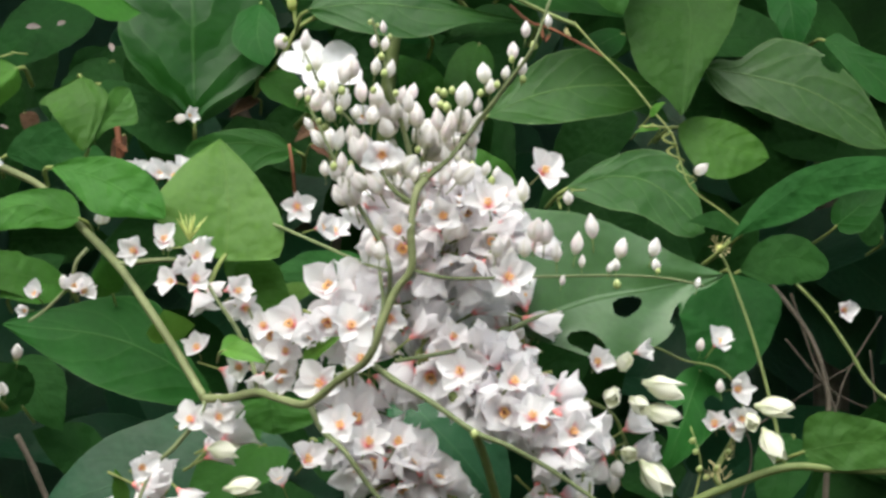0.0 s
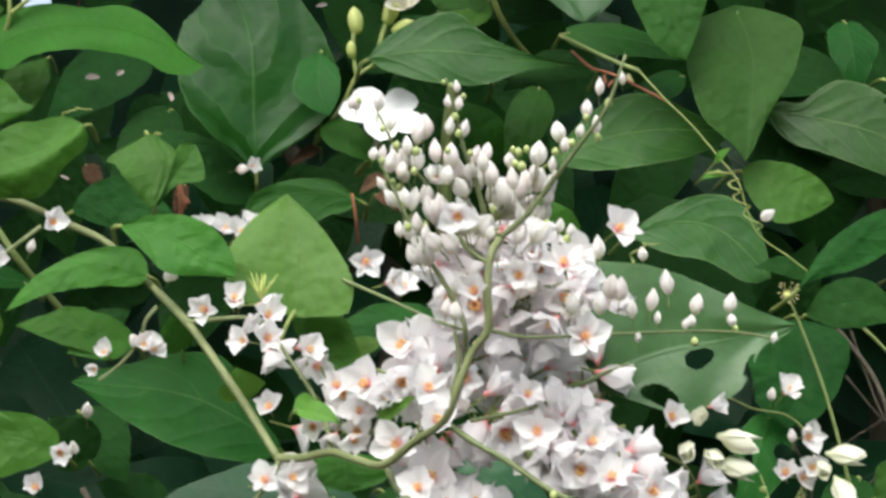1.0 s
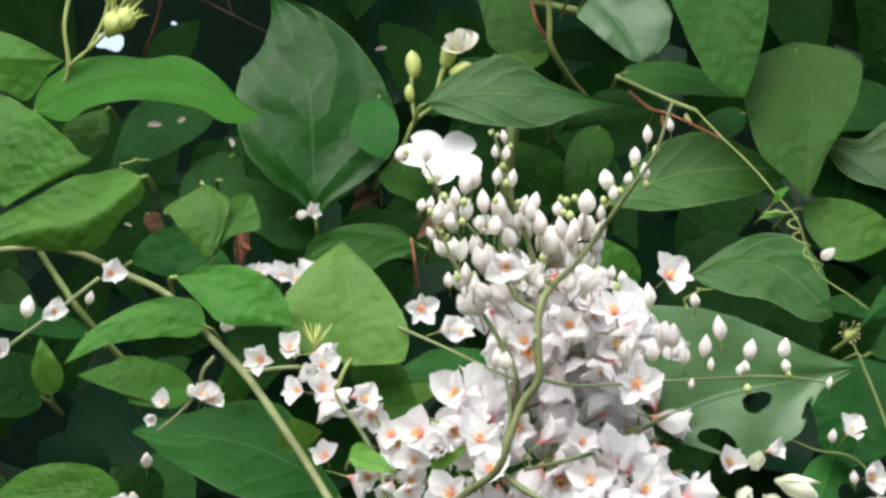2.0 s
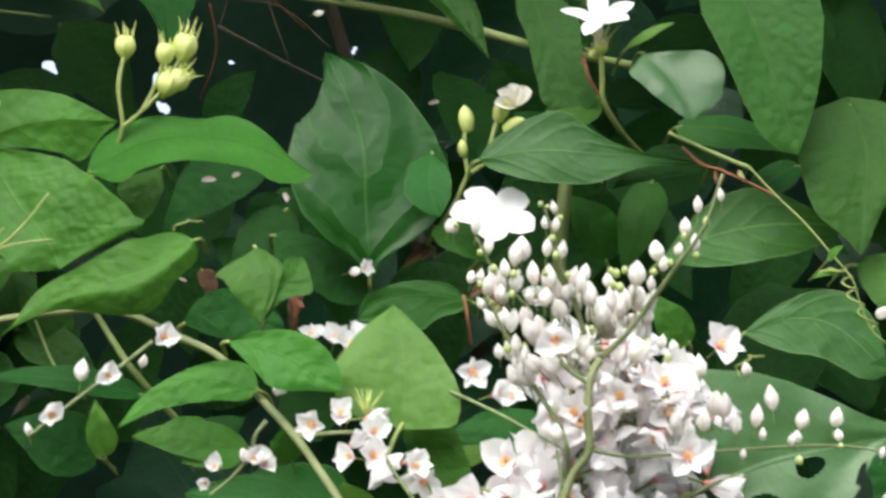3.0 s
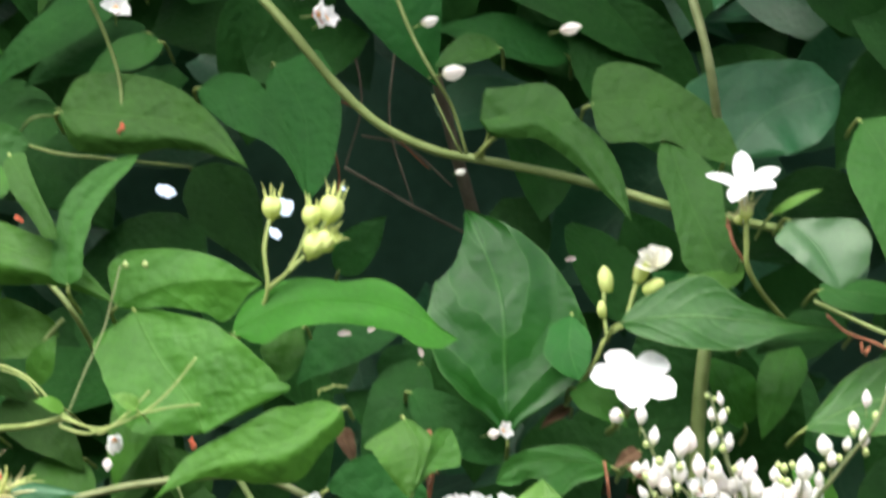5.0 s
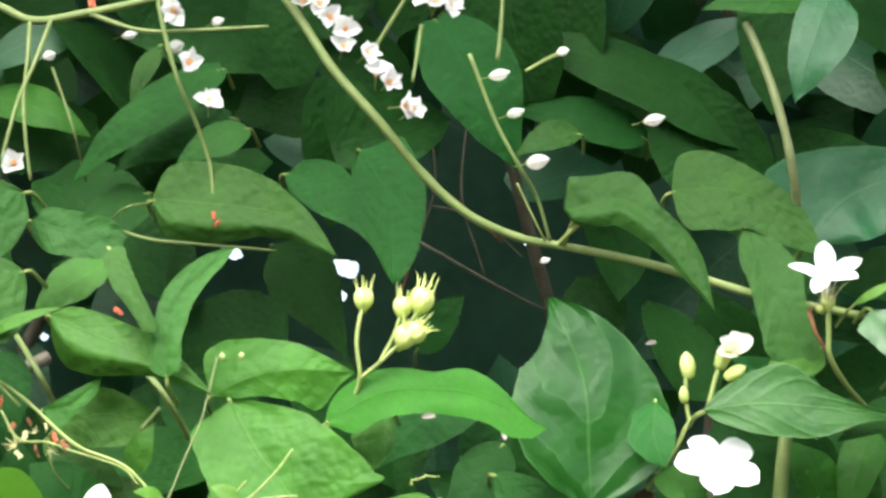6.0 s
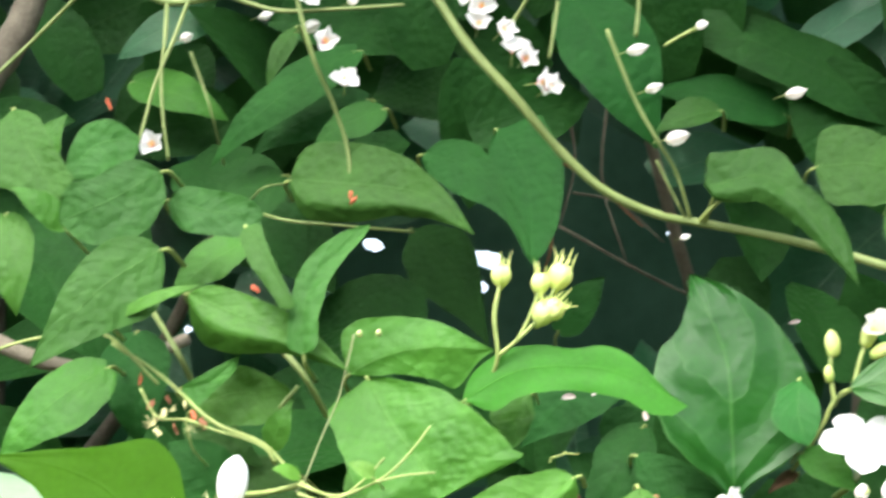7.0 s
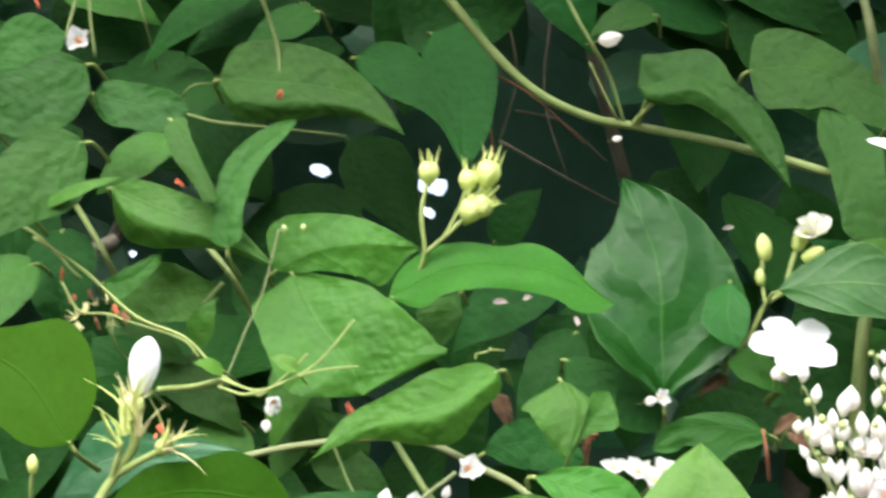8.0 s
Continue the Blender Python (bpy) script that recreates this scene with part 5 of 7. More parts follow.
flower(vine, (0.1152, -0.1500, 0.0359), (0.1, -0.8, 0.3), 0.0080)
flower(vine, (0.0032, -0.0600, 0.1140), (0.3, -0.6, 0.3), 0.0090)
flower(vine, (0.0078, -0.0500, 0.1185), (0.3, -0.5, 0.5), 0.0091)
flower(vine, (0.0166, -0.1100, 0.0350), (0.1, -1, 0.1), 0.0085)
flower(vine, (0.0578, -0.1600, -0.0131), (0, -0.8, 0.3), 0.0103)
flower(vine, (0.0508, -0.1200, -0.0198), (0, -0.4, 1), 0.0083)
flower(vine, (0.0795, -0.1850, -0.0082), (0.1, -0.9, 0.3), 0.0100)
flower(vine, (0.1275, -0.2000, 0.0828), (0.2, -0.8, 0.4), 0.0090)
flower(vine, (0.0761, -0.2000, 0.1107), (-0.2, -1, 0.2), 0.0082, 0.5)
raceme(vine, (0.1021, -0.1380, 0.0824), (0.1236, -0.1380, 0.0736), 47, 0.0166, (0, -1, 0.15), 0.12, 0.0102, 11, 0.6)
raceme(vine, (0.0942, -0.1380, 0.0983), (0.1282, -0.1380, 0.0828), 28, 0.0121, (0, -1, 0.15), 0.25, 0.0102, 12, 0.6)
raceme(vine, (0.0852, -0.1380, 0.0981), (0.1130, -0.1530, 0.1048), 24, 0.0099, (0, -1, 0.15), 0.6, 0.0088, 13, 0.6)
raceme(vine, (0.0960, -0.1180, 0.0520), (0.1249, -0.1080, 0.0501), 24, 0.0136, (0, -1, 0.15), 0.08, 0.0104, 14, 0.6)
raceme(vine, (0.0718, -0.1380, 0.0458), (0.0852, -0.1380, 0.0504), 11, 0.0099, (0, -1, 0.15), 0.1, 0.0102, 15, 0.6)
raceme(vine, (0.0986, -0.1380, 0.0326), (0.1338, -0.1430, 0.0167), 36, 0.0110, (0, -1, 0.15), 0.15, 0.0102, 16, 0.6)
raceme(vine, (0.1271, -0.1430, 0.0211), (0.1639, -0.1430, -0.0020), 42, 0.0110, (0, -1, 0.15), 0.18, 0.0101, 17, 0.6)
raceme(vine, (0.1493, -0.1000, 0.0325), (0.1562, -0.1000, 0.0091), 12, 0.0104, (0, -1, 0.15), 0.05, 0.0106, 18, 0.6)
raceme(vine, (0.0704, -0.1280, 0.0065), (0.0928, -0.1280, -0.0135), 24, 0.0112, (0, -1, 0.15), 0.2, 0.0103, 19, 0.6)
raceme(vine, (0.0906, -0.1280, -0.0135), (0.1152, -0.1280, -0.0290), 28, 0.0101, (0, -1, 0.15), 0.2, 0.0103, 20, 0.6)
raceme(vine, (0.0777, -0.1180, 0.0255), (0.0868, -0.1180, 0.0119), 14, 0.0102, (0, -1, 0.15), 0.1, 0.0104, 21, 0.6)
raceme(vine, (0.1342, -0.1080, 0.0502), (0.1569, -0.0980, 0.0422), 11, 0.0103, (0, -1, 0.15), 0.2, 0.0105, 22, 0.6)
raceme(vine, (0.1268, -0.1480, 0.0743), (0.1425, -0.1480, 0.0677), 14, 0.0087, (0, -1, 0.15), 0.6, 0.0087, 23, 0.6)
raceme(vine, (0.1492, -0.1280, -0.0178), (0.1719, -0.1280, -0.0245), 14, 0.0089, (0, -1, 0.15), 0.3, 0.0103, 24, 0.6)
raceme(vine, (0.1939, -0.0700, 0.0019), (0.1998, -0.0700, -0.0150), 7, 0.0091, (0, -1, 0.15), 0.2, 0.0096, 25, 0.6)
raceme(vine, (-0.0102, -0.0880, -0.0207), (-0.0032, -0.0880, -0.0253), 6, 0.0070, (0, -1, 0.15), 0.2, 0.0108, 26, 0.6)
raceme(vine, (0.0081, -0.0880, -0.0184), (0.0285, -0.0930, 0.0044), 4, 0.0059, (0, -1, 0.15), 0.1, 0.0108, 27, 0.6)
raceme(vine, (-0.0131, -0.0900, 0.0777), (0.0240, -0.1000, 0.0782), 4, 0.0042, (0, -1, 0.15), 0.15, 0.0077, 31, 0.6)
raceme(vine, (0.0047, -0.1050, 0.0651), (0.0380, -0.1100, 0.0559), 5, 0.0041, (0, -1, 0.15), 0.1, 0.0076, 32, 0.6)
raceme(vine, (0.0401, -0.1200, 0.0443), (0.0567, -0.1300, 0.0376), 3, 0.0041, (0, -1, 0.15), 0.1, 0.0090, 33, 0.6)
raceme(vine, (0.0437, -0.1200, 0.0273), (0.0535, -0.1300, 0.0186), 3, 0.0036, (0, -1, 0.15), 0.1, 0.0074, 34, 0.6)
raceme(vine, (0.0223, -0.1100, 0.0305), (0.0370, -0.1150, 0.0267), 2, 0.0027, (0, -1, 0.15), 0.1, 0.0078, 35, 0.6)
raceme(vine, (0.0103, -0.1100, 0.0054), (0.0294, -0.1100, 0.0082), 3, 0.0041, (0, -1, 0.15), 0.1, 0.0075, 36, 0.6)
raceme(vine, (-0.0072, -0.1100, -0.0161), (0.0029, -0.1100, -0.0250), 4, 0.0046, (0, -1, 0.15), 0.1, 0.0075, 37, 0.6)
raceme(vine, (0.0558, -0.1500, 0.0375), (0.0705, -0.1600, 0.0430), 6, 0.0054, (0, -1, 0.15), 0.1, 0.0096, 38, 0.6)
bud_spray(vine, (0.0860, -0.2000, 0.0864), (0.0610, -0.2080, 0.1190), 12, 0.0085, 0.0098, 51)
bud_spray(vine, (0.0920, -0.2000, 0.0990), (0.0850, -0.2120, 0.1195), 9, 0.0095, 0.0100, 52)
bud_spray(vine, (0.1060, -0.2000, 0.0950), (0.1170, -0.2050, 0.1105), 9, 0.0085, 0.0098, 53)
bud_spray(vine, (0.0890, -0.1950, 0.0980), (0.1120, -0.1950, 0.1070), 11, 0.0100, 0.0102, 54)
bud_spray(vine, (0.0790, -0.1880, 0.0753), (0.0590, -0.1880, 0.1130), 10, 0.0065, 0.0088, 55)
bud(vine, (0.0461, -0.2150, 0.1361), (0.05, -0.25, 1), 0.0060)
bud(vine, (0.0543, -0.2150, 0.1363), (0.05, -0.25, 1), 0.0076)
bud(vine, (0.0589, -0.2150, 0.1286), (0.05, -0.25, 1), 0.0068)
bud(vine, (0.0445, -0.2150, 0.1361), (0.05, -0.25, 1), 0.0052)
bud(vine, (0.0688, -0.2150, 0.1251), (0.05, -0.25, 1), 0.0100)
bud(vine, (0.0708, -0.2150, 0.1272), (0.05, -0.25, 1), 0.0100)
bud(vine, (0.0647, -0.2150, 0.1197), (0.05, -0.25, 1), 0.0072)
bud(vine, (0.0750, -0.2150, 0.1178), (0.05, -0.25, 1), 0.0088)
bud(vine, (0.0801, -0.2150, 0.1274), (0.05, -0.25, 1), 0.0068)
bud(vine, (0.0853, -0.2150, 0.1265), (0.05, -0.25, 1), 0.0068)
bud(vine, (0.0797, -0.2150, 0.1370), (0.05, -0.25, 1), 0.0052)
bud(vine, (0.0834, -0.2150, 0.1360), (0.05, -0.25, 1), 0.0056)
bud(vine, (0.0828, -0.2150, 0.1423), (0.05, -0.25, 1), 0.0048)
bud(vine, (0.1354, -0.2150, 0.1426), (0.05, -0.25, 1), 0.0064)
bud(vine, (0.1307, -0.2150, 0.1346), (0.05, -0.25, 1), 0.0068)
bud(vine, (0.1197, -0.2150, 0.1258), (0.05, -0.25, 1), 0.0084)
bud(vine, (0.1338, -0.2150, 0.1283), (0.05, -0.25, 1), 0.0068)
bud(vine, (0.1279, -0.2150, 0.1264), (0.05, -0.25, 1), 0.0052)
bud(vine, (0.1222, -0.2150, 0.1210), (0.05, -0.25, 1), 0.0060)
bud(vine, (0.1439, -0.2150, 0.1461), (0.05, -0.25, 1), 0.0052)
bud(vine, (0.0586, -0.2150, 0.1143), (0.05, -0.25, 1), 0.0088)
bud(vine, (0.0555, -0.2150, 0.1174), (0.05, -0.25, 1), 0.0056)
bud(vine, (0.0807, -0.2150, 0.1165), (0.05, -0.25, 1), 0.0096)
bud(vine, (0.0935, -0.2150, 0.1182), (0.05, -0.25, 1), 0.0068)
bud(vine, (0.0919, -0.2150, 0.1140), (0.05, -0.25, 1), 0.0080)
bud(vine, (0.1028, -0.2150, 0.1079), (0.05, -0.25, 1), 0.0084)
bud(vine, (0.1122, -0.2150, 0.1176), (0.05, -0.25, 1), 0.0100)
bud(vine, (0.1091, -0.2050, 0.1092), (0.05, -0.25, 1), 0.0089)
bud(vine, (0.0956, -0.2150, 0.1099), (0.05, -0.25, 1), 0.0076)
bud(vine, (0.1007, -0.2050, 0.1037), (0.05, -0.25, 1), 0.0073)
bud(vine, (0.1174, -0.2150, 0.1135), (0.05, -0.25, 1), 0.0060)
bud(vine, (0.0791, -0.2150, 0.1095), (0.05, -0.25, 1), 0.0080)
bud(vine, (0.0674, -0.2050, 0.1020), (0.05, -0.25, 1), 0.0089)
bud(vine, (0.0627, -0.2150, 0.1113), (0.05, -0.25, 1), 0.0068)
bud(vine, (0.0729, -0.2150, 0.1104), (0.05, -0.25, 1), 0.0056)
bud(vine, (0.0861, -0.2050, 0.1066), (0.05, -0.25, 1), 0.0065)
bud(vine, (0.0685, -0.2050, 0.0936), (0.05, -0.25, 1), 0.0073)
bud(vine, (0.1133, -0.2050, 0.0923), (0.05, -0.25, 1), 0.0081)
bud(vine, (0.1070, -0.2050, 0.1060), (0.05, -0.25, 1), 0.0093)
bud(vine, (0.1165, -0.2050, 0.1040), (0.05, -0.25, 1), 0.0081)
bud(vine, (0.0882, -0.2050, 0.0939), (0.05, -0.25, 1), 0.0081)
bud(vine, (0.0726, -0.2050, 0.1042), (0.05, -0.25, 1), 0.0073)
bud(vine, (0.0778, -0.2050, 0.1001), (0.05, -0.25, 1), 0.0081)
bud(vine, (0.0716, -0.2050, 0.0894), (0.05, -0.25, 1), 0.0073)
bud(vine, (0.0976, -0.2050, 0.0825), (0.05, -0.25, 1), 0.0069)
bud(vine, (0.1018, -0.2150, 0.1153), (0.05, -0.25, 1), 0.0060)
bud(vine, (0.0524, -0.2150, 0.1173), (0.05, -0.25, 1), 0.0052)
bud(vine, (0.0623, -0.2050, 0.0913), (0.05, -0.25, 1), 0.0061)
bud(vine, (0.0789, -0.2050, 0.0623), (0.05, -0.25, 1), 0.0073)
bud(vine, (0.0824, -0.2050, 0.0613), (0.05, -0.25, 1), 0.0077)
bud(vine, (0.1352, -0.2050, 0.0842), (0.05, -0.25, 1), 0.0089)
bud(vine, (0.0955, -0.2050, 0.0898), (0.05, -0.25, 1), 0.0061)
bud(vine, (0.1476, -0.1800, 0.0727), (0.1, -0.2, 1), 0.0101)
bud(vine, (0.1443, -0.1800, 0.0737), (0.1, -0.2, 1), 0.0105)
bud(vine, (0.1595, -0.1800, 0.0685), (0.1, -0.2, 1), 0.0088)
bud(vine, (0.1655, -0.1800, 0.0751), (0.1, -0.2, 1), 0.0096)
bud(vine, (0.1518, -0.1800, 0.0651), (0.1, -0.2, 1), 0.0075)
bud(vine, (0.1769, -0.1800, 0.0672), (0.1, -0.2, 1), 0.0084)
bud(vine, (0.1895, -0.1800, 0.0678), (0.1, -0.2, 1), 0.0080)
bud(vine, (0.1746, -0.1800, 0.0611), (0.1, -0.2, 1), 0.0054)
bud(vine, (0.1900, -0.1800, 0.0613), (0.1, -0.2, 1), 0.0054)
bud(vine, (0.1724, -0.1800, 0.0599), (0.1, -0.2, 1), 0.0046)
bud(vine, (0.1399, -0.1800, 0.0671), (0.1, -0.2, 1), 0.0084)
bud(vine, (0.1291, -0.1800, 0.0670), (0.1, -0.2, 1), 0.0084)
bud(vine, (0.1345, -0.1800, 0.0638), (0.1, -0.2, 1), 0.0071)
bud(vine, (0.2063, -0.1800, 0.0543), (0.1, -0.2, 1), 0.0046)
bud(vine, (0.1565, -0.1800, 0.0866), (0.1, -0.2, 1), 0.0059)
bud(vine, (0.1539, -0.1800, 0.0547), (0.1, -0.2, 1), 0.0042)
bud(vine, (0.1616, -0.1800, 0.0620), (0.1, -0.2, 1), 0.0050)
bud(vine, (0.1250, -0.1800, 0.0974), (0.1, -0.2, 1), 0.0059)
bud(vine, (0.1293, -0.1800, 0.0953), (0.1, -0.2, 1), 0.0063)
bud(vine, (0.1271, -0.1800, 0.0909), (0.1, -0.2, 1), 0.0050)
green_bud(vine, (0.0776, -0.2200, 0.1430), 0.0020, (0, -0.3, 1))
green_bud(vine, (0.0803, -0.2200, 0.1420), 0.0020, (0, -0.3, 1))
green_bud(vine, (0.0817, -0.2200, 0.1304), 0.0032, (0, -0.3, 1))
green_bud(vine, (0.0828, -0.2200, 0.1242), 0.0032, (0, -0.3, 1))
green_bud(vine, (0.0556, -0.2200, 0.1256), 0.0028, (0, -0.3, 1))
green_bud(vine, (0.0603, -0.2200, 0.1195), 0.0036, (0, -0.3, 1))
green_bud(vine, (0.0674, -0.2200, 0.1175), 0.0036, (0, -0.3, 1))
green_bud(vine, (0.0787, -0.2200, 0.1178), 0.0028, (0, -0.3, 1))
green_bud(vine, (0.1377, -0.2200, 0.1360), 0.0036, (0, -0.3, 1))
green_bud(vine, (0.1293, -0.2200, 0.1305), 0.0028, (0, -0.3, 1))
green_bud(vine, (0.1043, -0.2200, 0.1173), 0.0036, (0, -0.3, 1))
green_bud(vine, (0.1074, -0.2200, 0.1184), 0.0032, (0, -0.3, 1))
green_bud(vine, (0.1054, -0.2200, 0.1121), 0.0040, (0, -0.3, 1))
green_bud(vine, (0.1033, -0.2200, 0.1131), 0.0032, (0, -0.3, 1))
green_bud(vine, (0.1023, -0.2200, 0.1183), 0.0028, (0, -0.3, 1))
green_bud(vine, (0.1178, -0.2200, 0.1176), 0.0032, (0, -0.3, 1))
green_bud(vine, (0.1240, -0.2200, 0.1209), 0.0032, (0, -0.3, 1))
green_bud(vine, (0.0654, -0.2050, 0.0925), 0.0036, (0, -0.3, 1))
green_bud(vine, (0.0601, -0.2050, 0.1092), 0.0028, (0, -0.3, 1))
green_bud(vine, (0.0622, -0.2050, 0.1072), 0.0032, (0, -0.3, 1))
green_bud(vine, (0.0665, -0.2200, 0.1102), 0.0032, (0, -0.3, 1))
green_bud(vine, (0.0470, -0.2200, 0.1359), 0.0024, (0, -0.3, 1))
green_bud(vine, (0.0716, -0.2050, 0.0936), 0.0028, (0, -0.3, 1))
green_bud(vine, (0.1164, -0.2050, 0.0944), 0.0028, (0, -0.3, 1))
green_bud(vine, (0.1155, -0.2050, 0.1093), 0.0028, (0, -0.3, 1))
green_bud(vine, (0.0553, -0.2200, 0.1141), 0.0028, (0, -0.3, 1))
green_bud(vine, (0.1168, -0.2050, -0.0049), 0.0036, (0, -0.3, 1))
green_bud(vine, (0.1700, -0.2050, 0.0503), 0.0036, (0, -0.3, 1))
green_bud(vine, (0.1237, -0.2050, 0.0882), 0.0036, (0, -0.3, 1))
green_bud(vine, (0.0869, -0.2200, 0.1169), 0.0028, (0, -0.3, 1))
green_bud(vine, (0.0965, -0.2050, 0.0994), 0.0032, (0, -0.3, 1))
green_bud(vine, (0.1855, -0.2050, 0.0553), 0.0024, (0, -0.3, 1))
green_bud(vine, (0.0848, -0.2200, 0.1379), 0.0024, (0, -0.3, 1))
green_bud(vine, (0.1334, -0.2200, 0.1232), 0.0032, (0, -0.3, 1))
flower(vine, (-0.0357, -0.0750, 0.0634), (0.5, -0.8, 0.3), 0.0086, 0.5)
flower(vine, (-0.0512, -0.0700, 0.0615), (-0.2, -0.8, 0.1), 0.0072, 0.5)
flower(vine, (-0.0322, -0.0750, 0.0623), (0.6, -0.6, 0.2), 0.0081, 0.5)
flower(vine, (-0.0554, -0.0650, 0.0561), (-0.5, -0.6, 0), 0.0058, 0.5)
bud(vine, (-0.0596, -0.0600, 0.0394), (0, -0.8, 0.4), 0.0087)
bud(vine, (-0.0651, -0.0600, 0.0231), (0, -0.8, 0.4), 0.0087)
bud(vine, (-0.0393, -0.0750, 0.0670), (0, -0.8, 0.4), 0.0081)
bud(vine, (-0.0249, -0.0700, 0.0957), (0, -0.8, 0.4), 0.0096)
flower(vine, (-0.0751, -0.0650, 0.1187), (0.2, -0.9, 0.2), 0.0082, 0.6)
bud(vine, (-0.0841, -0.0620, 0.1087), (0, -0.6, 0.5), 0.0068)
bud(vine, (-0.1102, -0.0620, 0.1050), (0, -0.3, 1), 0.0102)
flower(vine, (-0.0992, -0.0620, 0.1031), (0.1, -1, 0.1), 0.0073, 0.55)
flower(vine, (-0.1224, -0.0600, 0.0871), (0, -1, 0.1), 0.0083, 0.5)
bud(vine, (-0.1332, -0.0600, 0.0800), (0, -0.2, 1), 0.0063)
flower(vine, (-0.0710, -0.0600, 0.0218), (0, -1, 0), 0.0082, 0.5)
flower(vine, (-0.0800, -0.0600, 0.0065), (0, -1, 0.1), 0.0087, 0.6)
bud(vine, (-0.0595, -0.0600, 0.0389), (0, -0.2, 1), 0.0072)
flower(vine, (0.0082, 0.0700, 0.1709), (0.3, -0.7, 0.3), 0.0072, 0.6)
bud(vine, (0.0054, 0.0700, 0.1703), (1, -0.4, 0.2), 0.0072)
flower(vine, (-0.0024, -0.0300, 0.1209), (0, -0.6, 0.5), 0.0091, 0.6)
flower(vine, (0.0052, -0.0300, 0.1170), (0, -0.6, 0.5), 0.0091, 0.6)
flower(vine, (-0.0125, -0.0300, 0.1224), (0, -0.6, 0.6), 0.0075, 0.6)
bud(vine, (-0.1670, -0.0300, 0.1492), (0, -0.3, -1), 0.0075)
bud(vine, (-0.1686, -0.0300, 0.1415), (0, -0.3, -1), 0.0065)
flower(vine, (-0.1664, -0.0300, 0.1530), (0.2, -0.6, -0.3), 0.0065, 0.5)
part("stamen_tuft", stamen_mesh("stamen_tuft", 14, 0.5, 1.0, 4, YELLOW_BUD, True), vine, turned((0.0127, -0.1250, 0.0775), (0, -0.3, 1), 0, 0.0117), "yellow thread-like stamens")
pod(vine, (0.0217, -0.1250, -0.0057), (1, -0.4, -0.1), 0.0124)
pod(vine, (0.0285, -0.1250, -0.0212), (1, -0.2, 0.1), 0.0135)
stem(vine, ((-0.1875, -0.0480, 0.1559), (-0.1762, -0.0480, 0.1527), (-0.1650, -0.0480, 0.1556), (-0.1490, -0.0480, 0.1634), (-0.1380, -0.0480, 0.1737), (-0.1282, -0.0480, 0.1870)), 0.00085, 0.00045, mat=TWIG_GREEN, name="twig")
stem(vine, ((-0.1538, -0.0490, 0.1608), (-0.1389, -0.0490, 0.1644), (-0.1254, -0.0490, 0.1657)), 0.0006, 0.0004, mat=TWIG_GREEN, name="twig")
stem(vine, ((-0.1668, -0.0300, 0.2326), (-0.1695, -0.0300, 0.2194), (-0.1732, -0.0300, 0.2023), (-0.1804, -0.0300, 0.1842), (-0.1879, -0.0300, 0.1636), (-0.1916, -0.0300, 0.1590)), 0.00045, 0.0004, mat=STEM_GREY, name="twig")
leaf(vine, (-0.1536, -0.0500, 0.1634), (-0.1650, -0.0500, 0.1699), (0.0030, 0.0045), form="ovate", mat="pale", lift=(0.3, 0.3))
stem(vine, ((-0.1974, 0.0000, 0.2138), (-0.2063, 0.0000, 0.2028)), 0.00103, 0.00103)
coil(vine, ((-0.0771, -0.0200, 0.1750), (-0.0693, -0.0200, 0.1793), (-0.0616, -0.0200, 0.1784)), 0.00052, 2.5, 0.0013)
green_bud(vine, (-0.1644, -0.0300, 0.2330), 0.0035, (0, -0.3, 1))
green_bud(vine, (-0.1553, -0.0300, 0.2334), 0.0035, (0, -0.3, 1))
scrap(vine, (-0.2670, -0.0300, 0.2103), 0.0034, CORAL, seed=5)
scrap(vine, (-0.2615, -0.0300, 0.1989), 0.0028, RUST, seed=6)
scrap(vine, (-0.2553, -0.0300, 0.1941), 0.0031, STRAW, seed=7)
scrap(vine, (-0.2491, -0.0300, 0.1878), 0.0034, RUST, seed=8)
scrap(vine, (-0.2451, -0.0300, 0.1990), 0.0023, STRAW, seed=9)
scrap(vine, (-0.2408, -0.0300, 0.1943), 0.0023, CORAL, seed=10)
scrap(vine, (-0.2361, -0.0300, 0.1906), 0.0031, RUST, seed=11)
scrap(vine, (-0.2532, -0.0300, 0.2016), 0.0021, RUST, seed=12)
scrap(vine, (-0.2575, -0.0300, 0.1862), 0.0026, STRAW, seed=13)
scrap(vine, (-0.2143, -0.0300, 0.2542), 0.0026, CORAL, seed=14)
scrap(vine, (-0.1692, -0.0300, 0.2972), 0.0026, CORAL, seed=15)
part("dry_flower", stamen_mesh("dry_flower", 8, 1.3, 1.0, 77, STRAW, True), vine, turned((-0.2588, -0.0300, 0.1904), (-0.5, -0.8, 0.2), 0, 0.0067), "dry straw-coloured blossom")
part("dry_flower", stamen_mesh("dry_flower", 8, 1.3, 1.0, 78, STRAW, True), vine, turned((-0.2428, -0.0300, 0.1879), (0.4, -0.8, -0.3), 0, 0.0047), "dry straw-coloured blossom")
part("dry_flower", stamen_mesh("dry_flower", 8, 1.3, 1.0, 79, STRAW, True), vine, turned((-0.2507, -0.0300, 0.1963), (0.2, -0.8, 0.6), 0, 0.0041), "dry straw-coloured blossom")
stem(vine, ((-0.2668, -0.0300, 0.2068), (-0.2580, -0.0300, 0.1936), (-0.2446, -0.0300, 0.1921), (-0.2339, -0.0300, 0.1885), (-0.2098, -0.0300, 0.1809), (-0.2011, -0.0300, 0.1726)), 0.00065, 0.00050, mat=TWIG_GREEN, name="twig")
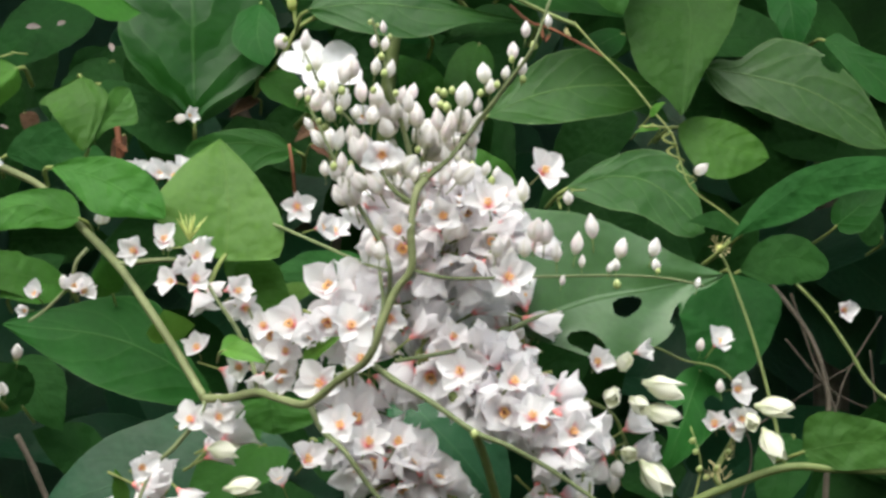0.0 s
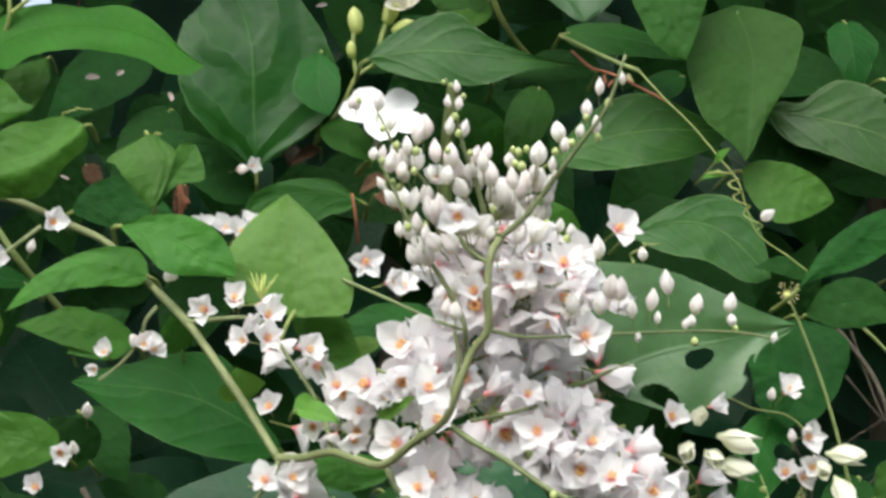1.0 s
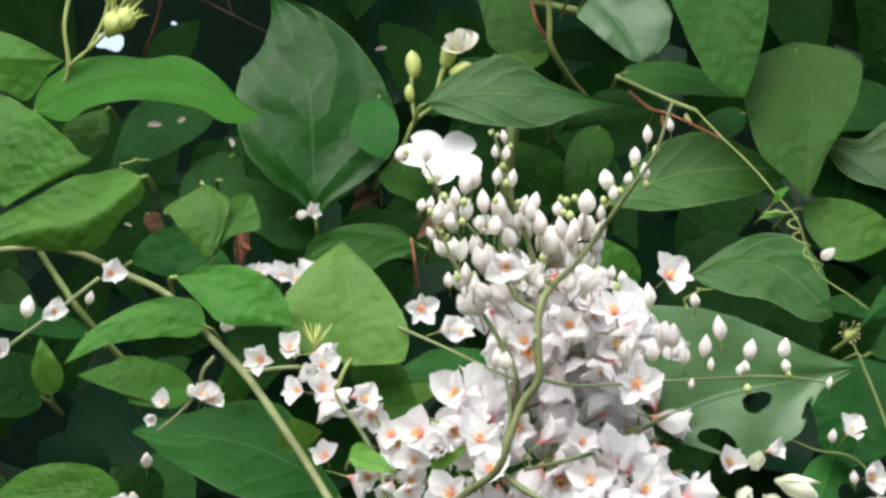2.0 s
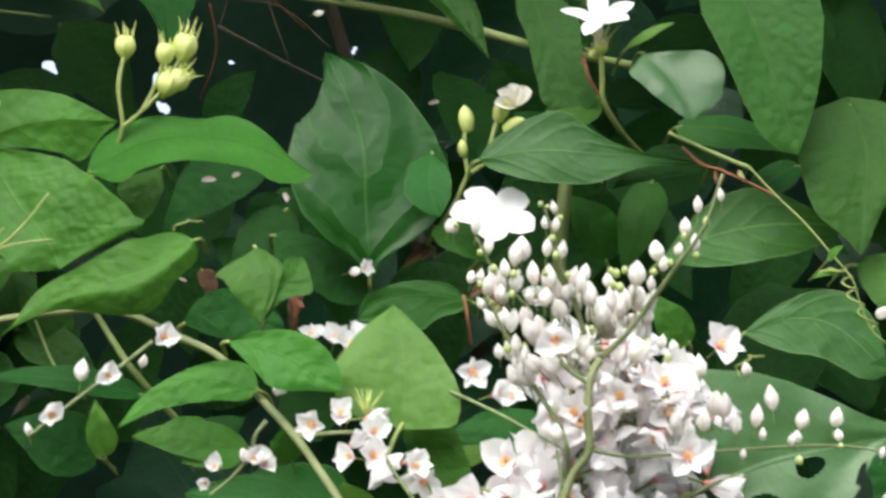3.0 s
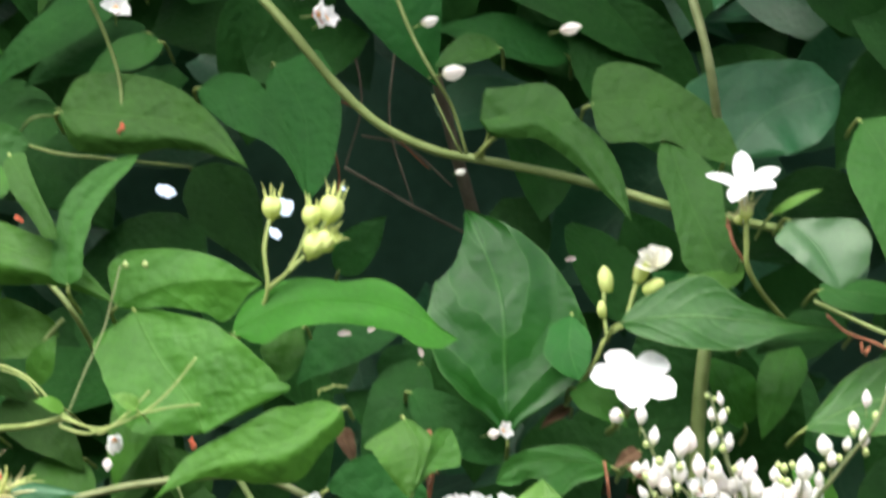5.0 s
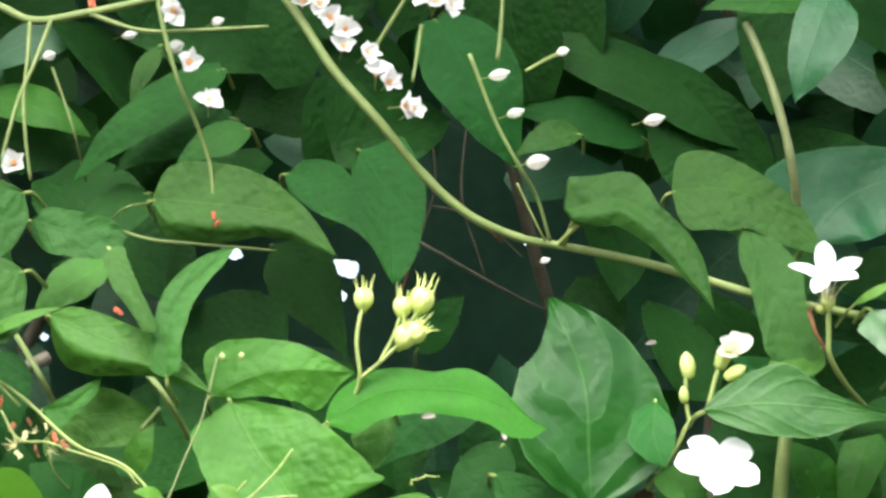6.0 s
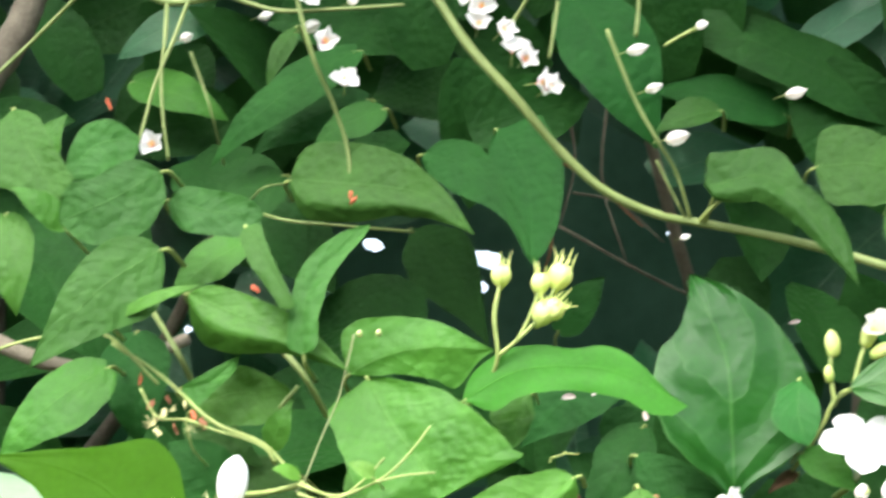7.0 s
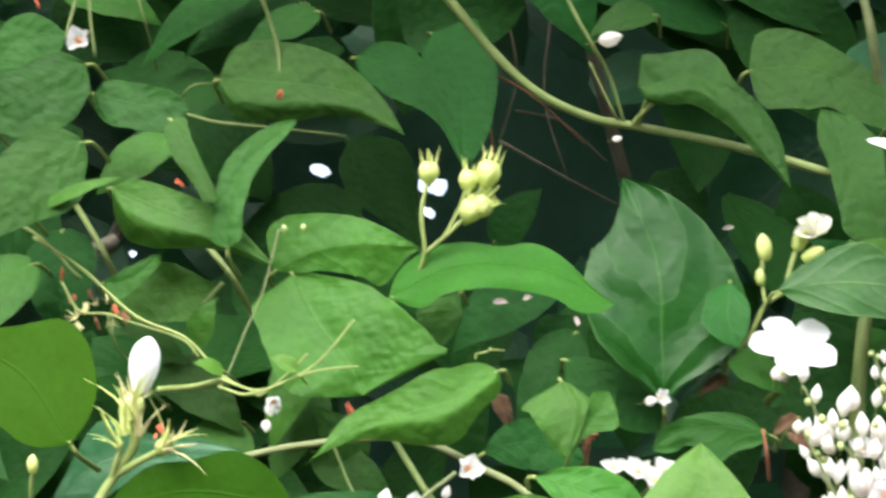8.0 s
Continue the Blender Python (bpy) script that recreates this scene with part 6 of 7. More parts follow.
stem(vine, ((-0.1918, -0.0310, 0.1626), (-0.1773, -0.0310, 0.1576), (-0.1715, -0.0310, 0.1554), (-0.1590, -0.0310, 0.1656), (-0.1511, -0.0300, 0.1749)), 0.00075, 0.00050, mat=TWIG_GREEN, name="twig")
stem(vine, ((-0.2446, -0.0300, 0.1921), (-0.2423, -0.0200, 0.1797), (-0.2371, 0.0000, 0.1727)), 0.00050, 0.00041, mat=TWIG_GREEN, name="twig")

upper = thing("climbing_vine", (0.0073, 0.0900, 0.3150), "green climbing vine arching through the leaves with hanging blossoms", "vine")
stem(upper, ((-0.1599, 0.0500, 0.4561), (-0.1413, 0.0500, 0.4305), (-0.1228, 0.0500, 0.4021), (-0.0990, 0.0550, 0.3756), (-0.0757, 0.0700, 0.3507), (-0.0520, 0.0800, 0.3317), (-0.0251, 0.0900, 0.3219), (-0.0041, 0.0940, 0.3188), (0.0374, 0.0900, 0.3094), (0.0748, 0.0800, 0.2963), (0.1009, 0.0800, 0.2888), (0.1563, 0.1000, 0.2826)), 0.00253, 0.00235, mat=STEM, name="stem", label="long arching green stem")
stem(upper, ((-0.0041, 0.0940, 0.3188), (0.0002, 0.0850, 0.3221), (0.0069, 0.0800, 0.3275)), 0.00146, 0.00116, mat=TWIG_GREEN, name="petiole")
blade(upper, ((0.0069, 0.0700, 0.3336), (0.0305, 0.0706, 0.3363), (0.0528, 0.0650, 0.3136), (0.0741, 0.0555, 0.2752)), (0.0189, 0.0168, 0.0145, 0.0155, 0.0084, 0.0104, 0.0085, 0.0035), (0.0095, 0.0107, 0.0134, 0.0141, 0.0121, 0.0089, 0.0054, 0.0016), "vine_shade", lift=(-0.15, 0.4), wave=1.1, fold=(1, 0.5, -0.8), lobe=0.12, stalk=(-0.0014, 0.0940, 0.3173))
blade(upper, ((0.0561, 0.0900, 0.3476), (0.0837, 0.0902, 0.3486), (0.1065, 0.0879, 0.3393), (0.1349, 0.0808, 0.3106)), (0.0166, 0.0199, 0.0217, 0.0185, 0.0143, 0.0121, 0.0099, 0.0042), (0.0153, 0.0207, 0.0223, 0.0223, 0.0209, 0.0158, 0.0125, 0.0055), "vine_shade", lift=(-0.1, 0.2))
blade(upper, ((-0.2179, 0.0650, 0.3352), (-0.1899, 0.0643, 0.3325), (-0.1573, 0.0634, 0.3286), (-0.1394, 0.0617, 0.3220), (-0.1189, 0.0569, 0.3026)), (0.0135, 0.0193, 0.0224, 0.0222, 0.0167, 0.0102, 0.0056, 0.0026), (0.0053, 0.0175, 0.0202, 0.0192, 0.0140, 0.0126, 0.0080, 0.0024), "vine_shade", lift=(-0.05, 0.3), wave=0.9, fold=(1, 0.6, -1.2))
blade(upper, ((-0.1543, 0.1200, 0.3656), (-0.1290, 0.1179, 0.3571), (-0.1082, 0.1125, 0.3353), (-0.0924, 0.1034, 0.2988)), (0.0003, 0.0079, 0.0121, 0.0131, 0.0088, 0.0061, 0.0048, 0.0021), (0.0038, 0.0096, 0.0139, 0.0157, 0.0138, 0.0077, 0.0023, 0.0011), "deep", lift=(-0.1, 0.15))
blade(upper, ((-0.1137, 0.1250, 0.3809), (-0.0956, 0.1167, 0.3476), (-0.0925, 0.1045, 0.2985)), (0.0002, 0.0207, 0.0232, 0.0234, 0.0206, 0.0170, 0.0126, 0.0070), (0.0000, 0.0080, 0.0128, 0.0135, 0.0126, 0.0085, 0.0033, 0.0010), "deep", lift=(0.1, 0.1))
blade(upper, ((0.1880, 0.0400, 0.3243), (0.2036, 0.0296, 0.2827), (0.2200, 0.0180, 0.2150)), (0.0046, 0.0209, 0.0360, 0.0354, 0.0346, 0.0267, 0.0171, 0.0071), (0.0014, 0.0086, 0.0174, 0.0217, 0.0218, 0.0199, 0.0162, 0.0111), "vine_shade", lift=(0.2, 0.2))
blade(upper, ((0.2540, 0.0500, 0.2491), (0.2588, 0.0438, 0.2240), (0.2555, 0.0369, 0.1964), (0.2501, 0.0297, 0.1676)), (0.0054, 0.0147, 0.0267, 0.0230, 0.0160, 0.0099, 0.0052, 0.0028), (0.0294, 0.0314, 0.0334, 0.0346, 0.0345, 0.0294, 0.0214, 0.0061), "vine_shade", lift=(0.2, 0.15), lobe=0.06)
blade(upper, ((0.2526, 0.0500, 0.1671), (0.2727, 0.0477, 0.1578), (0.2986, 0.0460, 0.1510)), (0.0015, 0.0060, 0.0098, 0.0116, 0.0130, 0.0122, 0.0093, 0.0050), (0.0000, 0.0058, 0.0108, 0.0147, 0.0177, 0.0151, 0.0095, 0.0043), "vine", lift=(-0.1, 0.3))
blade(upper, ((0.2974, 0.0000, 0.0015), (0.3225, 0.0012, 0.0064), (0.3536, 0.0006, 0.0038)), (0.0036, 0.0131, 0.0160, 0.0153, 0.0125, 0.0105, 0.0079, 0.0052), (0.0034, 0.0074, 0.0101, 0.0118, 0.0123, 0.0117, 0.0094, 0.0077), "vine_shade", wave=1.2)
leaf(upper, (-0.1765, 0.1200, 0.3916), (-0.2143, 0.1100, 0.3688), (0.0116, 0.0116), form="ovate", mat="vine_shade")
stem(upper, ((-0.3263, 0.0300, 0.4307), (-0.2994, 0.0300, 0.4305), (-0.2780, 0.0300, 0.4216), (-0.2515, 0.0300, 0.4255), (-0.2192, 0.0300, 0.4330), (-0.1928, 0.0300, 0.4422)), 0.00220, 0.00193, mat=STEM, name="stem")
stem(upper, ((-0.2485, 0.0300, 0.4255), (-0.2365, 0.0300, 0.4207), (-0.2185, 0.0300, 0.4159), (-0.1898, 0.0350, 0.4184), (-0.1564, 0.0400, 0.4222)), 0.00138, 0.00083, mat=STEM, name="raceme_stalk")
stem(upper, ((-0.2795, 0.0300, 0.4216), (-0.2770, 0.0200, 0.3989), (-0.2778, 0.0200, 0.3776), (-0.2758, 0.0200, 0.3565), (-0.2728, 0.0250, 0.3340)), 0.00110, 0.00082, mat=STEM, name="raceme_stalk")
stem(upper, ((-0.2678, 0.0300, 0.4240), (-0.2730, 0.0200, 0.3958), (-0.2806, 0.0200, 0.3746), (-0.2845, 0.0200, 0.3565), (-0.2875, 0.0200, 0.3416)), 0.00110, 0.00082, mat=STEM, name="raceme_stalk")
stem(upper, ((-0.2151, 0.0300, 0.4424), (-0.2097, 0.0300, 0.4174), (-0.2021, 0.0350, 0.3913), (-0.1933, 0.0500, 0.3714), (-0.1865, 0.0600, 0.3497), (-0.1845, 0.0620, 0.3227)), 0.00138, 0.00085, mat=STEM, name="raceme_stalk")
stem(upper, ((-0.0812, 0.0400, 0.4452), (-0.0993, 0.0500, 0.4176), (-0.1051, 0.0500, 0.4082)), 0.00111, 0.00084, mat=STEM, name="raceme_stalk")
stem(upper, ((-0.0770, 0.0500, 0.4269), (-0.0790, 0.0500, 0.4112), (-0.0812, 0.0500, 0.3956)), 0.00112, 0.00084, mat=STEM, name="raceme_stalk")
stem(upper, ((-0.0517, 0.0500, 0.4110), (-0.0385, 0.0600, 0.3785), (-0.0267, 0.0660, 0.3570), (-0.0162, 0.0800, 0.3424), (-0.0086, 0.0920, 0.3208)), 0.00112, 0.00088, mat=STEM, name="raceme_stalk")
stem(upper, ((-0.0222, 0.0500, 0.4015), (-0.0119, 0.0500, 0.4076), (-0.0045, 0.0500, 0.4113)), 0.00084, 0.00140, mat=TWIG_GREEN, name="raceme_stalk")
stem(upper, ((-0.0340, 0.1000, 0.4679), (-0.0356, 0.1000, 0.4415), (-0.0371, 0.1000, 0.4251)), 0.00118, 0.00118, mat=STEM, name="raceme_stalk")
stem(upper, ((-0.0264, 0.0800, 0.3492), (-0.0150, 0.0850, 0.3261), (-0.0100, 0.0940, 0.3195)), 0.00062, 0.00057, mat=STEM, name="raceme_stalk")
flower(upper, (-0.1394, 0.0450, 0.4365), (0.2, -0.8, 0.3), 0.0095, 0.65)
flower(upper, (-0.1305, 0.0450, 0.4349), (0.3, -0.8, 0.3), 0.0095, 0.65)
flower(upper, (-0.1244, 0.0450, 0.4285), (0.2, -0.9, 0.2), 0.0095, 0.65)
flower(upper, (-0.1168, 0.0450, 0.4222), (0.3, -0.9, 0.2), 0.0095, 0.65)
flower(upper, (-0.1181, 0.0450, 0.4112), (0.1, -1, 0.1), 0.0095, 0.65)
flower(upper, (-0.1062, 0.0450, 0.4081), (0.5, -0.8, 0), 0.0095, 0.65)
flower(upper, (-0.1002, 0.0450, 0.3971), (0.4, -0.6, 0.4), 0.0095, 0.65)
flower(upper, (-0.0942, 0.0450, 0.3925), (0.6, -0.6, 0), 0.0095, 0.65)
flower(upper, (-0.0867, 0.0450, 0.3801), (0.6, -0.6, 0.1), 0.0095, 0.65)
flower(upper, (-0.0823, 0.0450, 0.3770), (0.5, -0.7, -0.1), 0.0095, 0.65)
flower(upper, (-0.0695, 0.0450, 0.4360), (0.2, -0.8, 0.5), 0.0095, 0.65)
flower(upper, (-0.0740, 0.0450, 0.4376), (-0.3, -0.8, 0.4), 0.0095, 0.65)
flower(upper, (-0.0635, 0.0450, 0.4343), (0.6, -0.6, 0.2), 0.0095, 0.65)
flower(upper, (-0.1440, 0.0450, 0.4406), (0, -0.8, 0.3), 0.0095, 0.65)
flower(upper, (-0.1963, 0.0300, 0.3982), (0.2, -1, 0), 0.0099, 0.6)
flower(upper, (-0.1847, 0.0300, 0.3758), (0.4, -0.8, 0.1), 0.0099, 0.6)
flower(upper, (-0.2041, 0.0300, 0.4267), (0.2, -0.9, 0), 0.0099, 0.6)
flower(upper, (-0.2826, 0.0300, 0.3438), (-0.2, -0.9, 0), 0.0099, 0.6)
bud(upper, (-0.2710, 0.0400, 0.4058), (1, -0.3, 0.2), 0.0078)
bud(upper, (-0.2298, 0.0400, 0.4171), (1, -0.3, 0.2), 0.0083)
bud(upper, (-0.1833, 0.0400, 0.4249), (1, -0.3, 0.2), 0.0078)
bud(upper, (-0.2051, 0.0400, 0.4110), (1, -0.3, 0.2), 0.0106)
bud(upper, (-0.0369, 0.0400, 0.3960), (1, -0.3, 0.2), 0.0111)
bud(upper, (-0.0282, 0.0400, 0.3752), (1, -0.3, 0.2), 0.0095)
bud(upper, (-0.0163, 0.0660, 0.3570), (1, -0.3, 0.2), 0.0131)
bud(upper, (-0.2106, 0.0400, 0.4383), (1, -0.3, 0.2), 0.0083)
bud(upper, (-0.0033, 0.0400, 0.4087), (1, -0.3, 0.2), 0.0072)
bud(upper, (0.0426, 0.0400, 0.3718), (1, -0.3, 0.2), 0.0111)
bud(upper, (-0.0122, 0.0660, 0.3037), (1, -0.3, 0.2), 0.0057)
scrap(upper, (-0.1835, 0.0550, 0.3239), 0.0026, CORAL, seed=31)
scrap(upper, (-0.2474, 0.0300, 0.4326), 0.0046, CORAL, seed=32)
leaf(upper, (-0.1736, 0.3000, 0.4992), (-0.1949, 0.2900, 0.4555), (0.0118, 0.0139), form="ovate", mat="dead", lift=(0.9, 0.7), wave=2.5, label="curled dead brown leaf")
stem(upper, ((-0.3784, 0.0500, 0.3859), (-0.3555, 0.0500, 0.4094), (-0.3296, 0.0400, 0.4307)), 0.00111, 0.00110, mat=STEM, name="stem")

side = thing("twining_vine", (0.2918, 0.0000, -0.0050), "twining vine with tendrils, seed pods and few blossoms", "vine")
stem(side, ((0.2354, -0.0100, -0.0250), (0.2592, 0.0000, -0.0155), (0.2891, 0.0000, -0.0058), (0.3135, 0.0000, -0.0063), (0.3462, 0.0000, -0.0076)), 0.00192, 0.00194, mat=STEM, name="stem", label="thick green stem")
stem(side, ((0.2891, 0.0000, -0.0058), (0.2844, 0.0000, 0.0174), (0.2784, 0.0000, 0.0439), (0.2722, 0.0000, 0.0652), (0.2646, 0.0000, 0.0866), (0.2600, 0.0000, 0.0974)), 0.00093, 0.00057, mat=STEM, name="stem")
stem(side, ((0.3090, 0.0600, 0.0946), (0.3259, 0.0600, 0.0776), (0.3398, 0.0600, 0.0577), (0.3508, 0.0600, 0.0393), (0.3678, 0.0600, 0.0252)), 0.00093, 0.00093, mat=STEM, name="stem")
stem(side, ((0.1969, 0.0200, 0.2098), (0.2083, 0.0150, 0.1947), (0.2195, 0.0100, 0.1811), (0.2306, 0.0050, 0.1649), (0.2388, 0.0000, 0.1515), (0.2426, 0.0000, 0.1379), (0.2478, 0.0000, 0.1257), (0.2612, 0.0000, 0.1158), (0.2706, 0.0000, 0.1084)), 0.00047, 0.00039, mat=TWIG_GREEN, name="stem")
stem(side, ((0.1595, 0.0300, 0.2302), (0.1819, 0.0300, 0.2193), (0.1969, 0.0200, 0.2098)), 0.00107, 0.00105, mat=STEM, name="stem")
coil(side, ((0.2350, -0.0050, 0.1517), (0.2388, -0.0050, 0.1409), (0.2480, -0.0050, 0.1261)), 0.00057, 3.5, 0.0028)
coil(side, ((0.2214, -0.0050, 0.1534), (0.2283, -0.0050, 0.1552), (0.2350, -0.0050, 0.1537)), 0.00065, 2.5, 0.0018)
coil(side, ((0.1571, -0.1500, 0.0880), (0.1618, -0.1500, 0.0949), (0.1675, -0.1500, 0.0961)), 0.00052, 2, 0.0015)
leaf(side, (0.2281, 0.0000, 0.1609), (0.2328, -0.0100, 0.1656), (0.0023, 0.0023), form="ovate", mat="pale")
leaf(side, (0.2321, 0.0000, 0.1555), (0.2190, -0.0100, 0.1511), (0.0021, 0.0021), form="ovate", mat="pale")
bud(side, (0.2512, -0.0040, 0.1345), (0.5, -0.5, 0.4), 0.0087)
calyx(side, (0.2592, -0.0030, 0.0969), (0, -1, 0.2), 0.0036, True)
part("burr", stamen_mesh("burr", 13, 1.6, 1.0, 9, STRAW), side, turned((0.2590, -0.0040, 0.0973), (0, -1, 0.15), 0.3, 0.0067), "dry straw-coloured star")
flower(side, (0.1767, -0.1250, 0.0289), (-0.1, -1, 0.2), 0.0094, 0.6)
flower(side, (0.1931, -0.1250, 0.0337), (0.6, -0.5, 0.5), 0.0081, 0.6)
flower(side, (0.2535, -0.0100, 0.0125), (-0.1, -1, 0.2), 0.0097, 0.6)
flower(side, (0.2632, -0.0100, 0.0296), (0.2, -0.8, 0.2), 0.0097, 0.6)
flower(side, (0.2544, -0.0100, 0.0500), (0.6, -0.6, 0.3), 0.0102, 0.6)
flower(side, (0.2655, -0.0100, 0.0152), (0, -0.8, 0.1), 0.0092, 0.6)
flower(side, (0.2601, -0.0100, 0.0113), (0.2, -0.8, 0), 0.0082, 0.6)
bud(side, (0.2381, -0.0500, 0.0454), (0, -0.2, 1), 0.0064)
bud(side, (0.2466, -0.0500, 0.0271), (0, -0.2, 1), 0.0064)
bud(side, (0.1975, -0.0500, -0.0153), (0, -0.2, 1), 0.0113)
bud(side, (0.2142, -0.0500, -0.0017), (0, -0.2, 1), 0.0098)
pod(side, (0.1877, -0.1200, 0.0279), (0.1, -1, 0.3), 0.0115)
pod(side, (0.1845, -0.1200, 0.0191), (-0.2, -0.8, -0.5), 0.0124)
pod(side, (0.1979, -0.1200, 0.0220), (1, -0.35, -0.3), 0.0164)
pod(side, (0.1932, -0.1150, 0.0162), (0.3, -0.8, -0.5), 0.0125)
pod(side, (0.1983, -0.1150, 0.0116), (1, -0.4, -0.35), 0.0156)
pod(side, (0.2711, -0.0200, 0.0214), (1, -0.4, -0.15), 0.0168)
pod(side, (0.2739, -0.0200, 0.0101), (0.35, -0.45, -0.9), 0.0168)
pod(side, (0.2696, -0.0150, 0.0174), (-0.2, -0.8, -0.5), 0.0125)
pod(side, (0.1984, -0.1100, -0.0100), (0.55, -0.45, -0.75), 0.0175)
pod(side, (0.1919, -0.1100, -0.0054), (-0.1, -0.9, -0.2), 0.0125)
stem(side, ((0.1904, -0.0600, 0.0469), (0.2173, -0.0400, 0.0463), (0.2372, -0.0200, 0.0420), (0.2542, -0.0100, 0.0400), (0.2633, -0.0100, 0.0322), (0.2682, -0.0100, 0.0165)), 0.00053, 0.00051, mat=STEM, name="raceme_stalk")
stem(side, ((0.1789, -0.0800, 0.0191), (0.1941, -0.0700, 0.0128), (0.2021, -0.0600, 0.0001)), 0.00095, 0.00073, mat=STEM, name="raceme_stalk")
stem(side, ((0.2682, -0.0100, 0.0165), (0.2624, 0.0000, 0.0041), (0.2554, 0.0000, -0.0090), (0.2592, 0.0000, -0.0155)), 0.00102, 0.00129, mat=STEM, name="raceme_stalk")
stem(side, ((0.2452, 0.0000, -0.0208), (0.2488, 0.0000, -0.0038), (0.2467, 0.0100, 0.0140)), 0.00065, 0.00026, mat=TWIG_GREEN, name="raceme_stalk")
stem(side, ((0.2554, 0.0000, -0.0090), (0.2596, 0.0000, -0.0025), (0.2651, 0.0000, 0.0041)), 0.00065, 0.00026, mat=TWIG_GREEN, name="raceme_stalk")
green_bud(side, (0.2477, -0.0020, -0.0065), 0.0036, (0.5, -0.5, 0.6))
green_bud(side, (0.2508, -0.0020, -0.0104), 0.0036, (0.5, -0.5, 0.6))
green_bud(side, (0.2463, -0.0020, 0.0013), 0.0036, (0.5, -0.5, 0.6))
green_bud(side, (0.2558, -0.0020, -0.0060), 0.0036, (0.5, -0.5, 0.6))
green_bud(side, (0.2448, -0.0020, 0.0065), 0.0036, (0.5, -0.5, 0.6))
green_bud(side, (0.2618, -0.0020, 0.0013), 0.0036, (0.5, -0.5, 0.6))
stem(side, ((0.2579, 0.0000, -0.0142), (0.2557, -0.0020, -0.0065), (0.2521, -0.0030, -0.0027)), 0.00077, 0.00051, mat=STRAW, name="raceme_stalk")
part("bract", stamen_mesh("bract", 3, .6, 1.0, 300, STRAW, True), side, turned((0.2538, -0.0030, -0.0105), (-0.3, -0.4, 1), 0, 0.0062), "dry straw bract")
part("bract", stamen_mesh("bract", 3, .6, 1.0, 301, STRAW, True), side, turned((0.2573, -0.0030, -0.0086), (0, -0.4, 1), 0, 0.0062), "dry straw bract")
part("bract", stamen_mesh("bract", 3, .6, 1.0, 302, STRAW, True), side, turned((0.2610, -0.0030, -0.0026), (0.3, -0.4, 1), 0, 0.0062), "dry straw bract")
part("bract", stamen_mesh("bract", 3, .6, 1.0, 303, STRAW, True), side, turned((0.2637, -0.0030, 0.0018), (-0.3, -0.4, 1), 0, 0.0062), "dry straw bract")
part("bract", stamen_mesh("bract", 3, .6, 1.0, 304, STRAW, True), side, turned((0.2506, -0.0030, -0.0118), (0, -0.4, 1), 0, 0.0062), "dry straw bract")
part("bract", stamen_mesh("bract", 3, .6, 1.0, 305, STRAW, True), side, turned((0.2591, -0.0030, -0.0118), (0.3, -0.4, 1), 0, 0.0062), "dry straw bract")
flower(side, (0.3376, 0.0600, 0.0763), (0.3, -0.8, 0.1), 0.0082, 0.7)

jas = thing("jasmine_sprig", (0.0366, 0.0900, 0.1815), "jasmine sprig with open white flower and yellow-green buds", "jasmine", "jasmine sprigs")
jasmine(jas, (0.0745, 0.0650, 0.1955), (0.1, -0.85, 0.55), 0.0218, 0.35, 5, 1.4, "open white jasmine flower")
stem(jas, ((0.0753, 0.0700, 0.1963), (0.0736, 0.0900, 0.1849), (0.0654, 0.1200, 0.1783)), 0.00139, 0.00175, mat=TWIG_GREEN, name="flower_stalk")
stem(jas, ((0.0386, 0.1000, 0.1843), (0.0565, 0.0960, 0.2099), (0.0640, 0.0940, 0.2243), (0.0772, 0.0900, 0.2321)), 0.00115, 0.00114, mat=TWIG_GREEN, name="flower_stalk")
stem(jas, ((0.0640, 0.0940, 0.2237), (0.0623, 0.0940, 0.2362), (0.0626, 0.0940, 0.2513)), 0.00114, 0.00114, mat=TWIG_GREEN, name="flower_stalk")
stem(jas, ((0.0727, 0.0900, 0.2292), (0.0775, 0.0900, 0.2471), (0.0822, 0.0900, 0.2590)), 0.00114, 0.00142, mat=TWIG_GREEN, name="flower_stalk")
yellow_bud(jas, (0.0633, 0.0940, 0.2543), (-0.1, -0.1, 1), 0.0143)
yellow_bud(jas, (0.0611, 0.0920, 0.2382), (-0.1, -0.3, 1), 0.0091)
yellow_bud(jas, (0.0821, 0.0880, 0.2585), (0.4, -0.3, 1), 0.0154)
yellow_bud(jas, (0.0877, 0.0880, 0.2494), (0.9, -0.2, 0.5), 0.0125)
for k in range(4):
    part("faded_petal", FADED_PETAL, jas, turned((0.0893, 0.0860, 0.2590), (0.2, -1, 0.3), 1.6 - 0.7 * k, 0.0125), "faded grey-white petal")
leaf(jas, (0.0466, 0.0850, 0.1961), (0.0722, 0.0750, 0.1765), (0.0113, 0.0085), form="ovate", mat="vine")

jasb = thing("jasmine_sprig", (0.1384, 0.0600, 0.2419), "upright jasmine sprig with one white flower above green calyces", "jasmine", "jasmine sprigs")
jasmine(jasb, (0.1272, 0.0300, 0.2862), (0.0, -0.75, 0.65), 0.0200, 0.1, 5, 1.15, "open white jasmine flower seen from the side", JSTAR)
calyx(jasb, (0.1284, 0.0330, 0.2752), (0, -0.2, 1), 0.0066, False)
part("sepal_crown", SEPALS_GREEN, jasb, turned((0.1284, 0.0325, 0.2758), (0.1, -0.4, 1), 0.7, 0.0094), "splayed yellow-green sepals")
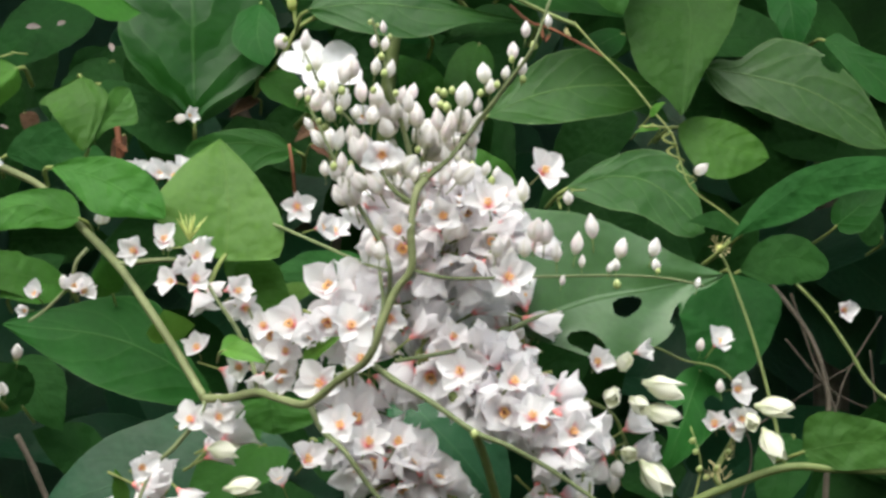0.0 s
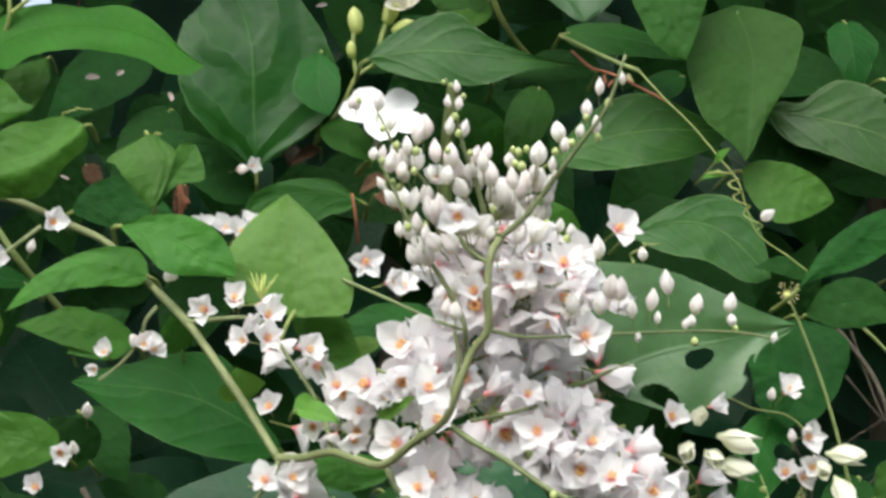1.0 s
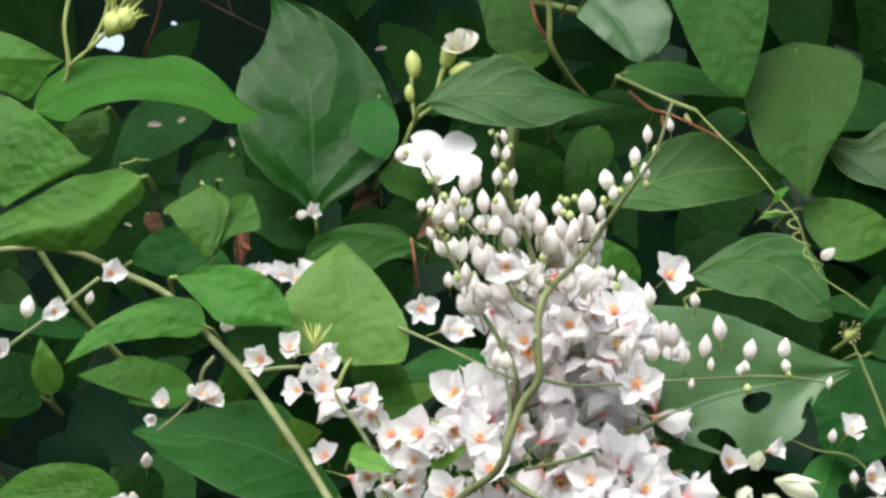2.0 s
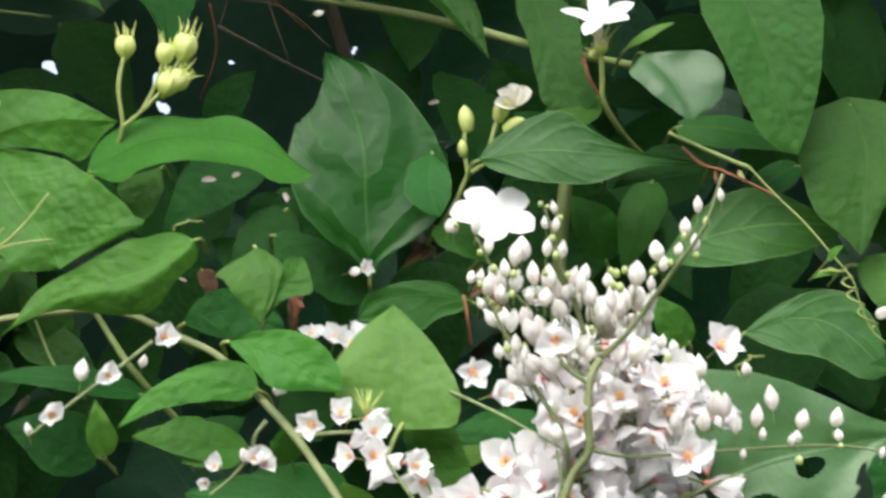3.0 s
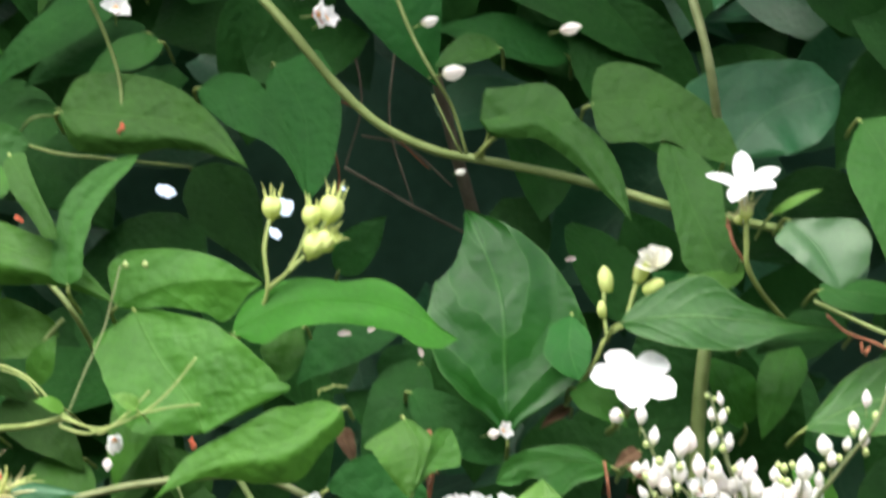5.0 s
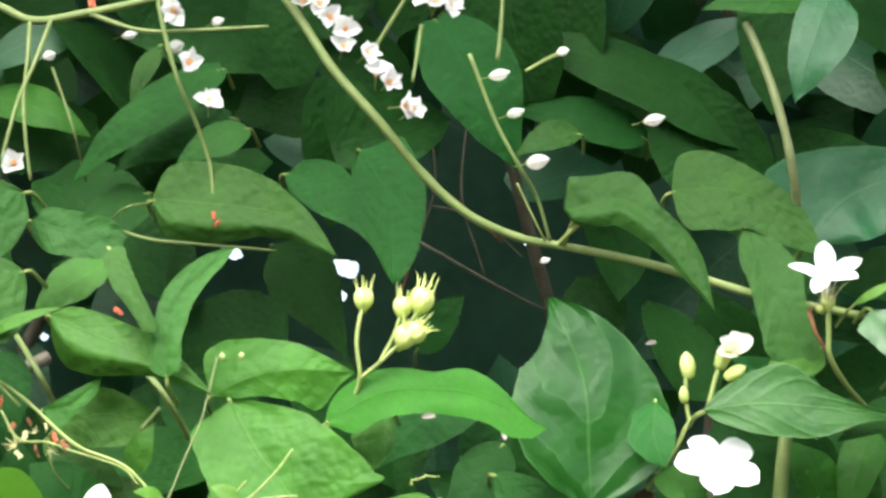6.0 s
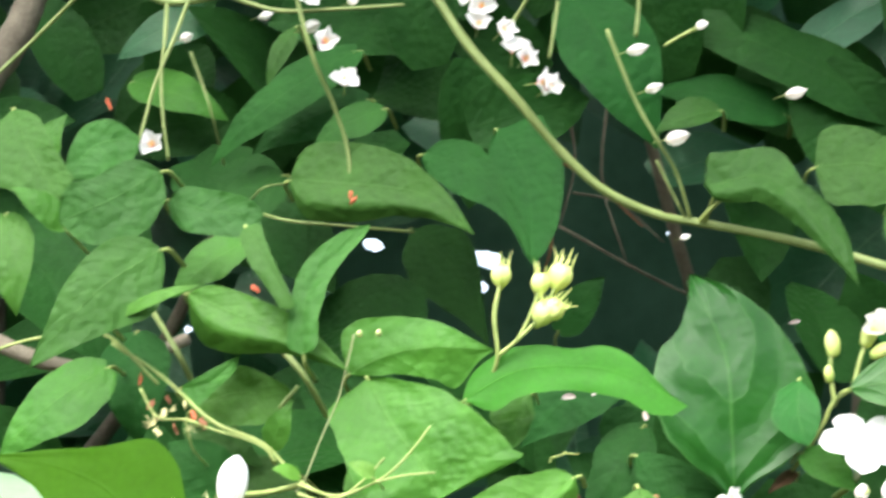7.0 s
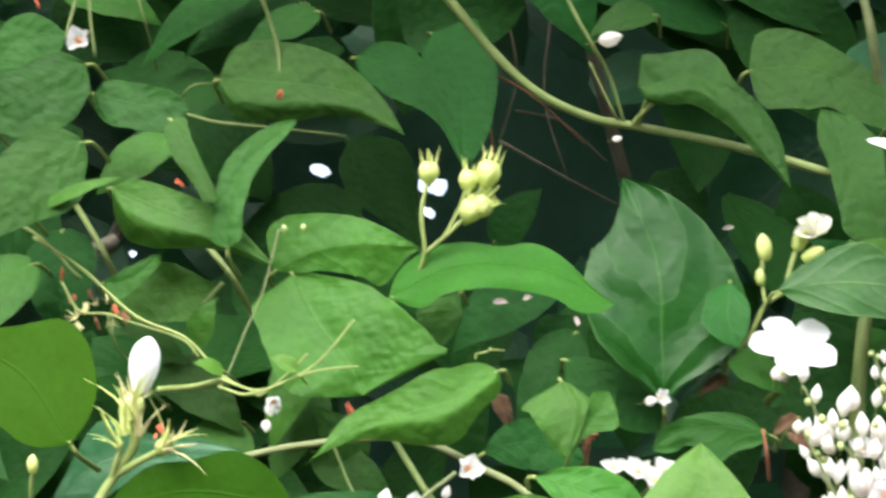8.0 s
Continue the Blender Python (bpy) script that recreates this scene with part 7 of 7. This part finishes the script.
stem(jasb, ((0.1284, 0.0328, 0.2765), (0.1280, 0.0315, 0.2815), (0.1273, 0.0305, 0.2855)), 0.0011, 0.0014, mat=JASMINE, name="flower_tube")
calyx(jasb, (0.1246, 0.0360, 0.2722), (-0.5, -0.3, 0.8), 0.0044, False)
stem(jasb, ((0.1285, 0.0340, 0.2758), (0.1291, 0.0400, 0.2602), (0.1301, 0.0450, 0.2499), (0.1397, 0.0600, 0.2389), (0.1544, 0.0800, 0.2287)), 0.00134, 0.00141, mat=TWIG_GREEN, name="flower_stalk")
stem(jasb, ((0.1288, 0.0450, 0.2528), (0.1229, 0.0400, 0.2603), (0.1205, 0.0400, 0.2704)), 0.00082, 0.00081, mat=RUST, name="flower_stalk")
scrap(jasb, (0.1200, 0.0400, 0.2710), 0.0026, RUST, seed=41)
leaf(jasb, (0.1405, 0.0300, 0.2731), (0.1632, 0.0200, 0.2842), (0.0027, 0.0027), form="lance", mat="pale")
leaf(jasb, (0.1286, 0.0700, 0.2592), (0.0985, 0.0600, 0.2367), (0.0111, 0.0125), form="ovate", mat="vine")
stem(jasb, ((0.1690, 0.0500, 0.2274), (0.1768, 0.0400, 0.2165), (0.1874, 0.0300, 0.2099), (0.2128, 0.0300, 0.1969)), 0.00082, 0.00067, mat=RUST, name="twig")
scrap(jasb, (0.1818, 0.0300, 0.2072), 0.0031, RUST, seed=50)
scrap(jasb, (0.1942, 0.0300, 0.2084), 0.0031, STRAW, seed=51)
scrap(jasb, (0.1845, 0.0300, 0.2058), 0.0031, RUST, seed=52)

jasc = thing("jasmine_sprig", (-0.1166, 0.0100, 0.2132), "jasmine sprig with spent yellow-green calyces and arched leaf", "jasmine", "jasmine sprigs")
blade(jasc, ((-0.1184, 0.0000, 0.2067), (-0.0931, 0.0045, 0.2217), (-0.0666, 0.0054, 0.2247), (-0.0425, 0.0042, 0.2208), (-0.0122, -0.0006, 0.2047)), (0.0023, 0.0083, 0.0112, 0.0112, 0.0084, 0.0113, 0.0064, 0.0010), (0.0000, 0.0112, 0.0115, 0.0120, 0.0116, 0.0119, 0.0109, 0.0101), "young", lift=(-0.1, 0.1), wave=0.8, tilt=0.3, label="bright green arched leaf")
calyx(jasc, (-0.1005, -0.0050, 0.2671), (0.05, -0.2, 1), 0.0100)
calyx(jasc, (-0.0817, -0.0050, 0.2632), (0.1, -0.2, 1), 0.0095)
calyx(jasc, (-0.0724, -0.0050, 0.2667), (0.35, -0.2, 1), 0.0118)
calyx(jasc, (-0.0803, -0.0050, 0.2483), (0.5, -0.4, 1), 0.0106)
calyx(jasc, (-0.0750, -0.0050, 0.2502), (0.8, -0.5, 0.6), 0.0100)
stem(jasc, ((-0.1066, 0.0050, 0.2160), (-0.1018, -0.0020, 0.2280), (-0.1035, -0.0050, 0.2465), (-0.1010, -0.0050, 0.2630)), 0.00104, 0.00103, mat=TWIG_GREEN, name="flower_stalk")
stem(jasc, ((-0.1018, -0.0020, 0.2280), (-0.0923, -0.0040, 0.2356), (-0.0829, -0.0050, 0.2448)), 0.00104, 0.00103, mat=TWIG_GREEN, name="flower_stalk")
stem(jasc, ((-0.0923, -0.0040, 0.2356), (-0.0856, -0.0050, 0.2490), (-0.0822, -0.0050, 0.2613)), 0.00103, 0.00077, mat=TWIG_GREEN, name="flower_stalk")
stem(jasc, ((-0.0857, -0.0040, 0.2465), (-0.0790, -0.0050, 0.2530), (-0.0737, -0.0050, 0.2626)), 0.00103, 0.00077, mat=TWIG_GREEN, name="flower_stalk")
stem(jasc, ((-0.1302, 0.0300, 0.1996), (-0.1173, 0.0100, 0.2063), (-0.1066, 0.0050, 0.2160)), 0.00134, 0.00131, mat=STEM, name="flower_stalk")

jasd = thing("jasmine_sprig", (-0.1977, -0.2000, 0.0923), "near jasmine sprig with closed white bud and spent calyces", "jasmine", "jasmine sprigs")
blade(jasd, ((-0.2098, -0.2100, 0.1081), (-0.2291, -0.2036, 0.1338), (-0.2514, -0.2007, 0.1452), (-0.2826, -0.1996, 0.1496)), (0.0024, 0.0121, 0.0174, 0.0196, 0.0194, 0.0150, 0.0067, 0.0021), (0.0064, 0.0154, 0.0227, 0.0256, 0.0134, 0.0076, 0.0035, 0.0014), "lush", lift=(0.05, 0.05), wave=0.3, label="large dark green leaf close by")
blade(jasd, ((-0.1994, -0.2000, 0.0850), (-0.1666, -0.1979, 0.0934), (-0.1285, -0.1992, 0.0883)), (0.0008, 0.0039, 0.0085, 0.0112, 0.0111, 0.0152, 0.0129, 0.0065), (0.0019, 0.0094, 0.0146, 0.0196, 0.0226, 0.0208, 0.0157, 0.0117), "lush", lift=(0.1, 0.1), wave=0.4)
blade(jasd, ((-0.2318, -0.1500, 0.0934), (-0.2085, -0.1456, 0.1112), (-0.1588, -0.1445, 0.1154)), (0.0007, 0.0023, 0.0046, 0.0086, 0.0163, 0.0080, 0.0056, 0.0025), (0.0011, 0.0082, 0.0118, 0.0133, 0.0116, 0.0067, 0.0043, 0.0017), "teal", lift=(0.1, 0.1))
leaf(jasd, (-0.2992, -0.1500, 0.1463), (-0.2486, -0.1600, 0.1028), (0.0131, 0.0153), form="ovate", mat="sheen")
part("bud", JBUD, jasd, turned((-0.1854, -0.2050, 0.1383), (0.14, -0.1, 1), 0, 0.0221), "closed white jasmine bud")
calyx(jasd, (-0.1888, -0.2050, 0.1235), (0.1, -0.2, 1), 0.0086, False)
calyx(jasd, (-0.1765, -0.2050, 0.1086), (0.5, -0.5, 0.8), 0.0061, False)
part("sepal_crown", crown_mesh("sepal_crown", 5, 0.10, 1.0, 0.6, 61, YELLOW_BUD), jasd, turned((-0.1882, -0.2060, 0.1183), (-0.25, -0.3, 1), 0, 0.0172), "curling pale sepals")
part("sepal_crown", crown_mesh("sepal_crown", 5, 0.10, 1.0, 0.6, 62, STRAW), jasd, turned((-0.1900, -0.2060, 0.1198), (0.1, -0.4, 1), 0, 0.0151), "curling pale sepals")
part("sepal_crown", crown_mesh("sepal_crown", 5, 0.10, 1.0, 0.6, 63, YELLOW_BUD), jasd, turned((-0.1908, -0.2060, 0.1125), (-0.35, -0.3, 1), 0, 0.0159), "curling pale sepals")
part("sepal_crown", crown_mesh("sepal_crown", 5, 0.10, 1.0, 0.6, 64, STRAW), jasd, turned((-0.1858, -0.2060, 0.1125), (0.3, -0.5, 1), 0, 0.0135), "curling pale sepals")
part("sepal_crown", crown_mesh("sepal_crown", 5, 0.10, 1.0, 0.6, 65, YELLOW_BUD), jasd, turned((-0.1763, -0.2060, 0.1081), (0.6, -0.5, 0.9), 0, 0.0131), "curling pale sepals")
part("sepal_crown", crown_mesh("sepal_crown", 5, 0.10, 1.0, 0.6, 66, STRAW), jasd, turned((-0.1758, -0.2060, 0.1073), (0.9, -0.5, 0.3), 0, 0.0123), "curling pale sepals")
part("sepal_crown", crown_mesh("sepal_crown", 5, 0.10, 1.0, 0.6, 67, YELLOW_BUD), jasd, turned((-0.1927, -0.2060, 0.1083), (-0.6, -0.3, 0.8), 0, 0.0131), "curling pale sepals")
scrap(jasd, (-0.1761, -0.2140, 0.1136), 0.0022, CORAL, seed=61)
scrap(jasd, (-0.1777, -0.2140, 0.1111), 0.0014, CORAL, seed=62)
stem(jasd, ((-0.1892, -0.2030, 0.1234), (-0.1880, -0.2030, 0.1098), (-0.1944, -0.2000, 0.0996), (-0.2005, -0.2000, 0.0892), (-0.2033, -0.2000, 0.0798)), 0.00183, 0.00184, mat=TWIG_GREEN, name="flower_stalk")
stem(jasd, ((-0.1765, -0.2030, 0.1079), (-0.1851, -0.2030, 0.1036), (-0.1943, -0.2000, 0.0986)), 0.00142, 0.00143, mat=TWIG_GREEN, name="flower_stalk")
stem(jasd, ((-0.1930, -0.2030, 0.1087), (-0.1945, -0.2030, 0.1024), (-0.1967, -0.2000, 0.0965)), 0.00102, 0.00102, mat=TWIG_GREEN, name="flower_stalk")
part("bud", YBUD, jasd, turned((-0.2193, -0.2250, 0.0989), (0, -0.2, 1), 0, 0.0069))
stem(jasd, ((-0.2194, -0.2240, 0.0963), (-0.2206, -0.2200, 0.0897), (-0.2217, -0.2100, 0.0806)), 0.00079, 0.00081, mat=TWIG_GREEN, name="flower_stalk")
scrap(bush, (-0.0233, 0.0700, 0.1550), 0.0044, RUST, name="dead_leaf", seed=80)
scrap(bush, (-0.1441, 0.0700, 0.1647), 0.0033, CORAL, name="dead_leaf", seed=81)
scrap(bush, (-0.3183, 0.0700, 0.3798), 0.0040, CORAL, name="dead_leaf", seed=82)
scrap(bush, (-0.1859, 0.0700, 0.3271), 0.0033, RUST, name="dead_leaf", seed=83)
leaf(bush, (0.0709, 0.0000, 0.1530), (0.0592, -0.0100, 0.1437), (0.0041, 0.0036), form="ovate", mat="dead", lift=(0.6, 0.6), wave=2.5, label="dead brown leaf")
leaf(bush, (0.0693, 0.0200, 0.1483), (0.0781, 0.0100, 0.1390), (0.0032, 0.0037), form="ovate", mat="dead", lift=(0.6, 0.6), wave=2.5, label="dead brown leaf")
leaf(bush, (0.0440, 0.1000, 0.1884), (0.0295, 0.0900, 0.1770), (0.0040, 0.0034), form="ovate", mat="dead", lift=(0.6, 0.6), wave=2, label="dead brown leaf")
leaf(bush, (-0.0241, 0.1000, 0.1676), (-0.0276, 0.0900, 0.1458), (0.0034, 0.0040), form="ovate", mat="dead", lift=(0.6, 0.6), wave=2, label="dead brown leaf")
leaf(bush, (-0.0717, 0.0800, 0.1738), (-0.0637, 0.0700, 0.1549), (0.0051, 0.0039), form="ovate", mat="dead", lift=(0.6, 0.6), wave=2, label="dead brown leaf")
stem(bush, ((0.0588, 0.0500, 0.1544), (0.0606, 0.0500, 0.1418), (0.0622, 0.0600, 0.1310)), 0.00082, 0.00082, mat=RUST, name="branch")
stem(bush, ((-0.0274, 0.0900, 0.1748), (-0.0252, 0.0900, 0.1573), (-0.0272, 0.1000, 0.1413)), 0.00170, 0.00143, mat=RUST, name="branch")
stem(bush, ((-0.2962, 0.1600, 0.4406), (-0.2785, 0.1400, 0.3998), (-0.2751, 0.1700, 0.3748)), 0.00078, 0.00063, mat=STEM, name="branch")
stem(bush, ((-0.2479, 0.1300, 0.3357), (-0.2252, 0.1100, 0.3251), (-0.2003, 0.1100, 0.3225), (-0.1614, 0.1500, 0.3291)), 0.00091, 0.00077, mat=STEM, name="branch")
stem(bush, ((-0.2415, 0.0800, 0.3275), (-0.2271, 0.0500, 0.3272), (-0.2164, 0.0900, 0.3401)), 0.00058, 0.00058, mat=STEM, name="branch")
part("faded_petal", FALLEN_PETAL, bush, turned((-0.0701, 0.1400, 0.2343), (0.3, -1, 0.5), 1.92, 0.0089), "fallen pale pink petal")
part("faded_petal", FALLEN_PETAL, bush, turned((-0.0575, 0.1400, 0.2377), (0.3, -1, 0.5), 2.35, 0.0065), "fallen pale pink petal")
part("faded_petal", FALLEN_PETAL, bush, turned((-0.0334, 0.1400, 0.2263), (0.3, -1, 0.5), 3.15, 0.0071), "fallen pale pink petal")
part("faded_petal", FALLEN_PETAL, bush, turned((0.0447, 0.1400, 0.2746), (0.3, -1, 0.5), 11.2, 0.0065), "fallen pale pink petal")
part("faded_petal", FALLEN_PETAL, bush, turned((-0.0854, 0.1400, 0.1788), (0.3, -1, 0.5), 1.35, 0.0047), "fallen pale pink petal")
stem(bush, ((0.3804, 0.3000, 0.1182), (0.3935, 0.3000, 0.0760), (0.4100, 0.3000, 0.0341), (0.4118, 0.3000, -0.0144)), 0.00075, 0.00054, mat=BARK, name="branch")
stem(bush, ((0.4445, 0.3200, 0.1072), (0.4211, 0.3200, 0.0711), (0.4092, 0.3200, 0.0426), (0.3828, 0.3200, 0.0143)), 0.00076, 0.00055, mat=BARK, name="branch")
stem(bush, ((0.3873, 0.3400, 0.0946), (0.4159, 0.3400, 0.0622), (0.4561, 0.3400, 0.0443)), 0.00077, 0.00056, mat=BARK, name="branch")
stem(bush, ((0.3688, 0.3600, 0.0382), (0.4031, 0.3600, 0.0603), (0.4415, 0.3600, 0.0826)), 0.00078, 0.00057, mat=BARK, name="branch")
stem(bush, ((0.4559, 0.3800, 0.0923), (0.4578, 0.3800, 0.0400), (0.4482, 0.3800, -0.0117)), 0.00079, 0.00058, mat=BARK, name="branch")
stem(bush, ((0.3683, 0.4000, 0.0561), (0.3790, 0.4000, 0.0262), (0.3703, 0.4000, -0.0110)), 0.00081, 0.00059, mat=BARK, name="branch")
stem(bush, ((-0.0900, 0.4200, 0.5002), (-0.0814, 0.4200, 0.4509), (-0.0922, 0.4200, 0.4023)), 0.00090, 0.00060, mat=BARK, name="branch")
stem(bush, ((-0.1151, 0.4500, 0.4685), (-0.0748, 0.4500, 0.4478), (-0.0347, 0.4500, 0.4108)), 0.00092, 0.00061, mat=RUST, name="branch")
stem(bush, ((-0.0606, 0.4800, 0.5125), (-0.0640, 0.4800, 0.4526), (-0.0471, 0.4800, 0.3940)), 0.00094, 0.00062, mat=BARK, name="branch")
stem(bush, ((-0.1064, 0.5100, 0.4485), (-0.1016, 0.5100, 0.4142), (-0.1132, 0.5100, 0.3761)), 0.00096, 0.00064, mat=RUST, name="branch")
stem(bush, ((-0.0873, 0.5400, 0.4617), (-0.0534, 0.5400, 0.4530), (-0.0194, 0.5400, 0.4226)), 0.00097, 0.00065, mat=BARK, name="branch")
leaf(bush, (-0.2287, 0.0350, 0.1816), (-0.1892, 0.0250, 0.1474), (0.0134, 0.0134), form="ovate", mat="vine_shade")
leaf(bush, (-0.1560, 0.0350, 0.1685), (-0.1745, 0.0250, 0.1233), (0.0134, 0.0134), form="ovate", mat="vine_shade")
leaf(bush, (-0.1939, 0.0350, 0.1515), (-0.2149, 0.0250, 0.1173), (0.0161, 0.0161), form="ovate", mat="vine")
leaf(bush, (-0.1548, 0.0350, 0.1384), (-0.1148, 0.0250, 0.1109), (0.0134, 0.0107), form="ovate", mat="vine_shade")
leaf(bush, (-0.2581, 0.0350, 0.2038), (-0.2183, 0.0250, 0.1800), (0.0107, 0.0107), form="ovate", mat="vine_shade")
leaf(bush, (-0.1328, 0.0350, 0.1333), (-0.1542, 0.0250, 0.1588), (0.0107, 0.0107), form="ovate", mat="vine_shade")



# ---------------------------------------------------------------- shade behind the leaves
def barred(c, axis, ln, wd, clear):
    """Whether a leaf would close one of the gaps, which are cleared along the camera's line of sight."""
    # about where the camera stands
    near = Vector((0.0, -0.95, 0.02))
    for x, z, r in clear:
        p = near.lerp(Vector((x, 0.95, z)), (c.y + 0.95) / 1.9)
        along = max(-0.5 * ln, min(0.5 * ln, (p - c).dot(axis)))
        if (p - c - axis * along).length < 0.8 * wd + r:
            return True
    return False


def leaf_mass(name, label, count, xs, ys, zs, size, mat, seed, clear=()):
    """Countless leaves of the thicket in one mesh; clear: (x, z, radius) kept open in the camera's view."""
    rnd = random.Random(seed)
    verts, faces, uvs = [], [], []
    for _ in range(count):
        c = Vector((rnd.uniform(*xs), rnd.uniform(*ys), rnd.uniform(*zs)))
        ln = rnd.uniform(*size)
        a = rnd.uniform(0, 6.28)
        axis = Vector((math.cos(a), rnd.uniform(-0.5, 0.5), math.sin(a) - 0.3)).normalized()
        out = Vector((rnd.uniform(-0.6, 0.6), -1, rnd.uniform(-0.3, 0.9)))
        out = (out - axis * out.dot(axis)).normalized()
        left = out.cross(axis)
        wd = ln * rnd.uniform(0.28, 0.42)
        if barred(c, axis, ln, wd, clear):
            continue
        at = len(verts)
        for i in range(7):
            s = i / 6
            half = (s + 0.06) ** 0.55 * (1 - s) ** 0.8 * 1.9 * wd
            for j in range(5):
                u = j / 2 - 1
                verts.append(c + axis * (s - 0.5) * ln + left * u * half + out * (0.25 * abs(u) * half + 0.15 * ln * 4 * s * (1 - s) * 0.5))
                uvs.append((j / 4, s))
        for i in range(6):
            for j in range(4):
                k = at + i * 5 + j
                faces.append((k, k + 1, k + 6, k + 5))
    ob = new(name, mesh_from(name, verts, faces, mat, uvs))
    return tagged(ob, label, "foliage", kind="stuff")


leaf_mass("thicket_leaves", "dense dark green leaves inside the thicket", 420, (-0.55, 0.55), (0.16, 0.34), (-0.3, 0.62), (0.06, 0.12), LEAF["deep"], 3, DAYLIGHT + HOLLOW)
# the blue-green leaf colour paints haze onto this far layer
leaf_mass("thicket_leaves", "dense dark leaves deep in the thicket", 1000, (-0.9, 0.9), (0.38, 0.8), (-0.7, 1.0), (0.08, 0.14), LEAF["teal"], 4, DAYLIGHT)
# two unseen leaf masses, added overhead to shade the leaves farther back
leaf_mass("thicket_leaves", "unseen leaves added overhead for shade", 480, (-1.1, 1.1), (-0.02, 0.95), (0.62, 1.05), (0.08, 0.14), LEAF["deep"], 5)
leaf_mass("thicket_leaves", "unseen leaves added above the front for shade", 230, (-1.1, 1.1), (-0.22, 0.02), (0.64, 0.86), (0.08, 0.14), LEAF["gloss"], 15)
leaf_mass("thicket_leaves", "broad green leaves of the thicket", 1500, (-2.2, -0.55), (-0.05, 0.95), (GROUND, 1.9), (0.08, 0.15), LEAF["gloss"], 6)
leaf_mass("thicket_leaves", "broad green leaves of the thicket", 1500, (0.55, 2.2), (-0.05, 0.95), (GROUND, 1.9), (0.08, 0.15), LEAF["gloss"], 7)
leaf_mass("thicket_leaves", "broad green leaves near the ground", 700, (-0.55, 0.55), (-0.02, 0.95), (GROUND, -0.34), (0.08, 0.15), LEAF["gloss"], 8)
leaf_mass("thicket_leaves", "broad green leaves of the thicket top", 700, (-0.7, 0.7), (0.0, 0.95), (1.0, 1.9), (0.08, 0.15), LEAF["gloss"], 9)
# unseen leaves on the added sheet behind the camera, blocking low light
leaf_mass("hedge_leaves", "unseen green leaves added behind the camera", 1500, (-7.5, 7.5), (-4.2, -3.7), (GROUND, 1.3), (0.2, 0.4), LEAF["gloss"], 10)

# woody stems that carry the thicket
rnd = random.Random(12)
for k in range(9):
    x = -1.9 + 0.47 * k + rnd.uniform(-0.1, 0.1)
    trunk = thing("shrub_trunk", (x, 0.55, GROUND), "brown woody shrub trunk rising from the earth", "trunk", "trunks of the thicket")
    lean = rnd.uniform(-0.2, 0.2)
    stem(trunk, ((x, 0.55, GROUND - 0.02), (x + 0.3 * lean, 0.58, -0.6), (x + 0.7 * lean, 0.62, 0.2), (x + lean, 0.6, 1.1), (x + 1.3 * lean, 0.58, 1.7)), 0.02, 0.007, BARK, "trunk")
    for q in range(5):
        z = -0.7 + 0.45 * q
        s = (z - GROUND) / 2.9
        side = rnd.choice((-1, 1)) * rnd.uniform(0.15, 0.4)
        o = (x + lean * s, 0.6, z)
        stem(trunk, (o, (o[0] + 0.5 * side, 0.6 - rnd.uniform(0.02, 0.12), z + 0.15), (o[0] + side, 0.6 - rnd.uniform(0.05, 0.25), z + 0.4)), 0.008, 0.003, BARK, "branch")
